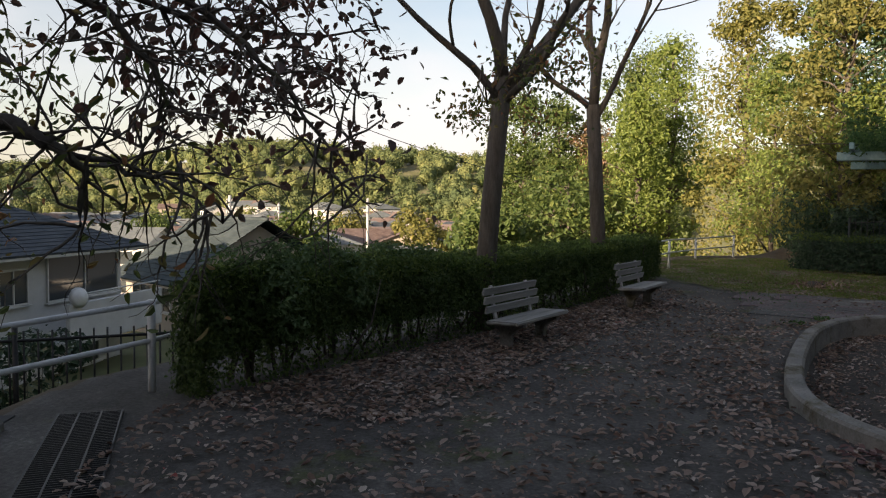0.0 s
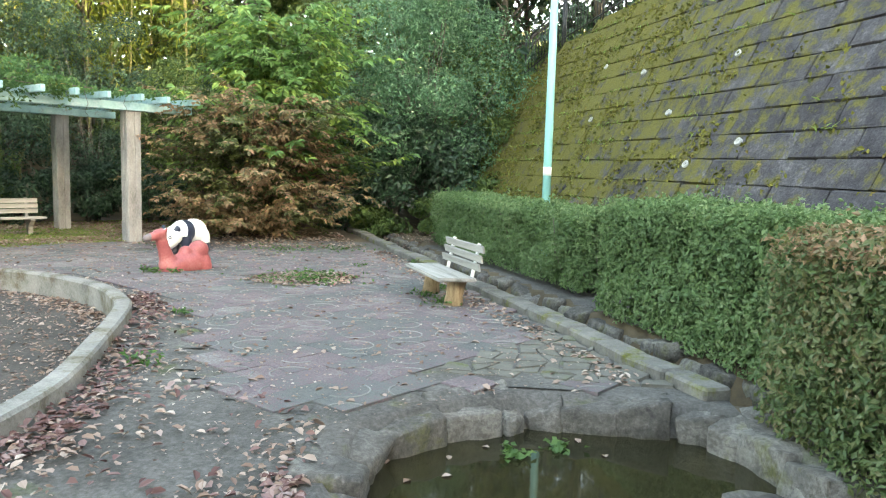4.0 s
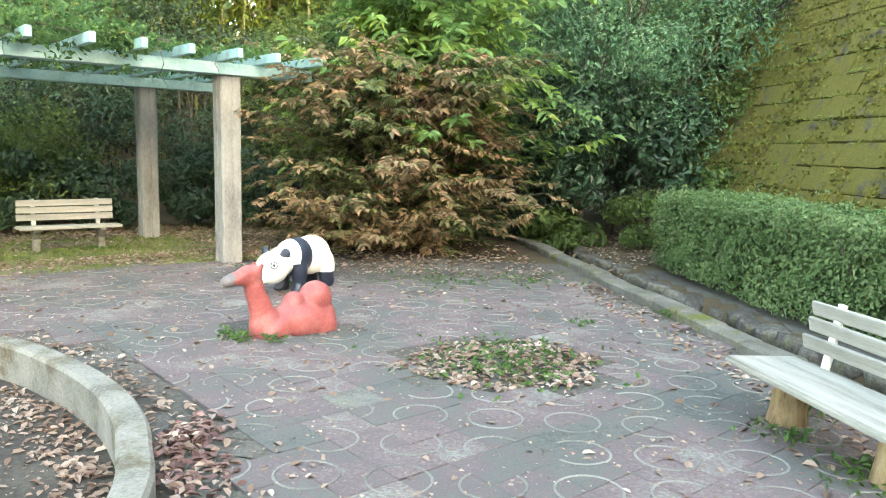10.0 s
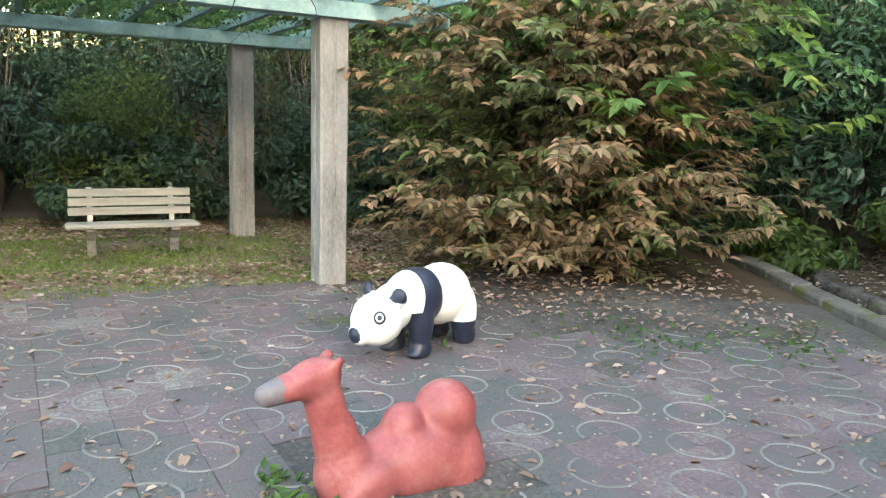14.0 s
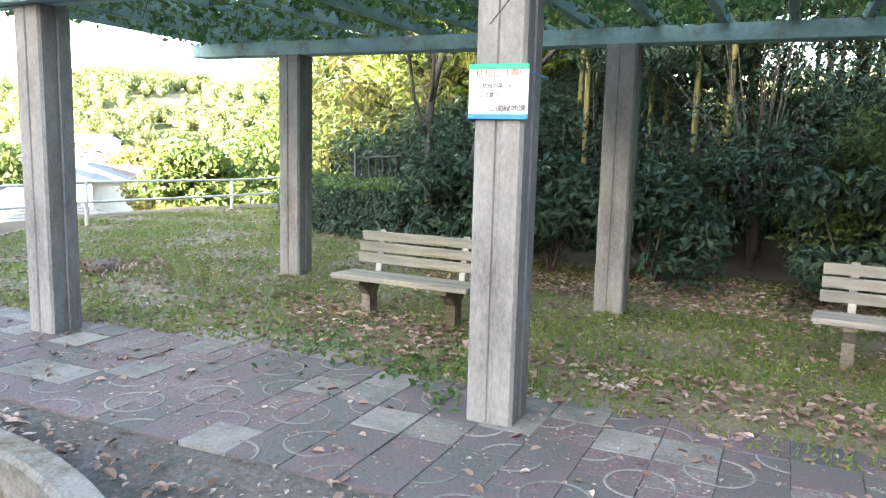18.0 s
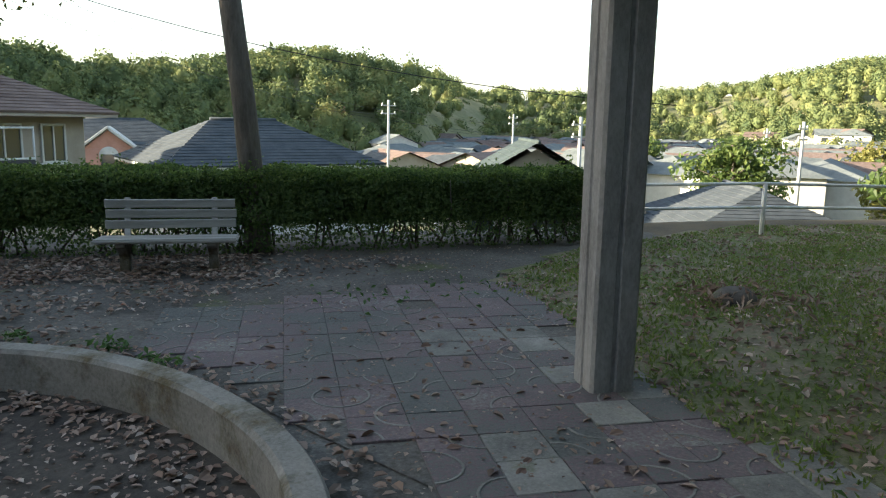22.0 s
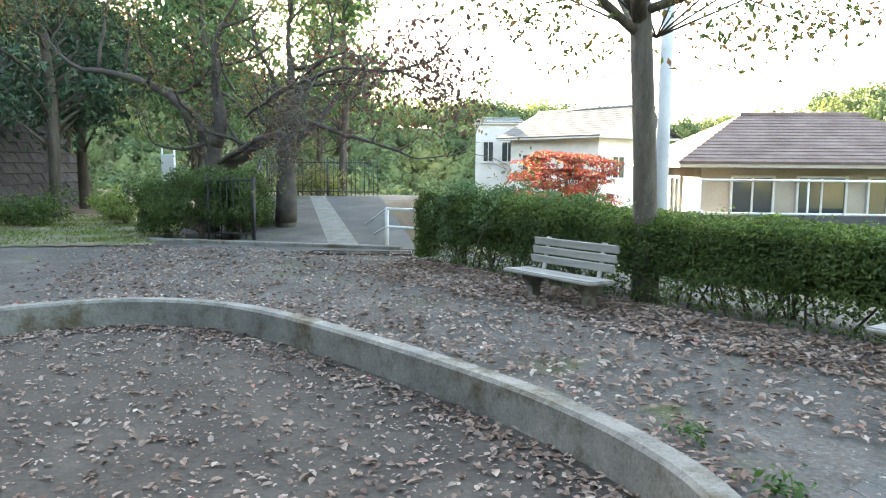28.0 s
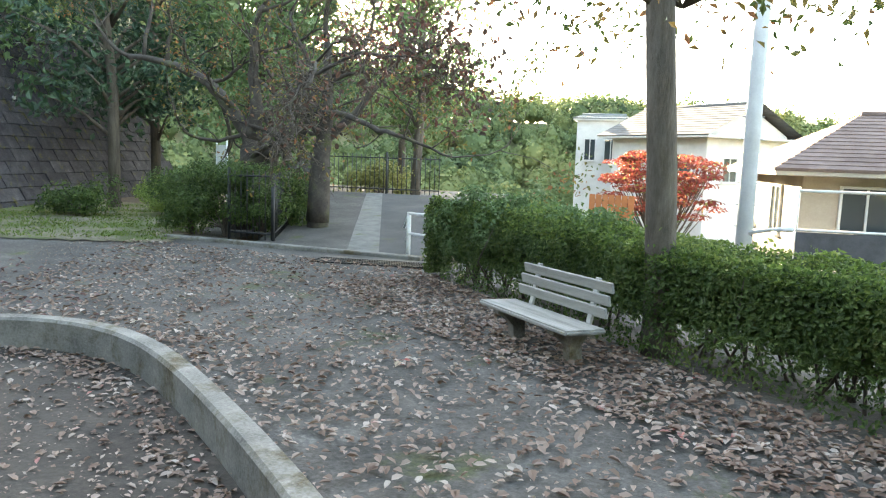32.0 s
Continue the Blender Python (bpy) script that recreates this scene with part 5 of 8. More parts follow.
def make_panda():
    balls = [((-0.22, 0, 0.39), (0.315, 0.215, 0.235), (0, 0, 0)), ((0.1, 0, 0.4), (0.3, 0.22, 0.22), (0, 12, 0)), ((0.33, 0, 0.37), (0.2, 0.17, 0.17), (0, 20, 0)),
             ((0.5, 0, 0.31), (0.205, 0.2, 0.185), (0, 15, 0)), ((0.66, 0, 0.24), (0.1, 0.1, 0.085), (0, 20, 0)), ((0.735, 0, 0.245), (0.03, 0.035, 0.025), (0, 0, 0))]
    for s in (-1, 1):
        balls += [((0.15, 0.13 * s, 0.26), (0.11, 0.095, 0.24), (0, -4, 0)), ((0.16, 0.135 * s, 0.06), (0.105, 0.085, 0.085), (0, 0, 0)), ((0.2, 0.14 * s, 0.035), (0.1, 0.075, 0.045), (0, 0, 0)),
                  ((-0.38, 0.13 * s, 0.24), (0.13, 0.1, 0.22), (0, 0, 0)), ((-0.4, 0.135 * s, 0.07), (0.105, 0.085, 0.09), (0, 0, 0)),
                  ((0.44, 0.16 * s, 0.475), (0.035, 0.065, 0.07), (0, 0, 20 * s))]
    me = fused("panda_statue", balls, 0.0125, 6)
    for m in (PANDAWHITE, PANDABLACK):
        me.materials.append(m)
    # clean edges between the two paints
    bm = bmesh.new()
    bm.from_mesh(me)
    for co, no in (((-0.02, 0, 0), (1, 0, 0)), ((0.28, 0, 0), (1, 0, 0.2)), ((0, 0, 0.34), (0, 0, 1)), ((0, 0, 0.19), (0, 0, 1)), ((0.3, 0, 0), (1, 0, 0)), ((0.0, 0, 0), (1, 0, 0))):
        bmesh.ops.bisect_plane(bm, geom=bm.verts[:] + bm.edges[:] + bm.faces[:], plane_co=co, plane_no=no, dist=1e-5)
    bm.to_mesh(me)
    bm.free()
    n = len(me.polygons)
    c = np.zeros(n * 3, np.float32)
    me.polygons.foreach_get("center", c)
    c = c.reshape(-1, 3)
    x, y, z = c.T
    band = (x > -0.02) & (x < 0.2 - 0.2 * (z - 0.4)) & (x < 0.27)
    fore = (z < 0.36) & (x > 0.0) & (x < 0.3) & (z < 0.34 - 0.0 * x)
    hind = (z < 0.19) & (x < -0.2)
    ears = (z > 0.44) & (np.abs(y) > 0.1) & (x > 0.395) & (x < 0.49) & (np.hypot(np.abs(y) - 0.17, z - 0.485) < 0.085)
    nose = x > 0.735
    me.polygons.foreach_set("material_index", (band | fore | hind | ears | nose).astype(np.int32))
    # painted eyes: black patch, white ring, black pupil
    nor = np.zeros(n * 3, np.float32)
    me.polygons.foreach_get("normal", nor)
    nor = nor.reshape(-1, 3)
    bm = bmesh.new()
    bm.from_mesh(me)
    for side in (-1, 1):
        k = int(np.argmin(np.linalg.norm(c - (0.63, 0.15 * side, 0.36), axis=1)))
        turn = Vector(nor[k].tolist()).to_track_quat("Z", "Y").to_matrix().to_4x4()
        for r, lift, slot in ((0.046, 0.0, 1), (0.034, 0.003, 0), (0.021, 0.006, 1)):
            m = Matrix.Translation(c[k].tolist()) @ turn @ Matrix.Translation((0, 0, lift)) @ Matrix.Diagonal((1, 1, 0.16, 1))
            got = bmesh.ops.create_uvsphere(bm, u_segments=14, v_segments=6, radius=r, matrix=m)
            for f in {f for v in got["verts"] for f in v.link_faces}:
                f.material_index, f.smooth = slot, True
    bm.to_mesh(me)
    bm.free()
    ob = new("panda_statue", me)
    ob.matrix_basis = pose(-4.55, 10.22, 0.0, 0, 0, -106) @ Matrix.Diagonal((0.88, 0.92, 0.97, 1))
    tagged(ob, "white and black painted concrete panda statue standing on the paving", "statue")


make_panda()


def make_camel():
    balls = [((-0.08, 0, 0.1), (0.4, 0.185, 0.18), (0, 0, 0)), ((-0.34, 0, 0.1), (0.16, 0.165, 0.17), (0, 0, 0)), ((0.0, 0, 0.24), (0.125, 0.1, 0.12), (0, 0, 0)), ((-0.28, 0, 0.25), (0.18, 0.14, 0.145), (0, 0, 0)),
             ((0.3, 0, 0.08), (0.15, 0.13, 0.2), (0, 20, 0)), ((0.36, 0, 0.24), (0.1, 0.085, 0.2), (0, 14, 0)), ((0.41, 0, 0.4), (0.085, 0.075, 0.16), (0, 10, 0)),
             ((0.46, 0, 0.53), (0.12, 0.08, 0.085), (0, 12, 0)), ((0.57, 0, 0.51), (0.1, 0.06, 0.06), (0, 8, 0)), ((0.645, 0, 0.495), (0.055, 0.05, 0.05), (0, 0, 0))]
    for s in (-1, 1):
        balls += [((0.38, 0.06 * s, 0.6), (0.035, 0.016, 0.03), (0, 30, 20 * s)), ((0.27, 0.12 * s, 0.06), (0.16, 0.05, 0.09), (0, 35, 0)), ((-0.3, 0.13 * s, 0.05), (0.15, 0.06, 0.12), (0, 0, 0)),
                  ((0.5, 0.068 * s, 0.56), (0.03, 0.014, 0.016), (0, 0, 0))]
    balls = [((0.22 + (c[0] - 0.22) * 0.74 if c[0] < 0.22 else c[0], c[1], c[2] + (0.03 if c[0] < -0.2 and c[2] > 0.2 else 0)), (r[0] * (0.8 if c[0] < 0.22 else 1), r[1], r[2]), turn) for c, r, turn in balls]
    me = fused("camel_statue", balls, 0.014, 14)
    for m in (CAMELRED, CAMELGREY):
        me.materials.append(m)
    c = np.zeros(len(me.polygons) * 3, np.float32)
    me.polygons.foreach_get("center", c)
    c = c.reshape(-1, 3)
    me.polygons.foreach_set("material_index", (c[:, 0] > 0.6).astype(np.int32))
    ob = new("camel_statue", me)
    ob.matrix_basis = pose(-3.72, 8.45, -0.02, 0, 0, -122) @ Matrix.Diagonal((1.08, 1.05, 1.06, 1))
    tagged(ob, "red painted two-humped camel statue half sunk in the paving", "statue")


make_camel()

# ---- trees at the hedge ----
OPEN = dict(bend=0.3, lift=0.25, forks=2, open_angle=0.55)


def hedge_tree(base, fork, lean, r, label, leaves):
    o = np.array(base, float)
    tr = thing("hedge_tree", pose(*base), label, "tree", "trees at the long hedge")
    trunk = [(0, 0, -0.2), (0.02, 0, 0.35), (lean[0] * 0.4, lean[1] * 0.4, fork * 0.5), (lean[0], lean[1], fork)]
    runs, tips = [], []
    top = np.array(trunk[-1])
    part("trunk", tubes("trunk", [(trunk, [r * 1.35, r * 1.02, r * 0.93, r * 0.85])], BARK, 12), None, tr)
    for k, (way, ln) in enumerate(leaves["limbs"]):
        grow(o + top - (0, 0, 0.1 + 0.12 * (k % 3)), way, ln, r * (0.68 if k < 2 else 0.42), 4 if ln > 2 else 3, runs, tips, **OPEN)
    part("bough", tubes("bough", [(np.array(p) - o, q) for p, q in runs if q[0] > 0.02], BARK, 7), None, tr)
    tagged(part("branchwork", tubes("branchwork", [(np.array(p) - o, q) for p, q in runs if q[0] <= 0.02], BARK, 4), None, tr), kind="stuff")
    low = [t for t in tips if rng.uniform() < leaves["share"]]
    part("leaves", crown_leaves("leaves", low, o, leaves["per"], 0.1, 0.16, leaves["mat"], 0.6), None, tr)
    if leaves["share"] > 0.2:
        # leaf sprays hanging round the fork
        spots = [(1.0, 0.9, 3.3), (0.75, -0.2, 3.0), (-1.1, 0.4, 3.35), (-0.75, 0.9, 2.95), (-1.5, 0.1, 3.1), (1.6, 0.3, 3.35), (0.35, 0.8, 3.6), (-0.4, 0.5, 3.5), (-2.2, 0.0, 3.3), (2.1, 0.7, 3.6)]
        c = np.concatenate([np.array(q) + rng.normal(0, 1, (120, 3)) * (0.3, 0.3, 0.15) - (0, 0, 0.12) for q in spots])
        part("hanging_leaves", leaf_mesh("hanging_leaves", c, np.tile((0, 0, 0.4), (len(c), 1)), 0.085, L_CHERRY, 0.5, 0.7, 0.8), None, tr)
        part("spray", tubes("spray", [([(0, 0.02, 3.0), (q[0] * 0.5, q[1] * 0.5, 3.45), q] , [0.014, 0.01, 0.004]) for q in spots], BARK, 4), None, tr)
    return tr


hedge_tree((-8.42, -2.5, 0), 3.35, (0.18, 0.2), 0.14, "grey-barked tree in the hedge, nearly bare, with some wine-red leaves", dict(limbs=[((0.05, -0.08, 1), 2.6), ((0.1, 0.8, 0.85), 2.5), ((0.2, -0.65, 0.6), 1.9), ((-0.3, 0.1, 1), 2.2), ((0.5, 0.3, 0.8), 2.1), ((0.9, 0.5, 0.45), 1.5), ((-0.9, 0.3, 0.45), 1.5)], share=0.3, per=2, mat=L_WINE))
hedge_tree((-12.1, 0.08, 0), 3.5, (0.22, -0.25), 0.145, "grey-barked bare tree beside a bench at the hedge", dict(limbs=[((0.1, -0.28, 1), 2.4), ((0.0, 0.12, 1), 2.4), ((0.05, 0.6, 0.9), 2.3), ((0.1, -0.7, 0.55), 1.5)], share=0.12, per=1, mat=L_WINE))


def make_cherry():
    base = (0.5, -8.6, 0.0)
    o = np.array(base)
    tr = thing("cherry_tree", pose(*base), "old mossy cherry tree with low spreading limbs and sparse autumn leaves", "tree")
    runs, tips, wine_runs, wine, green = [], [], [], [], []
    opt = dict(bend=0.45, lift=0.25, forks=3, open_angle=0.6)
    # mossy main limbs from a low fork: one leaning away, one upright, one arching to the second trunk, one long and low
    limbs = [([(1.35, -8.5, 0.5), (1.2, -8.45, 1.3), (1.2, -8.5, 2.0), (1.85, -8.5, 2.7), (2.4, -8.5, 3.15), (3.4, -8.5, 3.55), (4.6, -8.4, 3.75)], 0.17), ([(1.2, -8.5, 1.95), (1.0, -8.5, 2.5), (1.15, -8.55, 3.2), (1.2, -8.6, 4.2), (0.95, -8.6, 4.7)], 0.14),
             ([(1.3, -8.45, 1.0), (0.8, -8.4, 1.55), (0.35, -8.4, 1.8), (-0.1, -8.45, 2.1), (-0.4, -8.5, 2.5), (-0.3, -8.6, 3.3)], 0.19), ([(-0.55, -8.5, 0.3), (-0.6, -8.5, 1.55), (-0.7, -8.5, 2.1), (-0.75, -8.5, 2.9), (-0.65, -8.6, 3.9)], 0.19),
             ([(-0.1, -8.4, 2.45), (-1.1, -8.3, 2.48), (-2.0, -8.1, 2.22), (-2.75, -7.9, 2.04), (-3.7, -7.8, 1.72)], 0.06), ([(-0.65, -8.5, 1.9), (-1.2, -8.7, 2.4), (-1.7, -8.9, 3.1), (-2.2, -9.0, 3.7)], 0.08)]
    limb_runs = []
    for pts, r in limbs:
        p = np.array(pts)
        u = np.linspace(0, len(p) - 1, len(p) * 3)
        p = np.stack([np.interp(u, np.arange(len(p)), p[:, a]) for a in range(3)], 1) + rng.normal(0, 0.014, (len(u), 3))
        limb_runs.append((p, np.linspace(r * 1.3, r * 0.35, len(p))))
        for k, at in enumerate(p[len(p) // 3::2]):
            way = rng.normal(0, 0.8, 3) + (0, 0, 0.35)
            grow(at, way, rng.uniform(0.9, 1.6), r * 0.3, 2, runs, tips, **opt)
        grow(p[-1], p[-1] - p[-3], 1.3, r * 0.3, 3, runs, tips, **opt)
    # long limbs reaching out over the edge of the park
    long = [[(1.1, -8.4, 1.5), (-0.6, -7.4, 2.1), (-1.7, -6.1, 2.12), (-2.2, -5.58, 2.05), (-2.2, -5.42, 1.98), (-2.2, -5.29, 1.92), (-2.2, -5.18, 1.79), (-2.2, -5.21, 1.54)], [(-2.2, -5.3, 1.92), (-2.4, -5.26, 1.89), (-2.4, -4.97, 1.83), (-2.4, -4.74, 1.7), (-2.4, -4.55, 1.57)],
            [(0.4, -8.5, 2.6), (-1.2, -7.2, 3.0), (-2.2, -5.9, 2.95), (-2.6, -5.32, 2.75), (-2.6, -5.15, 2.6), (-2.6, -4.95, 2.36), (-2.6, -4.93, 2.18), (-2.6, -5.03, 1.84)], [(-1.0, -7.2, 2.9), (-2.4, -5.7, 3.1), (-3.0, -4.9, 2.86), (-3.0, -4.57, 2.61), (-3.0, -4.27, 2.31), (-3.0, -4.07, 2.01), (-3.0, -3.96, 1.67)],
            [(-2.4, -5.7, 3.1), (-3.4, -5.2, 3.45), (-3.95, -4.7, 3.2), (-4.42, -4.0, 2.42)], [(-1.0, -7.2, 2.9), (-2.8, -6.2, 3.3), (-4.2, -5.4, 3.1), (-5.2, -4.6, 3.15), (-5.6, -3.9, 3.3)], [(-4.2, -5.4, 3.1), (-4.9, -5.5, 2.9), (-5.3, -5.3, 2.6)], [(-4.2, -5.4, 3.1), (-5.0, -4.9, 2.8), (-5.4, -4.4, 2.5)]]
    for k, pts in enumerate(long):
        p = np.array(pts)
        u = np.linspace(0, len(p) - 1, len(p) * 3)
        p = np.stack([np.interp(u, np.arange(len(p)), p[:, a]) for a in range(3)], 1) + rng.normal(0, 0.018, (len(u), 3))
        r0 = (0.07, 0.022, 0.045, 0.03, 0.025, 0.04, 0.02, 0.02)[k]
        wine_runs.append((p, np.linspace(r0, r0 * 0.18, len(p))))
        for at in p[len(p) // (3 if k else 2):]:
            for a in range(2 if k < 2 else 3):
                way = rng.normal(0, 1, 3) + (0, 0, -0.1 if k < 2 else 0.0)
                grow(at, way, rng.uniform(0.3, 0.6), 0.009, 1, wine_runs, green if k < 2 else wine, bend=0.5, lift=-0.15, forks=2, open_angle=0.6)
    clear = lambda p: p[2] > 0.55 and not (p[0] > -0.1 and p[1] > -5.6)
    # a branch stays only where its own limb stays
    held, kept = {tuple(np.round(p, 4)) for q in limb_runs for p in q[0]}, list(limb_runs)
    for q in runs:
        if tuple(np.round(q[0][0], 4)) in held and all(clear(p) and (p[1] < -6.3 or p[2] > 3.3) for p in q[0]):
            kept.append(q)
            held |= {tuple(np.round(p, 4)) for p in q[0]}
    tips = [t for t in tips if tuple(np.round(t, 4)) in held]
    runs = kept + [q for q in wine_runs if q[0][-1][2] > 0.9]
    tips, wine = [t for t in tips if t[2] > 1.0 and clear(t)], [t for t in wine if t[2] > 1.7 and clear(t)]
    for foot in ([([(0.95, 0.1, -0.2), (0.9, 0.1, 0.3), (0.82, 0.1, 0.8), (0.72, 0.12, 1.35)], [0.3, 0.22, 0.18, 0.12])], [([(-1.05, 0.1, -0.2), (-1.05, 0.1, 0.4), (-1.1, 0.1, 1.0)], [0.28, 0.2, 0.15])]):
        part("trunk", tubes("trunk", foot, DARKBARK, 12), None, tr)
    part("bough", tubes("bough", [(np.array(p) - o, q) for p, q in runs if q[0] > 0.018], DARKBARK, 7), None, tr)
    tagged(part("branchwork", tubes("branchwork", [(np.array(p) - o, q) for p, q in runs if q[0] <= 0.018], BARK, 4), None, tr), kind="stuff")
    some = [t for t in tips if rng.uniform() < 0.7]
    part("leaves", crown_leaves("leaves", some, o, 3, 0.08, 0.16, L_CHERRY, 0.5), None, tr)
    part("twig_leaves", crown_leaves("twig_leaves", [t for t in green if rng.uniform() < 0.3], o, 1, 0.075, 0.05, L_CHERRY, 0.45), None, tr)
    part("wine_leaves", crown_leaves("wine_leaves", [t for t in wine if rng.uniform() < (0.75 if t[0] < -3.6 else 0.12)], o, 1, 0.09, 0.15, L_WINE, 0.6), None, tr)


make_cherry()

# ---- shrubs and trees behind the paving ----
L_FAN = leafy("broad_green_leaf", [(0.0, (0.075, 0.15, 0.045)), (0.5, (0.14, 0.26, 0.085)), (0.9, (0.21, 0.33, 0.11)), (1, (0.34, 0.33, 0.08))], 0.45)
TOWARDS = math.radians(-75)
spray_shrub("brown_shrub", (-4.75, 14.3, 0), 2.65, 3.2, 150, 0.13, L_BROWN, "spreading shrub turning rust brown behind the panda statue", (L_OLIVE, 0.12), front=TOWARDS)
for x, y, r, h in ((-5.7, 13.9, 1.1, 1.7), (-3.9, 13.8, 1.1, 1.7)):
    spray_shrub("rust_shrub", (x, y, 0), r, h, 26, 0.11, L_BROWN, "low rust brown shrub at the edge of the paving", (L_OLIVE, 0.0), 6, 0.4, front=TOWARDS)
spray_shrub("broadleaf_shrub", (-4.6, 15.4, 0), 2.9, 5.2, 120, 0.2, L_FAN, "tall shrub with long light green leaves on arching stems", (L_LIMEFAN, 0.1), 7, 0.62, 2.2, 0.25, 0.5, front=TOWARDS)
shrub("camellia_tree", (-1.3, 18.0, 0.1), 2.5, 7.2, 38000, 0.1, L_CAMELLIA, "dense dark camellia tree at the end of the drain", 0.25, None, 0.45, "tree", lumps=54, trunk=0.07)
shrub("fern_shrub", (0.2, 19.8, 0.3), 1.6, 5.2, 6000, 0.16, L_GREEN, "light green shrub at the end of the retaining wall", 0.4, None, 0.45, lumps=22)
for x, y, r, h, m in ((-2.6, 20.6, 1.9, 5.0, L_DARK), (1.3, 18.2, 1.3, 3.4, L_GREEN), (0.9, 16.4, 0.9, 1.7, L_HEDGE), (-4.4, 20.2, 2.0, 6.0, L_GREEN), (1.8, 21.5, 2.0, 7.0, L_GREEN), (-6.6, 20.5, 2.0, 6.0, L_GREEN), (-2.9, 16.9, 0.9, 1.7, L_DARK), (-2.2, 15.9, 0.7, 1.1, L_HEDGE), (-1.9, 16.7, 1.25, 3.6, L_DARK), (-0.6, 17.2, 1.1, 3.0, L_DARK)):
    shrub("undergrowth", (x, y, float(height(x, y))), r, h, int(3600 * r), 0.15, m, "dense green undergrowth at the foot of the bank", 0.05, None, 0.5, lumps=26)
shrub("low_shrub", (-0.6, 15.9, 0.0), 0.75, 0.9, 1800, 0.1, L_HEDGE, "low dark shrub in leaf litter", 0.0, None, 0.45, lumps=8)
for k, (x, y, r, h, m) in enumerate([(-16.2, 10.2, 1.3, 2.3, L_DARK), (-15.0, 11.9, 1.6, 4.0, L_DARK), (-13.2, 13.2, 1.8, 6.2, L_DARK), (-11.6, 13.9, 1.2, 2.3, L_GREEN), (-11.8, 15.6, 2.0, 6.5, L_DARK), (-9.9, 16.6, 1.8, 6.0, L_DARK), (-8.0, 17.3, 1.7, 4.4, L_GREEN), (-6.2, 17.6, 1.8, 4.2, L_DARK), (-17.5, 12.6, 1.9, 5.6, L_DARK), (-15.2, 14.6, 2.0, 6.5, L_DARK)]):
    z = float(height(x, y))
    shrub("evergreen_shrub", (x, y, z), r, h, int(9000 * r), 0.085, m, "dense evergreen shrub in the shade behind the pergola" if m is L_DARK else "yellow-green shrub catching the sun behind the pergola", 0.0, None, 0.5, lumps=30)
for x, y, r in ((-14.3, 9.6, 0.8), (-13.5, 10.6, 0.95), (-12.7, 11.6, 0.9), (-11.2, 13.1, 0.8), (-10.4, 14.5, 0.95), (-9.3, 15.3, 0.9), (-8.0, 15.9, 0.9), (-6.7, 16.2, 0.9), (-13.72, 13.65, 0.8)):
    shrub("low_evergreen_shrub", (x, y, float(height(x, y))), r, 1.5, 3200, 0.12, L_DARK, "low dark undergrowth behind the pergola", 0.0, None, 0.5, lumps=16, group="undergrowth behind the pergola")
for x, y, r, h in ((-18.3, 9.7, 1.2, 1.9), (-19.3, 10.8, 1.4, 2.4), (-20.1, 9.2, 1.2, 1.8), (-21.2, 11.8, 1.6, 2.8), (-22.6, 10.2, 1.4, 2.4), (-18.8, 12.4, 1.5, 3.0)):
    shrub("bank_shrub", (x, y, float(height(x, y))), r, h, int(3000 * r), 0.12, L_DARK, "dark evergreen shrub on the bank beyond the railing", 0.0, None, 0.5, lumps=18, group="shrubs beyond the railing")
for x, y in ((-14.4, 9.5), (-15.6, 9.3)):
    tree("slender_tree", (x, y, 0), [((0, 0, -0.1), (0.05, 0.1, 1), 3.4, 0.11 if x > -15 else 0.08, 3, dict(bend=0.25, lift=0.3, forks=3, open_angle=0.7))], DARKBARK, [("crown", 6, 0.12, 0.3, L_DARK, 0.5)], "dark-trunked evergreen tree behind the benches")


def bamboo_grove():
    kinds = []
    for v in range(4):
        h = 8.5 + v * 0.9
        b = thing("bamboo", pose(0, 0, -50), "tall yellow-green bamboo culm with feathery leaves on the wooded bank", "bamboo", "bamboo grove")
        pts = [(0.02 * k * k * 0.1 * (v - 1.5), 0.03 * k * k * 0.08, h * k / 8) for k in range(9)]
        part("culm", tubes("culm", [(pts, np.linspace(0.05, 0.015, 9))], BAMBOOSTEM, 7), None, b)
        n = 640
        zz = h * rng.uniform(0.32, 1.0, n)
        a, rad = rng.uniform(0, 6.283, n), 0.9 * (1 - 0.5 * zz / h) * rng.uniform(0, 1, n) ** 0.6
        c = np.c_[rad * np.cos(a), rad * np.sin(a), zz]
        part("foliage", leaf_mesh("foliage", c, np.tile((0, 0, 0.4), (n, 1)), 0.28, L_BAMBOO, 0.22, 0.8, 1.2), None, b)
        kinds.append(b)
    k = 0
    while k < 120:
        s, d = rng.uniform(-4.5, 14.5), rng.uniform(3.4, 13.0)
        q = Vector((-13.55, 7.4, 0)) + U * s + N * d
        if q.x < -17 or q.y > 26:
            k += 1
            continue
        m = pose(q.x, q.y, float(height(q.x, q.y)) - 0.1, 0, 0, rng.uniform(0, 360))
        if k < 4:
            kinds[k].matrix_basis = m
        else:
            copy_thing(kinds[k % 4], m)
        k += 1


bamboo_grove()

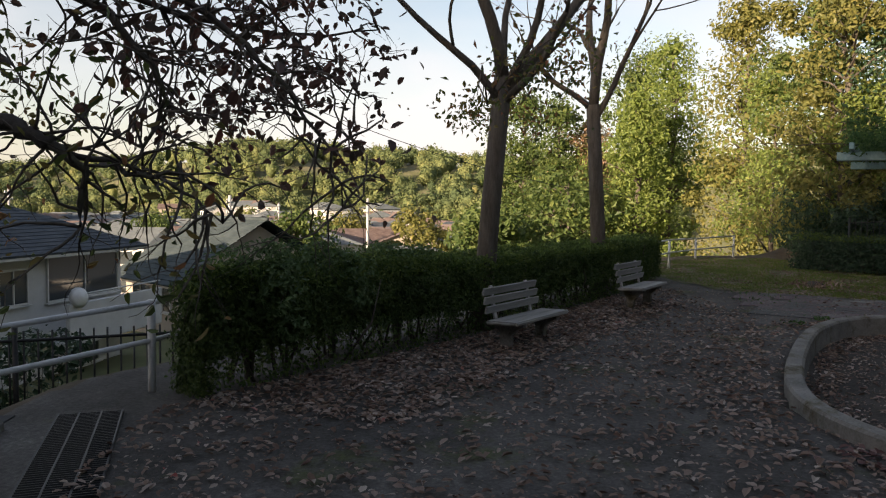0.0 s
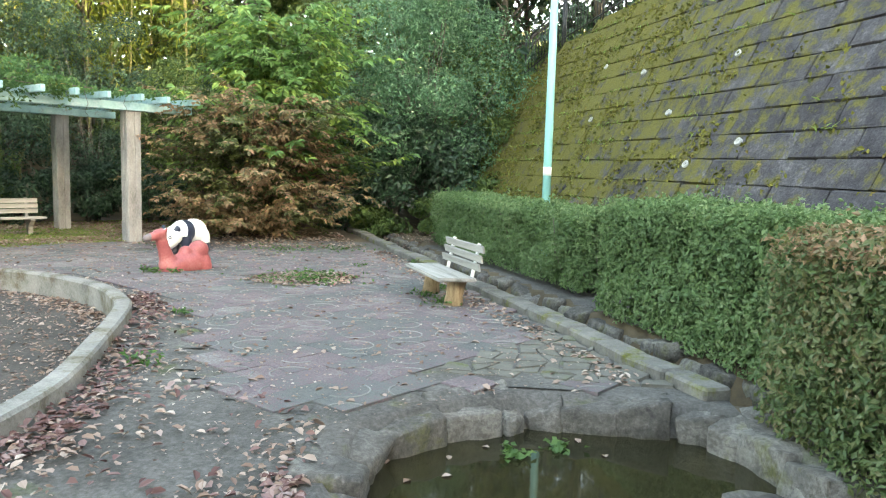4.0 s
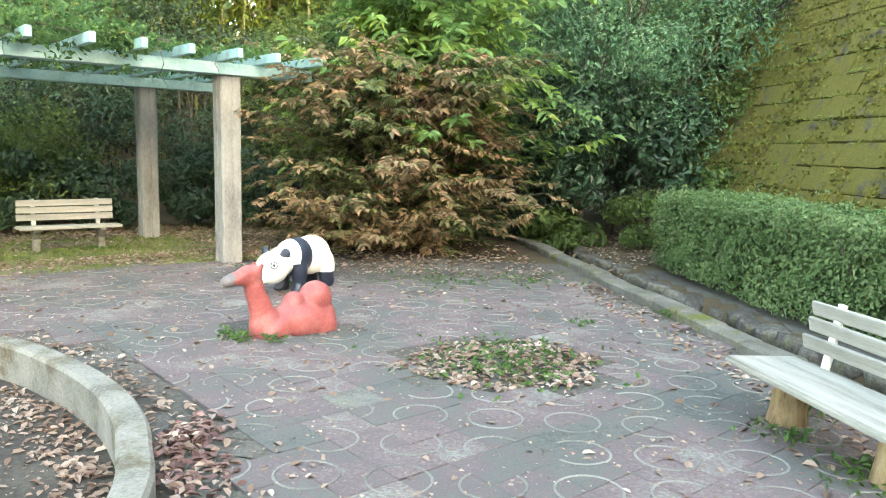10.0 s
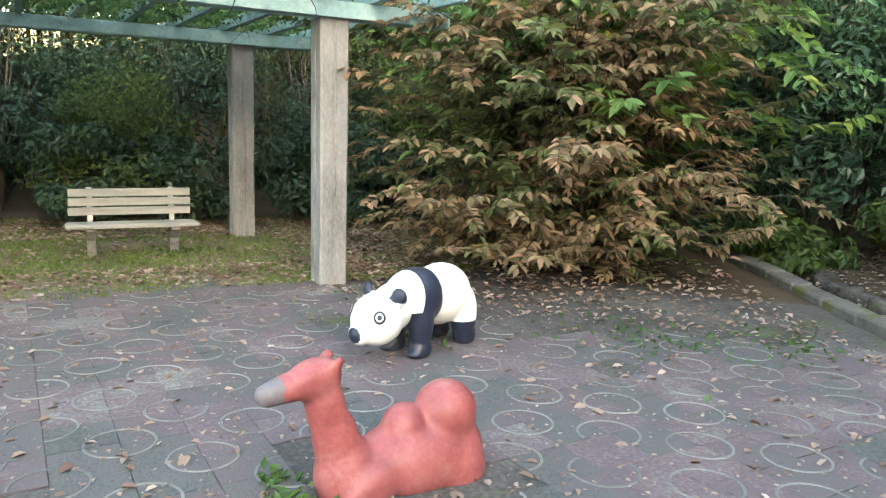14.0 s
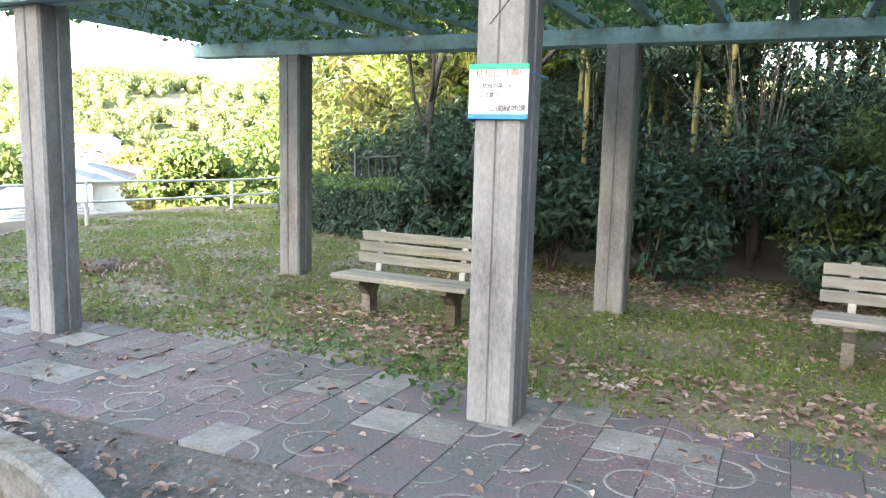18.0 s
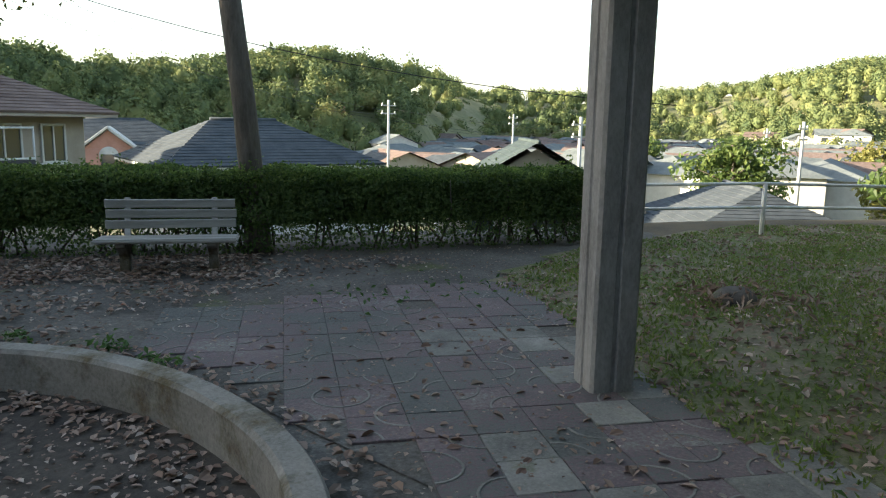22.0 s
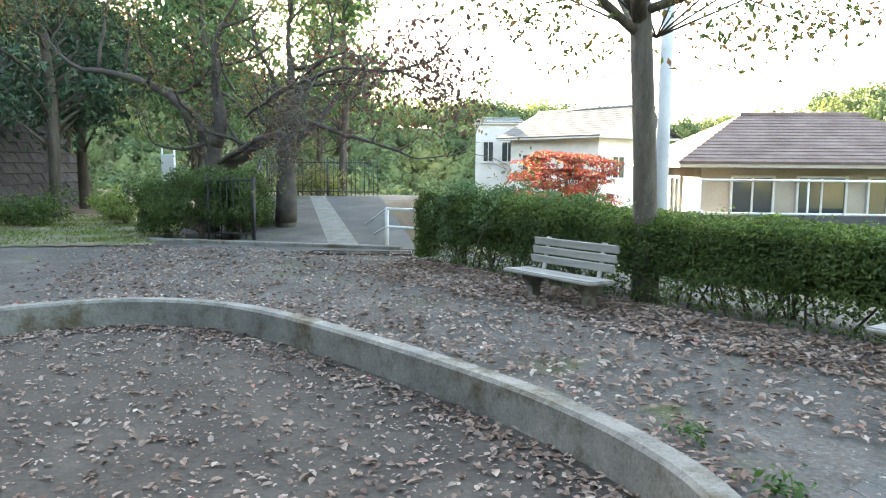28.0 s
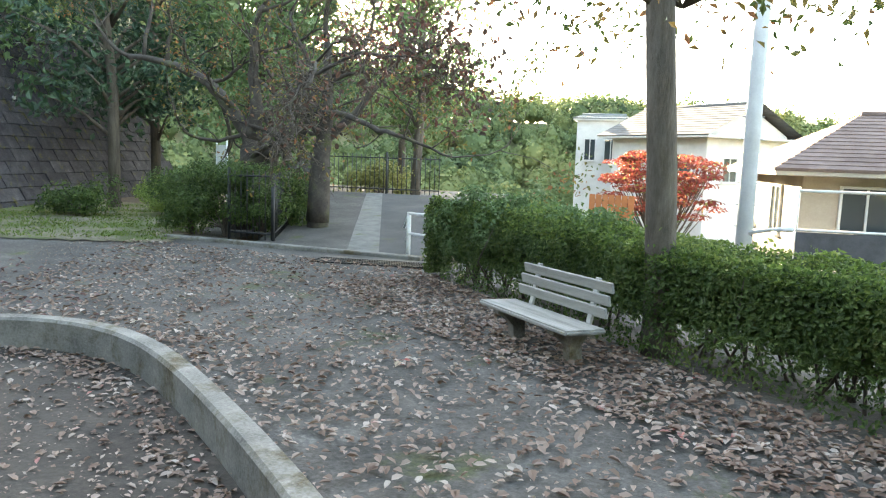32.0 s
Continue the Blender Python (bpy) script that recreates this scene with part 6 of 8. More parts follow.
# tall trees west of the lawn, on the bank, and above the gate
def crown_tree(name, base, tall, radius, leaves, size, mat, label, low=0.25, conical=0.0, lumps=40, r=0.16, group=""):
    o = np.array(base, float)
    t = thing(name, pose(*base), label, "tree", group)
    runs, cs = [], []
    runs.append(([(0, 0, -0.4), (rng.normal(0, 0.1), rng.normal(0, 0.1), tall * 0.35), (rng.normal(0, 0.2), rng.normal(0, 0.2), tall * 0.7), (0, 0, tall * 0.95)], [r, r * 0.8, r * 0.5, 0.03]))
    for k in range(lumps):
        f = rng.uniform(low, 0.97)
        span = radius * ((1 - f) * 1.25 if conical and rng.uniform() < conical else math.sqrt(max(0.08, 1 - (2 * (f - low) / (1 - low) - 0.85) ** 2 * 0.8)))
        a, q = rng.uniform(0, 6.283), span * math.sqrt(rng.uniform(0.05, 1))
        c = (q * math.cos(a), q * math.sin(a), f * tall)
        cs.append(c)
        runs.append(([(0, 0, max(0.5, f * tall - q * 0.6)), (c[0] * 0.5, c[1] * 0.5, f * tall - q * 0.2), c], [r * 0.35, r * 0.2, 0.012]))
    part("trunk", tubes("trunk", runs, BARK, 6), None, t)
    which = rng.integers(0, lumps, leaves)
    d = rng.normal(0, 1, (leaves, 3))
    d /= np.linalg.norm(d, axis=1)[:, None]
    pos = np.array(cs)[which] + d * (radius * (0.2 + 0.14 * (which % 4)) * rng.uniform(0.3, 1.1, leaves) ** 0.5)[:, None] * (1, 1, 0.7)
    d[:, 2] += 0.4
    part("crown", leaf_mesh("crown", pos, d, size, mat, 0.55, 0.6, 0.4), None, t)
    return t


for x, y, h, r, m in [(-25, 12, 9, 2.2, L_GREEN), (-24.5, 15.5, 10, 2.4, L_LIME), (-22, 13, 7.5, 1.9, L_GREEN), (-21, 17.5, 11, 2.8, L_YELLOW),
                      (-19.5, 15.0, 8.5, 2.2, L_GREEN), (-18.0, 18.5, 12, 3.0, L_YELLOW), (-27, 18, 12, 2.8, L_GREEN), (-31, 13, 12, 2.6, L_LIME), (-15.5, 20.5, 11, 2.8, L_GREEN), (-20.5, 10.8, 5.2, 1.5, L_LIME), (-21.2, 10.2, 12, 2.5, L_YELLOW)]:
    crown_tree("woodland_tree", (x, y, float(height(x, y))), h, r, int(4000 * r), 0.18, m, "sunlit autumn woodland tree beyond the lawn", 0.12, 0.5, 44, 0.15, "trees beyond the lawn")
for x, y, top, r, m in [(-63.5, 7.0, 12.5, 3.4, L_GREEN), (-57.5, 8.8, 10.2, 3.0, L_GREEN), (-59, 11.6, 8.6, 3.0, L_BROWN), (-55.5, 17.1, 14.5, 4.0, L_LIME), (-65, 17.4, 15.3, 4.5, L_GREEN), (-50, 13.0, 10.0, 3.0, L_LIME), (-48, 19.5, 16, 4.0, L_YELLOW)]:
    z = float(height(x, y))
    crown_tree("tall_woodland_tree", (x, y, z), top - z, r, int(3400 * r), 0.3, m, "tall sunlit woodland tree on the valley's edge", 0.1, 0.6, 70, 0.25, "tall trees on the valley's edge")
for x, y, h, r, m in [(-12.5, 21, 12, 3.0, L_GREEN), (-8, 23, 13, 3.2, L_GREEN), (-4, 22, 12, 3.0, L_GREEN), (-0.5, 24, 13, 3.0, L_GREEN), (-6, 27, 15, 3.6, L_GREEN), (-1, 29, 16, 3.8, L_GREEN), (4, 27, 15, 3.6, L_GREEN), (-11, 27, 15, 3.6, L_GREEN), (3.5, 21, 10, 2.6, L_GREEN), (5.5, 17, 9, 2.4, L_GREEN), (9, 12, 8, 2.6, L_DARK), (11, 6, 8, 2.6, L_DARK), (-3, 26, 12, 3.4, L_GREEN), (1.5, 25, 13, 3.4, L_DARK), (-8.5, 29, 14, 3.6, L_GREEN), (-14, 25, 13, 3.4, L_GREEN), (6.5, 23, 11, 3.2, L_DARK), (-17, 24, 13, 3.2, L_GREEN), (-10.5, 24.5, 15, 3.4, L_GREEN), (-5.5, 24.5, 15, 3.4, L_GREEN), (0.8, 21.5, 12, 2.8, L_DARK), (-13.5, 29, 17, 3.8, L_DARK), (-19, 21, 11, 2.8, L_GREEN)]:
    z = float(height(x, y)) if x < 2 else 6.5
    crown_tree("bank_tree", (x, y, z), h, r, int(2000 * r), 0.28, m, "green tree on the wooded bank behind the park", 0.1, 0.2, 40, 0.17, "trees on the bank")
# seen trees, plus added hidden ones that keep the low sun off the park
for k, (x, y, h, r) in enumerate([(5.0, -13.5, 9, 2.3), (7.6, -10.5, 9.5, 2.4), (6.6, -17, 11, 2.6), (10.2, -14.5, 11, 2.7), (3.0, -19.5, 10, 2.4), (9.5, -20, 12, 2.8), (13.5, -11, 11, 2.8), (14, -18, 13, 3.0), (6, -24, 12, 2.8), (12, -25, 13, 3)]):
    # alternate trees take a paler leaf, so the glare sits in their colour
    crown_tree("dark_tree", (x, y, 0), h, r, int(2200 * r), 0.21, L_DARK if k % 2 else L_HEDGE_R, "dark evergreen tree beyond the gate, against the low sun" if k % 2 else "tree beyond the gate, its leaves paler to stand for the low sun's glare", 0.27, 0.5, 44, 0.18, "dark trees beyond the gate")

# ---- houses in the valley ----
ROOFBROWN = surface("brown_roof_tile", [(0.1, (0.12, 0.085, 0.075)), (0.6, (0.2, 0.15, 0.135)), (1, (0.26, 0.2, 0.18))], 1.5, 20, 0.92, 0.2, spec=0.1, per_piece=0.3, world_space=True)
ROOFGREY = surface("blue_grey_roof_tile", [(0.1, (0.045, 0.055, 0.066)), (0.6, (0.08, 0.093, 0.107)), (1, (0.115, 0.13, 0.145))], 1.5, 20, 0.92, 0.2, spec=0.1, per_piece=0.25, world_space=True)
ROOFGREEN = surface("grey_green_roof_tile", [(0.1, (0.1, 0.12, 0.125)), (0.6, (0.17, 0.19, 0.195)), (1, (0.23, 0.25, 0.25))], 1.5, 20, 0.92, 0.2, spec=0.1, per_piece=0.25, world_space=True)
WALLCREAM = surface("cream_render", [(0.1, (0.31, 0.27, 0.22)), (0.6, (0.4, 0.35, 0.29)), (1, (0.47, 0.42, 0.35))], 1.2, 30, 0.9, 0.15, world_space=True)
WALLWHITE = surface("white_render", [(0.1, (0.46, 0.455, 0.44)), (0.6, (0.58, 0.575, 0.56)), (1, (0.66, 0.655, 0.64))], 1.2, 30, 0.9, 0.15, world_space=True)
WALLPINK = surface("pink_brick_render", [(0.1, (0.38, 0.2, 0.17)), (0.6, (0.5, 0.28, 0.24)), (1, (0.56, 0.34, 0.3))], 1.2, 30, 0.9, 0.15, world_space=True)
FRAMEWHITE = surface("pale_window_frame", [(0.2, (0.5, 0.5, 0.48)), (1, (0.62, 0.62, 0.6))], 4, 40, 0.5, 0.05)
ROOFTEAL = surface("teal_slate_roof", [(0.1, (0.035, 0.05, 0.056)), (0.6, (0.065, 0.085, 0.09)), (1, (0.1, 0.125, 0.13))], 1.5, 20, 0.92, 0.2, spec=0.1, per_piece=0.25, world_space=True)
ROOFPALE = surface("pale_grey_roof", [(0.1, (0.11, 0.107, 0.104)), (0.6, (0.165, 0.16, 0.155)), (1, (0.21, 0.205, 0.2))], 1.5, 20, 0.92, 0.2, spec=0.1, per_piece=0.25, world_space=True)
TERRA = surface("orange_fence_board", [(0.2, (0.35, 0.13, 0.05)), (1, (0.5, 0.2, 0.08))], 4, 40, 0.7, 0.1)
DARKCLOTH = surface("dark_netting", [(0.2, (0.05, 0.05, 0.055)), (1, (0.1, 0.1, 0.11))], 3, 40, 0.9, 0.3)


def roof_planes(w, d, rise, over, ridge):
    """The slopes of a hip (ridge < 1) or gable (ridge = 1) roof: lists of corners, eave first."""
    a, b = w / 2 + over, d / 2 + over
    k = a * ridge if ridge < 1 else a
    e = [Vector((-a, -b, 0)), Vector((a, -b, 0)), Vector((a, b, 0)), Vector((-a, b, 0))]
    r0, r1 = Vector((-k, 0, rise)), Vector((k, 0, rise))
    out = [[e[0], e[1], r1, r0], [e[2], e[3], r0, r1]]
    if ridge < 1:
        out += [[e[1], e[2], r1, r1], [e[3], e[0], r0, r0]]
    return out


def tiled_slope(corner, course=0.3):
    """Stepped courses of tile from the eave up, in one skin."""
    bm = bmesh.new()
    e0, e1, r1, r0 = corner
    n = max(4, int((r0 - e0).length / course))
    nor = (e1 - e0).cross(r0 - e0).normalized()
    low = [bm.verts.new(q - nor * 0.04) for q in (e0, e1)]
    for i in range(n):
        a, b = e0.lerp(r0, i / n), e1.lerp(r1, i / n)
        c, d = e1.lerp(r1, (i + 1) / n), e0.lerp(r0, (i + 1) / n)
        lip = [bm.verts.new(q + nor * 0.03) for q in (a, b)]
        end = [bm.verts.new(q + nor * 0.012) for q in (d, c)]
        bm.faces.new((low[0], low[1], lip[1], lip[0]))
        bm.faces.new((lip[0], lip[1], end[1], end[0]))
        low = end
    return bm


def window(parent, m, w, h, mat=None):
    """A framed sliding window, its sill below; x across, y outwards."""
    f = bmesh.new()
    for sx in (-1, 1):
        block(0.06, 0.1, h, 0.005, (sx * (w / 2 - 0.03), 0, 0), bm=f)
    for sz in (-1, 1):
        block(w - 0.12, 0.1, 0.06, 0.005, (0, 0, sz * (h / 2 - 0.03)), bm=f)
    block(0.05, 0.09, h - 0.12, 0.005, (0, 0, 0), bm=f)
    win = part("window", f, mat or FRAMEWHITE, parent, at=m)
    part("pane", block(w - 0.1, 0.02, h - 0.1, 0.0, (0, 0, 0)), GLASS, win)
    part("sill", block(w + 0.16, 0.16, 0.05, 0.005, (0, 0.04, -h / 2 - 0.025)), mat or FRAMEWHITE, win)
    return win


def house(name, c, turn, w, d, ground, eave, rise, ridge, wall, roof, label, over=0.55, windows=()):
    """windows: (side 0 front -y, 1 right, 2 back, 3 left; place along it; height; width; tall)."""
    hs = thing(name, pose(c[0], c[1], ground, 0, 0, turn), label, "house", "houses below the park")
    h = eave - ground
    bm = bmesh.new()
    block(w, d, h + 0.3, 0.02, (0, 0, h / 2 - 0.15), bm=bm)
    if ridge >= 1:
        for s in (-1, 1):
            v = [bm.verts.new((s * w / 2, y, z)) for y, z in ((-d / 2, h), (d / 2, h), (0, h + rise * (d / (d + 2 * over))))]
            bm.faces.new(v)
    part("wall", bm, wall, hs)
    for corner in roof_planes(w, d, rise, over, ridge):
        part("roof_slope", tiled_slope(corner), roof, hs, at=pose(0, 0, h - 0.08))
    k = (w / 2 + over) * min(ridge, 1)
    part("ridge_cap", tubes("ridge_cap", [([(-k, 0, 0), (k, 0, 0)], 0.09)], roof, 8), None, hs, at=pose(0, 0, h - 0.06 + rise))
    eaves = bmesh.new()
    block(w + 2 * over - 0.06, d + 2 * over - 0.06, 0.1, 0.01, (0, 0, h - 0.16), bm=eaves)
    part("eave_board", eaves, FRAMEWHITE if wall is WALLWHITE else WALLCREAM, hs)
    for side, at, z, ww, hh in windows:
        ang = (0, 90, 180, 270)[side]
        reach = (d / 2 if side % 2 == 0 else w / 2) + 0.02
        m = pose(0, 0, 0, 0, 0, ang) @ pose(at, -reach, z - ground, 0, 0, 180)
        window(hs, m, ww, hh)
    return hs


h1 = house("brown_roofed_house", (-12.3, -17.1), 192.5, 7.0, 5.6, -3.9, 1.75, 1.35, 0.4, WALLCREAM, ROOFBROWN, "cream house with a brown tiled hip roof below the hedge",
           0.7, [(0, 2.5, 0.8, 0.75, 1.1), (0, 1.1, 0.75, 1.0, 1.2), (0, -0.5, 0.65, 1.25, 1.4), (0, -2.2, 0.65, 1.1, 1.4), (1, 0.8, 0.7, 1.0, 1.2), (3, 0.5, 0.7, 1.1, 1.2)])
part("balcony_panel", block(5.0, 0.08, 0.75, 0.01, (-1.3, -4.0, 3.95)), DARKCLOTH, h1, "dark netting along the balcony")
part("balcony_floor", block(5.0, 1.2, 0.12, 0.01, (-1.3, -3.4, 3.5)), WALLCREAM, h1)
for z in (4.36, 5.15):
    part("balcony_rail", tubes("balcony_rail", [([(-3.8, -4.02, z), (1.2, -4.02, z)], 0.03)], RAILPAINT, 8), None, h1)
for x in (-3.8, -1.3, 1.2):
    part("balcony_post", tubes("balcony_post", [([(x, -4.0, 3.5), (x, -4.0, 5.2)], 0.025)], RAILPAINT, 6), None, h1)
h2 = house("grey_roofed_house", (-23.4, -17.7), -13.7, 6.7, 6.6, -4.6, 0.1, 1.5, 0.32, WALLWHITE, ROOFGREY, "white house with a blue-grey hip roof and a balcony", 0.7, [(2, 1.3, -0.85, 3.6, 1.45), (2, -1.9, -0.95, 1.2, 1.1), (2, 1.2, -3.2, 1.6, 1.3), (1, -1.2, -0.9, 1.6, 1.2), (0, 0, -1.2, 1.8, 1.2), (3, 0, -0.9, 1.5, 1.2)])
part("balcony_wall", block(5.0, 0.15, 1.3, 0.02, (-1.4, 4.5, 2.45)), WALLWHITE, h2, "solid white balcony wall")
part("balcony_floor", block(5.0, 1.3, 0.15, 0.02, (-1.4, 3.9, 1.85)), WALLWHITE, h2)
part("balcony_rail", tubes("balcony_rail", [([(-3.9, 4.5, 3.35), (1.1, 4.5, 3.35)], 0.025)], RAILPAINT, 8), None, h2)
part("satellite_dish", tubes("satellite_dish", [([(0.75, 4.62, 3.28), (0.79, 4.74, 3.3), (0.8, 4.8, 3.31)], [0.33, 0.22, 0.02])], WHITEPLASTIC, 14), None, h2, "round white satellite dish")
house("gabled_house", (-33.5, -11.5), 43.8, 4.8, 7.7, -6.0, -1.65, 2.6, 1.0, WALLCREAM, ROOFTEAL, "cream house with a dark grey-green gable roof", 0.6, [(1, 0.4, -2.4, 1.6, 1.2), (1, -2.2, -2.4, 1.2, 1.1), (0, -0.9, -2.4, 1.4, 1.2), (0, 1.1, -2.4, 1.4, 1.2)])
house("slate_roofed_house", (-35.5, -3.0), 40, 7.6, 6.4, -6.6, -2.1, 1.6, 0.45, WALLWHITE, ROOFGREY, "white house with a dark blue slate roof", 0.6, [(1, 0, -3.2, 1.5, 1.1)])
pink = house("pink_house", (-31.6, -47.0), 150, 9, 8, -6, -0.2, 1.7, 0.4, WALLPINK, ROOFGREY, "pink rendered house with a small white-edged gable", 0.5, [(0, 3.0, -1.2, 1.2, 1.3), (0, -3.2, -1.2, 1.2, 1.3), (1, 0, -1.4, 1.4, 1.5), (2, 0, -1.4, 1.4, 1.5)])
porch = bmesh.new()
block(3.0, 1.4, 5.6, 0.02, (0, -4.6, 2.7), bm=porch)
porch.faces.new([porch.verts.new(q) for q in ((-1.5, -5.3, 5.5), (1.5, -5.3, 5.5), (0, -5.3, 6.7))])
part("gabled_porch", porch, WALLPINK, pink)
for s in (-1, 1):
    part("gable_edge", block(2.3, 1.9, 0.16, 0.02, (s * 0.87, -4.75, 6.2), (0, s * 38, 0)), WALLWHITE, pink, "white-edged gable slope")
part("arched_window", tubes("arched_window", [([(0, -5.28, 5.0), (0, -5.36, 5.0)], [0.62, 0.62])], FRAMEWHITE, 20), None, pink)
part("pane", block(1.0, 0.06, 1.5, 0.01, (0, -5.35, 4.35)), GLASS, pink)
fence = thing("board_fence", pose(-4.42, -21.0, -3.8), "orange-stained board fence on a concrete garden wall", "fence")
part("wall_base", block(1.6, 0.2, 3.5, 0.01, (0.66, 0, 1.7)), CONCRETE, fence, "plain concrete garden wall")
for k in range(7):
    part("board", block(0.2, 0.03, 0.95, 0.006, (0.22 * k, 0, 3.92)), TERRA, fence)
for z in (3.7, 4.2):
    part("rail", block(1.52, 0.05, 0.09, 0.006, (0.66, -0.042, z)), TERRA, fence)
house("white_gabled_house", (-4.4, -37.0), 143, 6.7, 5.5, -3.8, 3.2, 1.6, 1.0, WALLWHITE, ROOFPALE, "white house with a pale grey gable roof", 0.6, [(0, 1.7, 1.6, 1.6, 1.3), (0, -1.6, 1.6, 1.4, 1.2), (1, 0.9, 1.5, 1.2, 1.2), (1, -1.2, 1.5, 1.0, 1.2)])
house("tall_white_house", (1.6, -41.5), 190, 2.8, 4.0, -3.8, 4.3, 0.3, 0.8, WALLWHITE, ROOFGREEN, "tall plain white house with a flat roof", 0.25, [(0, 0.6, 2.4, 0.8, 1.3), (0, -0.6, 2.4, 0.7, 1.3)])


def town():
    kinds = []
    for k, (w, d, wall, roof, ridge) in enumerate([(8, 6.5, WALLWHITE, ROOFGREY, 0.4), (9, 7, WALLCREAM, ROOFBROWN, 1.0), (7.5, 6.5, WALLWHITE, ROOFGREEN, 1.0), (12, 8, WALLWHITE, ROOFGREEN, 0.5)]):
        h = thing("town_house", pose(0, 0, -60), ("white house with a grey roof in the valley", "cream house with a brown gable roof in the valley", "white house with a pale gable roof in the valley", "broad pale building in the valley")[k], "house", "town in the valley")
        bm = bmesh.new()
        block(w, d, 5.4, 0.02, (0, 0, 2.4), bm=bm)
        if ridge >= 1:
            for s in (-1, 1):
                bm.faces.new([bm.verts.new(q) for q in ((s * w / 2, -d / 2, 5.1), (s * w / 2, d / 2, 5.1), (s * w / 2, 0, 6.5))])
        part("wall", bm, wall, h)
        rf = bmesh.new()
        for c in roof_planes(w, d, 1.6, 0.5, ridge):
            vs = [rf.verts.new(q + Vector((0, 0, 5.0))) for q in dict.fromkeys(tuple(v) for v in c) for q in [Vector(q)]]
            rf.faces.new(vs)
        part("roof", rf, roof, h)
        for side in (-1, 1):
            for x in (-w / 4, w / 4):
                for z in (1.3, 3.9):
                    part("window", block(1.5, 0.08, 1.1, 0.0, (x, side * (d / 2 + 0.01), z)), GLASS, h)
        kinds.append(h)
    n = 0
    while n < 400:
        a, r = radians(rng.uniform(-182, -134)), rng.uniform(72, 270)
        if rng.uniform() < 0.12:
            a, r = radians(rng.uniform(-132, -95)), rng.uniform(75, 110)
        x, y = CREST[0] + r * math.cos(a), CREST[1] + r * math.sin(a)
        z = float(height(x, y))
        if z > -4.5:
            n += 1
            continue
        m = pose(x, y, z, 0, 0, rng.choice([10, 25, 100, 115, 60]) + rng.normal(0, 6))
        if n < 4:
            kinds[n].matrix_basis = m
        else:
            copy_thing(kinds[int(rng.integers(0, 4))], m)
        n += 1


town()


def utility_pole(x, y, z0, top, r, label, arms=True, steps=False, group="utility poles"):
    u = thing("utility_pole", pose(x, y, z0), label, "utility pole", group)
    h = top - z0
    part("shaft", tubes("shaft", [([(0, 0, -0.3), (0, 0, h)], [r, r * 0.75])], GREYPOLE, 12), None, u)
    if arms:
        for k in (0.4, 1.0):
            part("cross_arm", block(1.5, 0.09, 0.09, 0.008, (0, 0, h - k)), GALV, u)
            for x2 in (-0.65, 0, 0.65):
                part("insulator", tubes("insulator", [([(x2, 0, h - k + 0.04), (x2, 0, h - k + 0.12), (x2, 0, h - k + 0.2)], [0.03, 0.05, 0.03])], WHITEPLASTIC, 6), None, u)
    if steps:
        for k in range(9):
            part("step_bolt", tubes("step_bolt", [([(-0.2, 0, 3.6 + 0.42 * k), (0.2, 0, 3.6 + 0.42 * k)], 0.012)], GALV, 5), None, u)
        part("street_lamp_arm", tubes("street_lamp_arm", [([(0, 0, 4.3), (-0.5, 0.5, 4.45), (-0.85, 0.85, 4.5)], [0.04, 0.035, 0.05])], RAILPAINT, 8), None, u)
    return u


utility_pole(-8.55, -11.3, -3.9, 8.6, 0.17, "grey concrete utility pole with step bolts behind the hedge", False, True)
for x, y, t in ((-46.7, -34.2, 1.6), (-52, -6, 0.4), (-60, 4, 0.0), (-75, -16, 0.0), (-95, 6, -0.5), (-70, -40, 1.0), (-40, -13, 0.4)):
    utility_pole(x, y, float(height(x, y)), t + 1.6, 0.12, "grey concrete utility pole in the valley")


def cables():
    c = thing("power_lines", pose(0, 0, 0), "thin black power lines sagging over the valley", "cable")
    spans = [((-8.55, -11.3, 6.2), (-46.7, -34.2, 2.4)), ((-8.55, -11.3, 5.7), (-38, -26, 2.0)), ((-46.7, -34.2, 2.6), (-52, -6, 1.4)), ((-38, -26, 2.2), (-40, -13, 1.4)), ((-52, -6, 1.6), (-60, 4, 1.2)), ((-40, -13, 1.5), (-52, -6, 1.2)), ((-60, 4, 1.2), (-95, 6, 0.6)),
             ((-8.55, -11.3, 6.0), (-18, 2.5, 1.9)), ((-30, -22, 2.2), (-52, -6, 1.0)), ((-8.55, -11.3, 6.6), (8, -30, 6.5))]
    for a, b in spans:
        a, b = np.array(a), np.array(b)
        pts = [a + (b - a) * t - np.array((0, 0, 3.2 * t * (1 - t))) for t in np.linspace(0, 1, 14)]
        part("cable", tubes("cable", [(pts, 0.007)], IRON, 4), None, c)


cables()


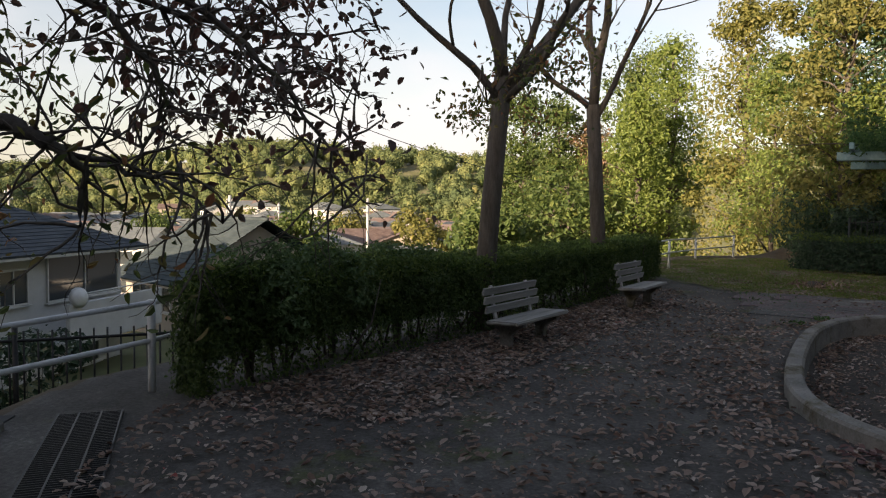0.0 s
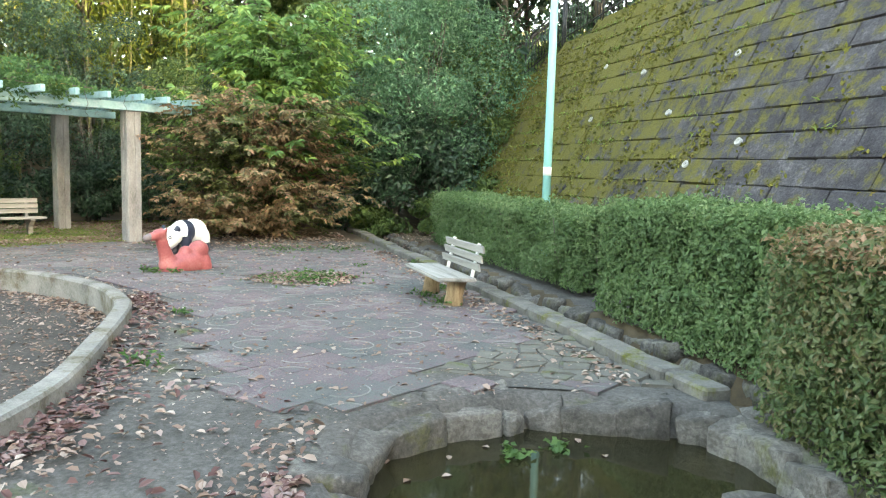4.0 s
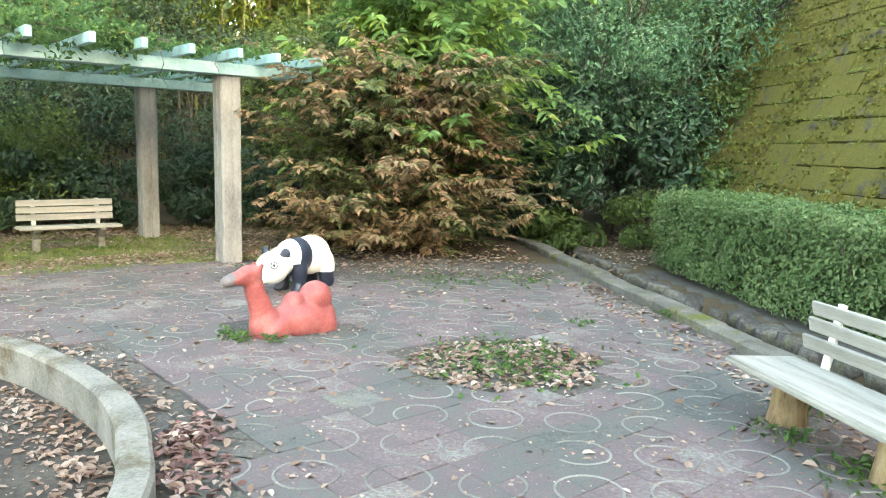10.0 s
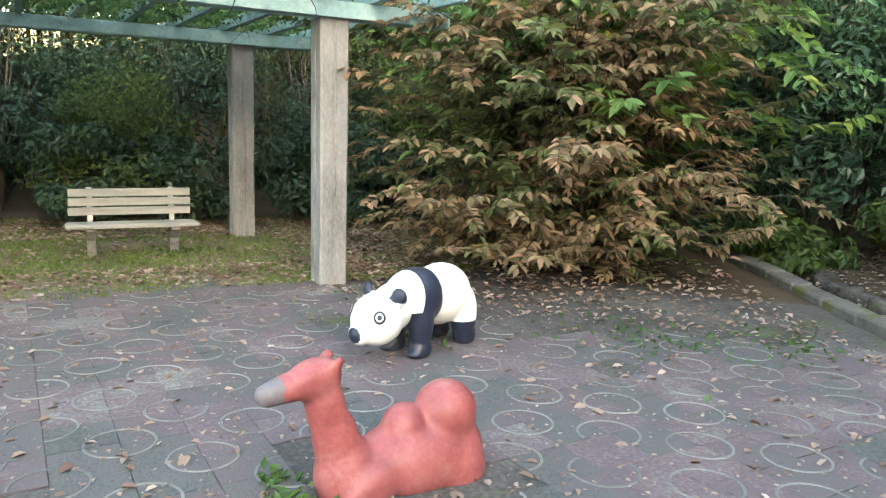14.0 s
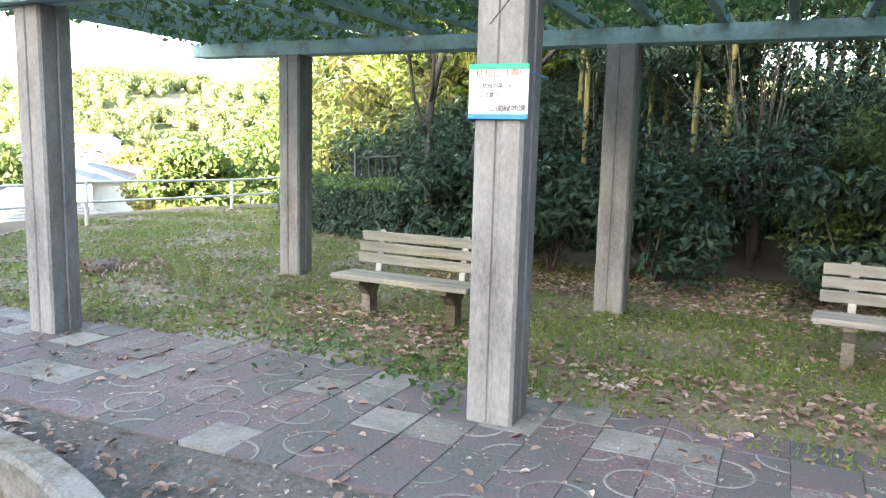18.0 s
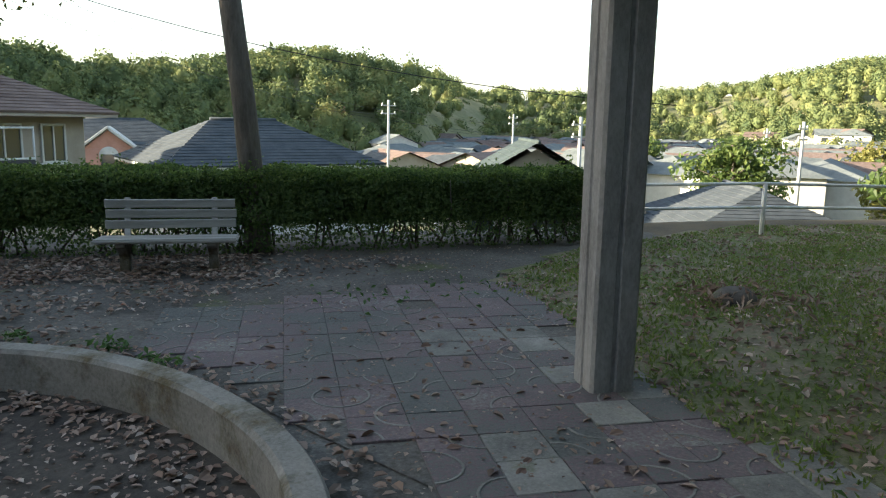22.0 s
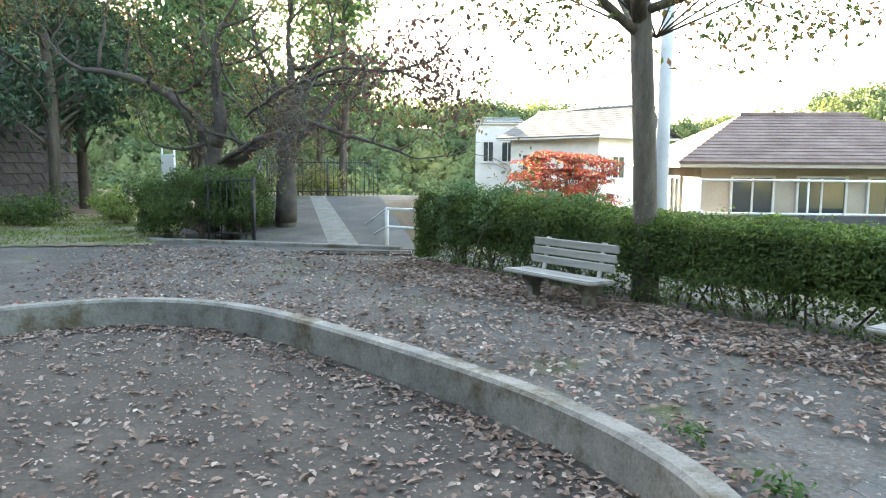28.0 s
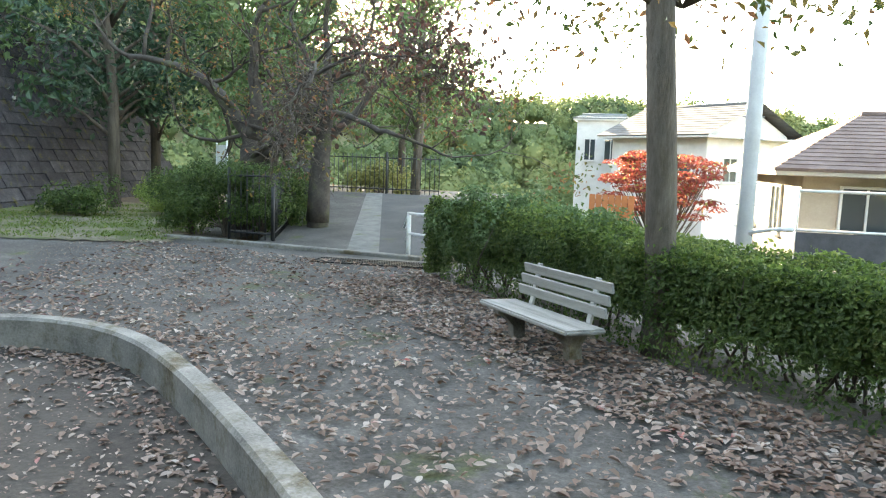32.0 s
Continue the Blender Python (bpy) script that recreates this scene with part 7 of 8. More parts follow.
# ---- woods on the hills and trees in the valley ----
def woods():
    """Rounded crowns made of many leaf clumps, over the hillsides."""
    n, leaves = 3300, 170
    a = np.radians(rng.uniform(-200, -28, n * 4))
    far = np.interp((np.degrees(a) + 180) % 360 - 180, *zip(*FARNESS))
    r = far * rng.uniform(0.5, 1.05, n * 4)
    x, y = CREST[0] + r * np.cos(a), CREST[1] + r * np.sin(a)
    z = height(x, y)
    ok = (z > -7.0) & (r > 92)
    x, y, z, r = x[ok][:n], y[ok][:n], z[ok][:n], r[ok][:n]
    m = len(x)
    big = rng.uniform(1.7, 3.6, m) * (0.75 + r / 900)
    tall = rng.uniform(0.9, 1.5, m)
    which = np.repeat(np.arange(m), leaves)
    d = rng.normal(0, 1, (m * leaves, 3))
    d /= np.linalg.norm(d, axis=1)[:, None]
    d[:, 2] = np.abs(d[:, 2]) * 1.25 - 0.35
    # each crown is lobed, so that its outline is uneven
    lobe = 1 + 0.22 * np.sin(5 * np.arctan2(d[:, 1], d[:, 0]) + which) * np.sin(4 * d[:, 2] + which * 1.7)
    pos = np.stack([x, y, z + big * 0.9], 1)[which] + d * (big[which] * lobe * rng.uniform(0.7, 1.06, m * leaves))[:, None] * np.stack([np.ones(m), np.ones(m), tall], 1)[which]
    me = leaf_mesh("woods", pos, d, big[which] * 0.22, L_WOODS, 0.8, 0.4, 0.2)
    # the leaf mass inside each crown
    ball = bmesh.new()
    bmesh.ops.create_icosphere(ball, subdivisions=1, radius=1.0)
    b = np.array([v.co[:] for v in ball.verts])
    f = np.array([[v.index for v in q.verts] for q in ball.faces])
    ball.free()
    b[:, 2] = b[:, 2] * 1.1 - 0.1
    own = np.arange(m)[:, None]
    lump = 0.66 + 0.16 * np.sin(5 * np.arctan2(b[:, 1], b[:, 0])[None] + own) * np.sin(4 * b[:, 2][None] + own * 1.7)
    mass = np.stack([x, y, z + big * 0.9], 1)[:, None] + b[None] * (lump * big[:, None])[:, :, None] * np.stack([np.ones(m), np.ones(m), tall], 1)[:, None]
    inner = mesh_np("woods_mass", mass.reshape(-1, 3), (f[None] + own[:, :, None] * len(b)).reshape(-1, 3), L_WOODS, True)
    hill = thing("hill_woods", pose(0, 0, 0), "mixed autumn woods covering the far hills", "forest", kind="stuff")
    part("leaf_mass", inner, None, hill)
    part("outer_leaves", me, None, hill)


woods()
for x, y, h, r, m in [(-66, -2, 6.5, 3.4, L_YELLOW), (-60, 4, 7.0, 3.2, L_GREEN), (-50, 8, 8, 4, L_GREEN), (-45, 2, 5, 2.4, L_GREEN), (-58, -12, 6, 3, L_GREEN), (-80, -30, 8, 4, L_GREEN), (-90, -10, 8, 4, L_YELLOW)]:
    crown_tree("valley_tree", (x, y, float(height(x, y))), h, r, 5200, 0.42, m, "sunlit yellow-green tree in the valley", 0.1, 0.0, 36, 0.2, "trees in the valley")
shrub("red_maple", (-4.8, -25.3, -3.7), 2.5, 6.3, 11000, 0.15, L_RED, "red autumn maple with tiered boughs between the houses", 2.6, (L_YELLOW, 0.1), 0.5, "tree", lumps=90, trunk=0.09, tier=0.2, clump=0.24)
shrub("garden_shrub", (-9.3, -9.0, -3.6), 1.2, 3.6, 3000, 0.12, L_DARK, "dark garden shrub below the hedge", 0.2)
shrub("garden_shrub", (-5.4, -10.6, -3.6), 1.3, 4.1, 3600, 0.12, L_GREEN, "green garden shrub below the hedge", 0.2)

# ---- pond ----
def make_pond():
    loop = rounded(POND, 5)
    tagged(new("pond_water", mesh_np("pond_water", [(x, y, WATERLINE) for x, y in inset(loop[::1], -0.02)], [tuple(range(len(loop)))], WATER)), "still dark brown pond water with a few floating leaves", "water", kind="structure")
    rim = thing("stone_pond", pose(0, 0, 0), "rough dark grey stones edging the sunken pond", "pond")
    out, inn = inset(loop, 0.24), inset(loop, -0.16)
    n, i, k = len(loop), 0, 0
    while i < n:
        e = min(i + int(rng.integers(2, 6)), n)
        a, b = i % n, e % n
        top = rng.uniform(-0.03, 0.012)
        in_top = top - rng.uniform(0.02, 0.12)
        bm = bmesh.new()
        vs = [bm.verts.new((*q, z)) for q, z in ((inn[a], -0.55), (inn[b], -0.55), (out[b], -0.55), (out[a], -0.55), (inn[a], in_top), (inn[b], in_top), (out[b], top), (out[a], top))]
        mid = sum((q.co for q in vs), Vector()) / 8
        for q in vs:
            q.co = mid + (q.co - mid) * 0.99 + Vector(rng.normal(0, 0.03, 3))
        for f in ((0, 3, 2, 1), (4, 5, 6, 7), (0, 1, 5, 4), (1, 2, 6, 5), (2, 3, 7, 6), (3, 0, 4, 7)):
            bm.faces.new([vs[q] for q in f])
        bmesh.ops.bevel(bm, geom=bm.edges[:], offset=0.018, segments=1, affect="EDGES")
        bmesh.ops.subdivide_edges(bm, edges=bm.edges[:], cuts=2, use_grid_fill=True)
        bmesh.ops.recalc_face_normals(bm, faces=bm.faces[:])
        for q in bm.verts:
            q.co += q.normal * (0.05 * noise.noise(q.co * 5.5) + 0.03 * noise.noise(q.co * 14))
        part("stone", bm, ROCK, rim, smooth=True)
        i, k = e, k + 1
    for x, y, z, r in ((2.46, 1.86, -0.24, 0.2), (2.98, 2.1, -0.2, 0.3), (3.0, 1.45, -0.2, 0.32), (3.05, 0.7, -0.15, 0.3)):
        ob = new("pond_rock", rock_mesh("pond_rock", (r, r * 0.8, r * 0.5), x * 9))
        ob.matrix_basis = pose(x, y, z, 0, 0, x * 77)
        tagged(ob, "rough rock standing in the shallow pond", "rock", "rocks in the pond")
    pos = scatter([(0.7, 0.3), (0.33, 1.2), (0.3, 2.2), (0.9, 2.7), (2.0, 2.85), (2.6, 2.2), (2.4, 0.5)], 60)
    near = away(POND, pos[:, 0], pos[:, 1], True) < 0.55
    pos = pos[near]
    me = leaf_mesh("floating_leaves", np.c_[pos, np.full(len(pos), WATERLINE + 0.006)], np.tile((0, 0, 6.0), (len(pos), 1)), 0.075, L_LITTER, 0.6, 0.25)
    tagged(new("floating_leaves", me), "fallen leaves floating on the pond", "leaf litter", kind="stuff")
    for x, y in ((1.1, 2.45), (1.42, 2.62)):
        c = rng.normal(0, 0.055, (40, 3)) * (1, 1, 0.2) + (0, 0, 0.02)
        w = thing("water_plant", pose(x, y, WATERLINE), "small bright green floating water plant", "plant", "water plants")
        part("leaves", leaf_mesh("leaves", c, np.tile((0, 0, 1.5), (40, 1)), 0.06, L_WEED, 0.7, 0.5), None, w)


make_pond()

# ---- ramp and fences at the gate ----
def make_ramp():
    top = [(-4.3, -6.6, -0.01), (-0.6, -6.4, -0.01), (2.7, -13.2, 0.62), (-0.6, -14.2, 0.62)]
    v = top + [(x, y, -4.2) for x, y, z in top]
    f = [(0, 3, 2, 1), (0, 1, 5, 4), (1, 2, 6, 5), (2, 3, 7, 6), (3, 0, 4, 7)]
    f = [tuple(reversed(q)) if i == 0 else q for i, q in enumerate(f)]
    tagged(new("ramp", mesh_np("ramp", v, f, ASPHALT)), "worn asphalt way leading from the gate", "path", kind="structure")
    tagged(new("gate_sill", from_bm("gate_sill", block(5.3, 0.16, 0.1, 0.015, (-1.3, -6.42, 0.0), (0, 0, 3.4)), CONCRETE)), "worn concrete sill at the park's edge", "kerb", kind="structure")
    # paler concrete beside the asphalt
    a, b, c, d = (Vector(q) for q in top)
    for name, lo, hi, far_lo, far_hi, mat, label in (("ramp_strip", 0.31, 0.48, 0.47, 0.6, PALETILE, "pale concrete strip down the asphalt way"), ("ramp_edge", 0.482, 0.96, 0.602, 0.97, EARTH, "earth-stained side of the asphalt way")):
        strip = [a.lerp(b, hi), a.lerp(b, lo), d.lerp(c, far_lo), d.lerp(c, far_hi)]
        tagged(new(name, mesh_np(name, [(q.x, q.y, q.z + 0.006) for q in strip], [(0, 1, 2, 3)], mat)), label, "path", kind="structure")


make_ramp()


def iron_fence(a, b, tall, label, gap=0.13):
    a, b = Vector(a), Vector(b)
    d = b - a
    ln = d.length
    f = thing("iron_fence", Matrix.Translation(a), label, "fence", "iron fences")
    n = int(ln / gap)
    bar = tubes("bar", [([(0, 0, 0.02), (0, 0, tall)], 0.011)], IRON, 5)
    for k in range(n + 1):
        q = d * (k / n)
        part("bar", bar, None, f, at=Matrix.Translation(q))
    for z in (0.14, tall - 0.1):
        part("rail", tubes("rail", [([(0, 0, z), (d.x, d.y, d.z + z)], 0.018)], IRON, 6), None, f)
    for k in range(int(ln / 1.8) + 1):
        q = d * min(1, k * 1.8 / ln)
        part("post", tubes("post", [([(0, 0, -0.3), (0, 0, tall + 0.06)], 0.03)], IRON, 8), None, f, at=Matrix.Translation(q))
    return f


iron_fence((0.25, -6.75, 0.0), (-0.72, -6.78, 0.02), 1.3, "black iron bar fence in front of the gate shrub")
iron_fence((-0.75, -6.8, 0.02), (2.6, -13.0, 0.55), 1.2, "black iron bar fence beside the way at the gate")
iron_fence((2.7, -13.5, 0.6), (-0.5, -14.3, 0.6), 1.1, "black iron bar fence across the end of the way")
iron_fence((-6.9, -5.9, -0.95), (-5.4, -10.0, -0.95), 1.25, "black iron bar fence below the park's edge")
iron_fence((-17.8, 8.4, -0.1), (-12.6, 14.6, 0.5), 1.5, "dark iron fence in the shrubs behind the pergola", 0.14)
crest = [WALL_O + WALL_A * a + WALL_S * (wall_top(a) + 0.05) for a in (-8.9, -7.2, -4.5, -1.5)]
for p, q in zip(crest[:-1], crest[1:]):
    iron_fence(p, q, 1.15, "dark iron fence along the crest of the retaining wall", 0.15)
shrub("gate_shrub", (2.2, -15.8, 0.2), 1.0, 1.4, 2600, 0.11, L_YELLOW, "yellow-green shrub lit by the sun behind the fence", 0.1)
shrub("gate_shrub", (4.6, -9.6, 0.0), 0.9, 0.9, 2200, 0.1, L_LIME, "low bright green shrub beyond the gate hedge", 0.05)
shrub("gate_shrub", (6.2, -8.3, 0.0), 0.9, 0.8, 2200, 0.1, L_HEDGE, "low green shrub on the grass by the gate", 0.05)
board = thing("notice_board", pose(4.5, -11.3, 0, 0, 0, -25), "small white notice board on posts beyond the gate", "sign")
part("panel", block(0.62, 0.04, 0.9, 0.01, (0, 0, 1.35)), PANDAWHITE, board)
for s in (-0.33, 0.33):
    part("post", tubes("post", [([(s, 0, -0.1), (s, 0, 1.95)], 0.025)], RAILPAINT, 8), None, board)
drain = thing("drain_grating", pose(-3.46, -5.79, -0.032, 0, 0, -74), "rusted steel grating over a drain at the gate", "grating")
for k in range(46):
    part("bar", block(0.45, 0.008, 0.03, 0.0, (0, -0.9 + k * 0.04, 0.02)), IRON, drain)
for s in (-0.23, -0.08, 0.08, 0.23):
    part("bearer", block(0.012, 1.85, 0.034, 0.0, (s, 0, 0.02)), IRON, drain)

# ---- sign on the middle post ----
def make_sign():
    face = math.degrees(math.atan2(-N.y, -N.x)) + 90
    m = pose(FRONT[1].x, FRONT[1].y, 0, 0, 0, face) @ pose(0, -0.157, 1.87)
    s = thing("warning_sign", m, "white warning sheet with red writing strapped to a pergola post", "sign")
    part("sheet", block(0.34, 0.012, 0.29, 0.003), SIGNWHITE, s)
    part("green_band", block(0.34, 0.004, 0.028, 0.0, (0, -0.0085, 0.131)), SIGNGREEN, s)
    part("blue_band", block(0.34, 0.004, 0.026, 0.0, (0, -0.0085, -0.132)), SIGNBLUE, s)
    for body, size, x, z, mat in (("枯枝に注意!", 0.05, 0.0, 0.075, SIGNRED), ("枯枝の落下に", 0.03, 0.0, 0.02, SIGNBLACK), ("ご注意ください。", 0.03, 0.01, -0.028, SIGNBLACK), ("公園緑地課", 0.042, 0.055, -0.103, SIGNBLACK)):
        cu = bpy.data.curves.new("writing", "FONT")
        cu.body, cu.size, cu.align_x, cu.extrude = body, size, "CENTER", 0.0006
        ob = new("writing_curve", cu)
        me = bpy.data.meshes.new_from_object(ob.evaluated_get(bpy.context.evaluated_depsgraph_get()))
        bpy.data.objects.remove(ob)
        me.materials.clear()
        me.materials.append(mat)
        part("writing", me, None, s, at=pose(x, -0.0095, z, 90, 0, 0))
    strap = tubes("strap", [([(-0.17, -0.0, 0.1), (-0.17, 0.31, 0.1), (0.17, 0.31, 0.1), (0.17, 0.0, 0.1)], 0.004)], SIGNBLUE, 4)
    part("strap", strap, None, s)


make_sign()

# ---- small growth and litter ----
st = thing("tree_stump", pose(-13.75, 5.2, 0), "rotten tree stump in the lawn ringed with weeds", "stump")
part("stump", tubes("stump", [([(0, 0, -0.05), (0, 0, 0.05), (0.01, 0, 0.1)], [0.26, 0.2, 0.15])], DARKBARK, 12), None, st)
c = rng.normal(0, 0.3, (260, 3)) * (1, 1, 0.12) + (0, 0, 0.06)
tagged(part("weed_growth", leaf_mesh("weed_growth", c, np.tile((0, 0, 0.6), (260, 1)), 0.1, L_LITTER, 0.3, 0.8), None, st), kind="stuff")


def litter(poly, n, size=0.075, lift=0.012, tilt=0.3):
    q = scatter(poly, n)
    z = np.maximum(height(q[:, 0], q[:, 1]), -0.09) + lift
    z = np.where(inside(SANDBOX, q[:, 0], q[:, 1]), PIT + 0.014, z)
    ok = ~inside(POND, q[:, 0], q[:, 1]) & (away(SANDBOX, q[:, 0], q[:, 1], True) > 0.0)
    rim = away(SANDBOX, q[:, 0], q[:, 1], True)
    ins = inside(SANDBOX, q[:, 0], q[:, 1])
    ok &= ~(ins & (rim < 0.24)) & ~(~ins & (rim < 0.03))
    return np.c_[q, z][ok]


def ring_litter(n, lo, hi, pick):
    loop = rounded(SANDBOX, 7)
    out = inset(loop, 1.0)
    i = rng.integers(0, len(loop), n * 2)
    d = np.array(loop)[i] - out[i]
    q = np.array(loop)[i] + d * rng.uniform(lo, hi, n * 2)[:, None] + rng.normal(0, 0.06, (n * 2, 2))
    return np.c_[q, np.full(len(q), 0.014)][pick(q)][:n]


sets = [litter(SANDBOX, 2700, tilt=0.4), ring_litter(900, 0.05, 0.75, lambda q: (q[:, 1] < 2.2) | (q[:, 0] > -2.6)), ring_litter(700, 0.05, 0.3, lambda q: q[:, 1] >= 2.2), ring_litter(1900, -0.5, -0.21, lambda q: q[:, 0] < 99) * (1, 1, 0) + (0, 0, PIT + 0.016),
        litter([(-4.4, -5.6), (-8.2, -2.4), (-12.1, 0.4), (-13.5, 2.0), (-9.4, 1.8), (-6.5, 0.5), (-4.0, -0.6), (-1.5, -0.5), (0, -3), (1.5, -5.6)], 5600),
        litter([(-4.6, -5.4), (-8.0, -2.5), (-12.0, 0.3), (-11.2, 1.4), (-7.6, -1.2), (-4.0, -3.6)], 3800),
        litter([(-1.9, 0.5), (0.0, 0.4), (0.0, 2.3), (2.2, 3.4), (0.5, 7.2), (-1.6, 12), (-6, 11.5), (-3.2, 6.6)], 620, 0.06),
        litter([(-12.0, 4.0), (-8.3, 9.5), (-6.3, 11.6), (-3.2, 7.0), (-9.4, 6.5), (-9.6, 3.0)], 420),
        litter([(-6.4, 11.3), (-1.6, 11.9), (-3.0, 15.2), (-8.5, 16.2)], 2200), litter([(-2.62, 7.6), (-2.4, 8.4), (-1.7, 8.75), (-1.1, 8.4), (-1.15, 7.6), (-1.85, 7.25)], 760),
        litter([(-1.3, 11.9), (0.0, 8.8), (1.2, 5.9), (2.2, 3.4), (1.9, 3.3), (0.8, 5.9), (-0.35, 8.6), (-1.7, 11.6)], 520, 0.06), litter(LAWN, 8500, 0.06), litter([(-14.6, 8.6), (-13.2, 8.9), (-8.7, 14.0), (-6.4, 12.4), (-5.2, 13.6), (-8.4, 16.4), (-12.2, 13.0)], 5200, 0.07, 0.03), litter([(-12.6, 7.2), (-9.6, 9.6), (-6.8, 13.2), (-5.9, 12.4), (-8.2, 10.2), (-10.6, 7.4)], 1400, 0.06, 0.026), litter([(-1.5, 13.0), (-0.4, 13.4), (0.5, 16), (-1.5, 19), (-3.2, 16.5)], 900),
        litter([(-0.5, 1.2), (0.1, 0.2), (0.5, -0.3), (0.0, 1.4), (-0.05, 2.2), (-0.3, 2.2)], 130), litter([(-9, 3), (-11.5, 12.5), (-9, 14.5), (-13, 13), (-15, 9)], 300)]
pos = np.concatenate(sets)
drift = np.concatenate([ring_litter(1500, 0.02, 0.34, lambda q: (q[:, 0] > -3.4) & (q[:, 1] > -0.6)), litter([(-0.22, 1.35), (-0.04, 1.45), (0.42, 0.2), (0.62, -0.2), (0.4, -0.3), (0.12, 0.4)], 230), litter([(-1.9, 0.5), (0.0, 0.4), (0.0, 2.3), (-1.9, 3.4), (-3.4, -1.2), (1.0, -3.0)], 260)])
tagged(new("leaf_drift", leaf_mesh("leaf_drift", drift, np.tile((0, 0, 2.2), (len(drift), 1)), 0.068, L_DRIFT, 0.62, 0.5, broad=True)), "drift of dull red leaves along the sandpit kerb and the pond", "leaf litter", kind="stuff")
me = leaf_mesh("fallen_leaves", pos, np.tile((0, 0, 2.6), (len(pos), 1)), np.where(inside(SANDBOX, pos[:, 0], pos[:, 1]), 0.058, 0.066), L_LITTER, 0.6, 0.5, broad=True)
crumbs = np.concatenate([litter([(2.5, -5.6), (-4.4, -5.6), (-15, 2.2), (-12, 5), (-6.3, 11.6), (-1.6, 12), (2.2, 3.4), (0.1, 2.3), (0.1, -1)], 22000, lift=0.008), litter(SANDBOX, 4200), litter(LAWN, 12000)])
tagged(new("leaf_crumbs", leaf_mesh("leaf_crumbs", crumbs, np.tile((0, 0, 2.2), (len(crumbs), 1)), 0.026, L_LITTER, 0.7, 0.5, 0.0, 0.6)), "small crumbs of leaves and bark on the ground", "leaf litter", kind="stuff")
tagged(new("fallen_leaves", me), "dry brown and red leaves scattered over the ground", "leaf litter", kind="stuff")


def turf_blades(poly, n, size, mat, name, label, z=0.018):
    q = scatter(poly, n)
    patch = np.array([noise.noise((x * 0.9, y * 0.9, 4.0)) for x, y in q])
    q = q[patch > rng.uniform(-0.55, 0.35, len(q))]
    zz = np.maximum(height(q[:, 0], q[:, 1]), -0.1) + z
    nor = rng.normal(0, 1, (len(q), 3)) * (1, 1, 0.2)
    me = leaf_mesh(name, np.c_[q, zz], nor, size, mat, 0.3, 0.3, -1.2)
    tagged(new(name, me), label, "grass", kind="stuff")


turf_blades(LAWN, 76000, 0.05, L_GRASS, "lawn_grass", "short patchy grass under the pergola")
turf_blades([(0.9, -5.8), (4.4, -3.8), (9.3, -5.7), (9.3, -11.5), (4, -11.5), (1.8, -7)], 9000, 0.08, L_GRASS, "gate_grass", "short grass beside the gate")


def weeds(x, y, n, spread, size=0.06, z=0.02):
    c = rng.normal(0, 1, (n, 3)) * (spread, spread, 0.02) + (0, 0, z + 0.015)
    w = thing("weed_clump", pose(x, y, 0), "low green weeds growing between the paving tiles", "weed", "weeds in the paving")
    part("leaves", leaf_mesh("leaves", c, np.tile((0, 0, 1.0), (n, 1)), size, L_WEED, 0.5, 0.6), None, w)


for x, y, n, s in [(-4.05, 7.95, 60, 0.07), (-3.75, 8.0, 40, 0.06), (-4.2, 8.1, 30, 0.05), (-2.1, 7.8, 110, 0.25), (-1.5, 8.15, 110, 0.25), (-1.9, 8.4, 90, 0.22), (-1.6, 7.7, 80, 0.2), (0.25, 7.5, 70, 0.12), (0.3, 6.5, 80, 0.14), (0.0, 7.0, 50, 0.1), (-1.3, 9.5, 25, 0.06), (-0.5, 10.2, 25, 0.06), (-4.6, 10.35, 40, 0.12),
                   (-3.0, 11.4, 160, 0.4), (-5.3, 11.3, 90, 0.3), (-2.1, 11.6, 80, 0.25), (-8.85, 8.35, 30, 0.08), (-9.4, 8.4, 130, 0.22), (-10.2, 7.6, 150, 0.25), (-8.7, 12.2, 60, 0.12), (-9.2, 3.3, 60, 0.08), (-9.15, 2.7, 50, 0.08), (-8.75, 2.1, 40, 0.07), (-12.3, 3.2, 50, 0.35), (-11.4, 2.9, 30, 0.3), (-1.85, 3.3, 40, 0.08), (-2.4, 5.2, 30, 0.07)]:
    weeds(x, y, n, s)

# ---- paving tiles ----
PAVE = [(-13.0, 3.1), (-12.15, 4.65), (-11.4, 5.55), (-10.92, 6.4), (-10.5, 7.05), (-10.2, 7.6), (-9.62, 8.15), (-9.05, 8.95), (-8.5, 9.6), (-7.9, 10.1), (-7.2, 11.1), (-6.3, 11.65), (-5.3, 11.3), (-4.2, 10.9), (-1.7, 12.0), (-0.05, 8.9), (0.62, 7.3), (1.15, 6.0), (1.55, 5.0), (1.9, 4.0), (1.85, 3.35), (0.9, 3.3),
        (-0.3, 2.4), (-1.2, 2.8), (-1.6, 3.8), (-2.45, 5.4), (-3.0, 6.1), (-3.5, 6.65), (-4.1, 7.1), (-5.2, 7.55), (-6.3, 7.6), (-6.7, 7.65), (-7.05, 7.95), (-7.4, 8.1), (-7.75, 7.85), (-8.15, 7.4), (-8.7, 6.6), (-9.25, 5.75), (-9.4, 4.95), (-9.45, 3.9), (-9.2, 2.75), (-9.8, 2.1), (-11.2, 2.4)]
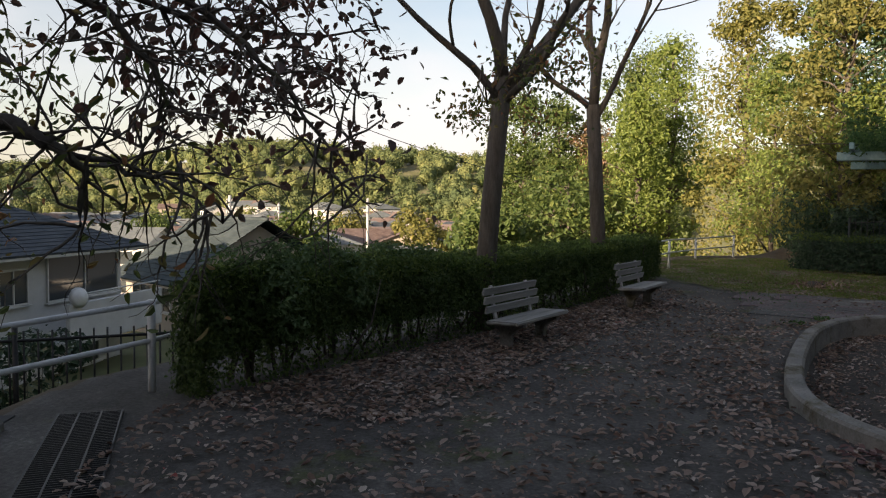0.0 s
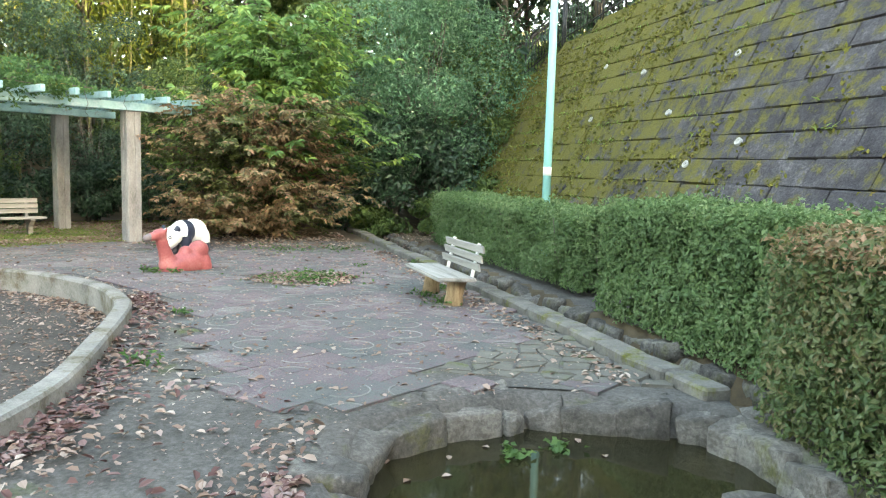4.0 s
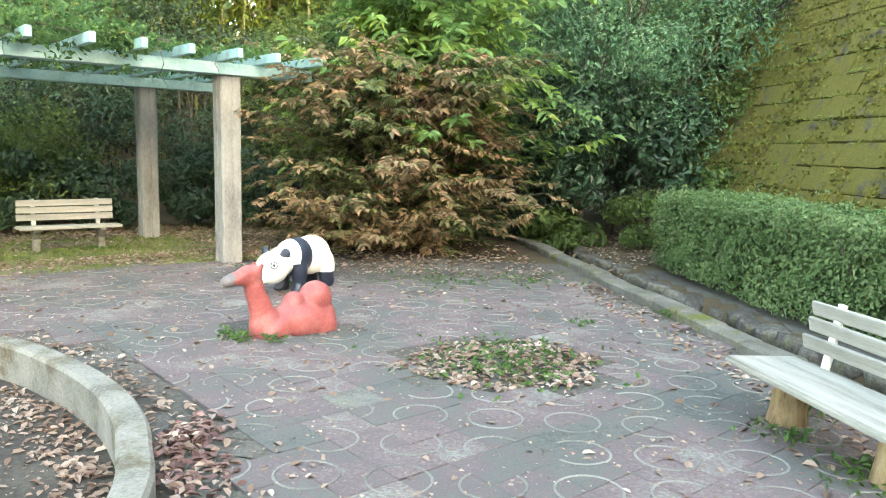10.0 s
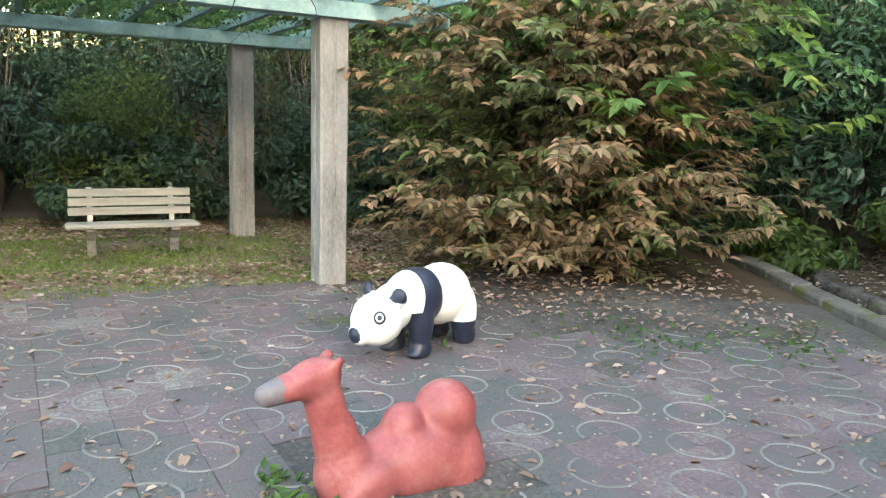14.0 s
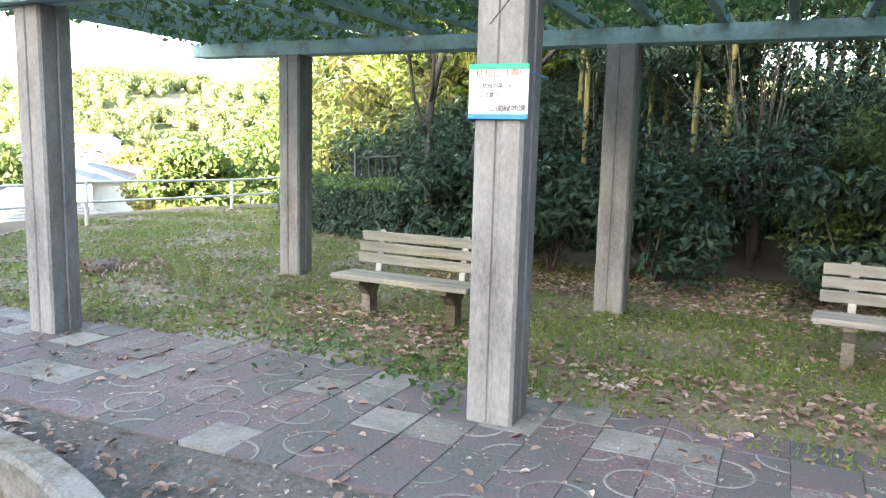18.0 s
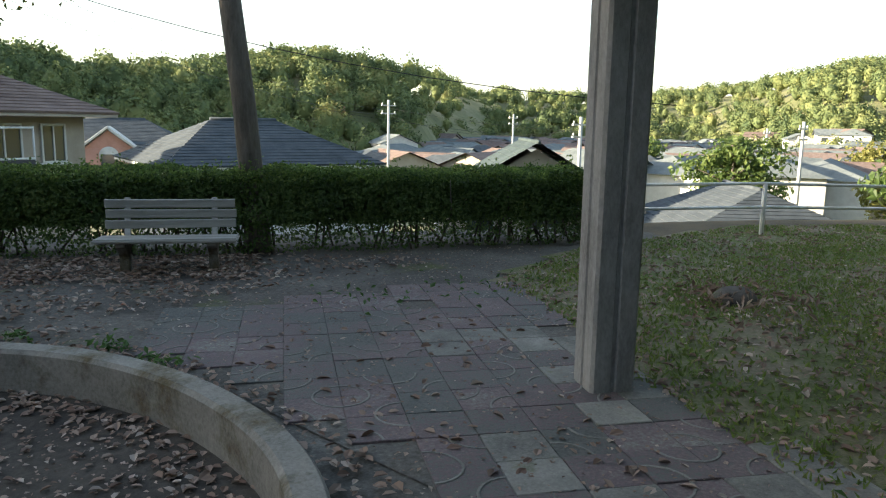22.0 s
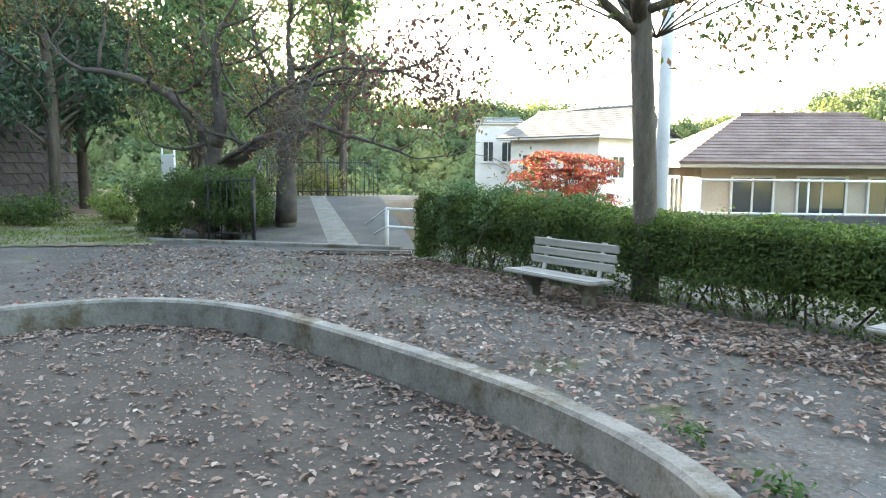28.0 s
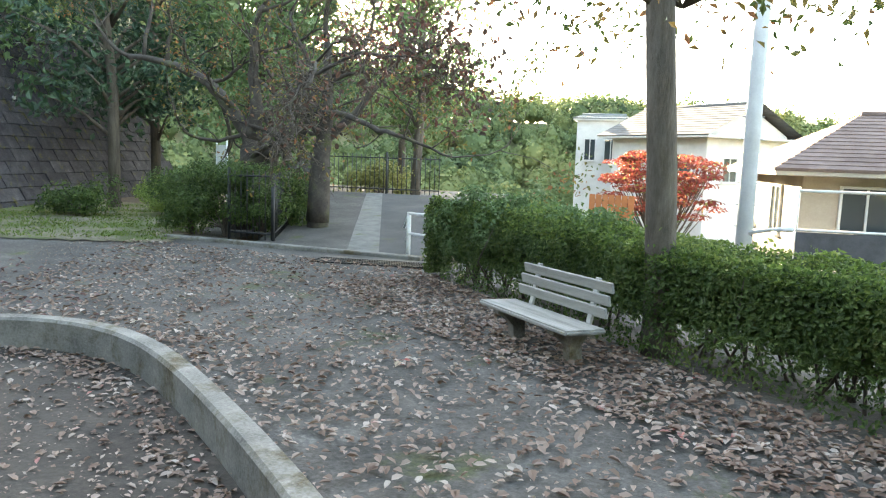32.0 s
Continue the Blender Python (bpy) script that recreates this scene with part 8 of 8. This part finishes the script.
# bare earth round the camel and a leaf-filled round; broken stones between the pond and the drain
BARE = [(-3.72, 8.42, 0.62, 0.36), (-1.85, 8.0, 0.8, 0.72)]
BROKEN = [(0.45, 3.3), (1.25, 3.55), (2.3, 3.4), (2.2, 3.75), (1.75, 4.9), (1.5, 5.4), (0.95, 4.4)]
SIDE = 0.325


def tile_mesh(corners, k):
    """A square tile with a ring's quarter raised at two opposite corners."""
    bm = block(SIDE - 0.0025, SIDE - 0.0025, 0.05, 0.003, (0, 0, -0.019))
    h = SIDE / 2
    for cx, cy in corners:
        a0 = math.atan2(-cy, -cx) - math.pi / 4
        outer, inner, low, lowi = [], [], [], []
        for j in range(7):
            a = a0 + math.pi / 2 * j / 6
            o, i = 0.172, 0.157
            px, py = cx * h, cy * h
            outer.append(bm.verts.new((px + (o - 0.002) * math.cos(a), py + (o - 0.002) * math.sin(a), 0.0102)))
            inner.append(bm.verts.new((px + (i + 0.002) * math.cos(a), py + (i + 0.002) * math.sin(a), 0.0102)))
            low.append(bm.verts.new((px + o * math.cos(a), py + o * math.sin(a), 0.005)))
            lowi.append(bm.verts.new((px + i * math.cos(a), py + i * math.sin(a), 0.005)))
        for j in range(6):
            for q in ((inner[j], outer[j], outer[j + 1], inner[j + 1]), (outer[j], low[j], low[j + 1], outer[j + 1]), (lowi[j], inner[j], inner[j + 1], lowi[j + 1])):
                bm.faces.new(q).material_index = 1
    return from_bm("tile", bm, [TILE, RING])


def make_paving():
    tagged(lay_sheet("tile_bed", PAVE, EARTH, "dark bed of the paving tiles", -0.006), "", "ground")
    pv = thing("paving", pose(-6.11, 8.37, 0), "square grey and reddish paving tiles with raised ring pattern", "paving", kind="structure")
    o = Vector((-6.11, 8.37, 0))
    kinds = [tile_mesh(((-1, -1), (1, 1)), 0), tile_mesh(((1, -1), (-1, 1)), 1), from_bm("tile", block(SIDE - 0.006, SIDE - 0.006, 0.05, 0.005, (0, 0, -0.017)), [PALETILE, RING]), from_bm("tile", block(SIDE - 0.0025, SIDE - 0.0025, 0.05, 0.003, (0, 0, -0.019)), [TILE, RING])]
    turn = math.degrees(math.atan2(U.y, U.x))
    near, rest = [], []
    for i in range(-30, 45):
        for j in range(-30, 45):
            q = o + U * ((i + 0.5) * SIDE) + N * ((j + 0.5) * SIDE)
            if not inside(PAVE, [q.x], [q.y])[0] or inside(BROKEN, [q.x], [q.y])[0] or rng.uniform() < 0.004:
                continue
            if any(((q.x - x) / a) ** 2 + ((q.y - y) / b) ** 2 < rng.uniform(0.85, 1.1) for x, y, a, b in BARE):
                continue
            m = pose(q.x - o.x, q.y - o.y, rng.normal(0, 0.0015), rng.normal(0, 0.3), rng.normal(0, 0.3), turn + rng.normal(0, 0.2))
            rim = away(PAVE[:12], [q.x], [q.y])[0]
            pale = rng.uniform() < (0.75 if rim < 0.3 else 0.45 if rim < 0.65 else 0.26 if rim < 1.3 else 0.012)
            worn = rng.uniform() < (0.55 if q.x < -9.6 or q.y < 4.2 else 0.12)
            (near if away([(-2.2, 7.2), (-4.0, 8.2), (-7.5, 8.6), (-10.4, 5.5), (-10.4, 3.6)], [q.x], [q.y])[0] < 1.25 else rest).append((2 if pale else 3 if worn else (i + j) % 2, m))
    # irregular stones, each a cell of a loose net
    n, m = 10, 11
    net = [[Vector((0.35 + 0.2 * a + rng.normal(0, 0.05), 3.2 + 0.2 * b + rng.normal(0, 0.05), 0)) for b in range(m + 1)] for a in range(n + 1)]
    for a in range(n):
        for b in range(m):
            cell = [net[a][b], net[a + 1][b], net[a + 1][b + 1], net[a][b + 1]]
            c = sum(cell, Vector()) / 4
            if not inside(BROKEN, [c.x], [c.y])[0]:
                continue
            bm = bmesh.new()
            top = [bm.verts.new((c + (q - c) * rng.uniform(0.76, 0.95)) - c + Vector((0, 0, 0.006))) for q in cell]
            low = [bm.verts.new((c + (q - c) * 0.97) - c - Vector((0, 0, 0.04))) for q in cell]
            bm.faces.new(top)
            for k in range(4):
                bm.faces.new((low[k], low[(k + 1) % 4], top[(k + 1) % 4], top[k]))
            part("broken_stone", bm, GROUT, pv, at=pose(c.x - o.x, c.y - o.y, rng.normal(0, 0.004), rng.normal(0, 1), rng.normal(0, 1)))
    extra = near[300:]
    for k, m in near[:300]:
        part("tile", kinds[k], None, pv, at=m)
    for kind in (0, 1, 2, 3):
        base = np.array([v.co[:] for v in kinds[kind].vertices])
        polys = [tuple(p.vertices) for p in kinds[kind].polygons]
        slots = [p.material_index for p in kinds[kind].polygons]
        vs, fs, sl, n = [], [], [], 0
        for k, m in rest + extra:
            if k != kind:
                continue
            vs.append(base @ np.array(m.to_3x3()).T + np.array(m.translation))
            fs += [tuple(i + n for i in p) for p in polys]
            sl += slots
            n += len(base)
        me = mesh_np("outer_tiles", np.concatenate(vs), fs, [TILE, RING])
        me.polygons.foreach_set("material_index", np.array(sl, np.int32))
        tagged(part("outer_tiles", me, None, pv), kind="stuff")


make_paving()
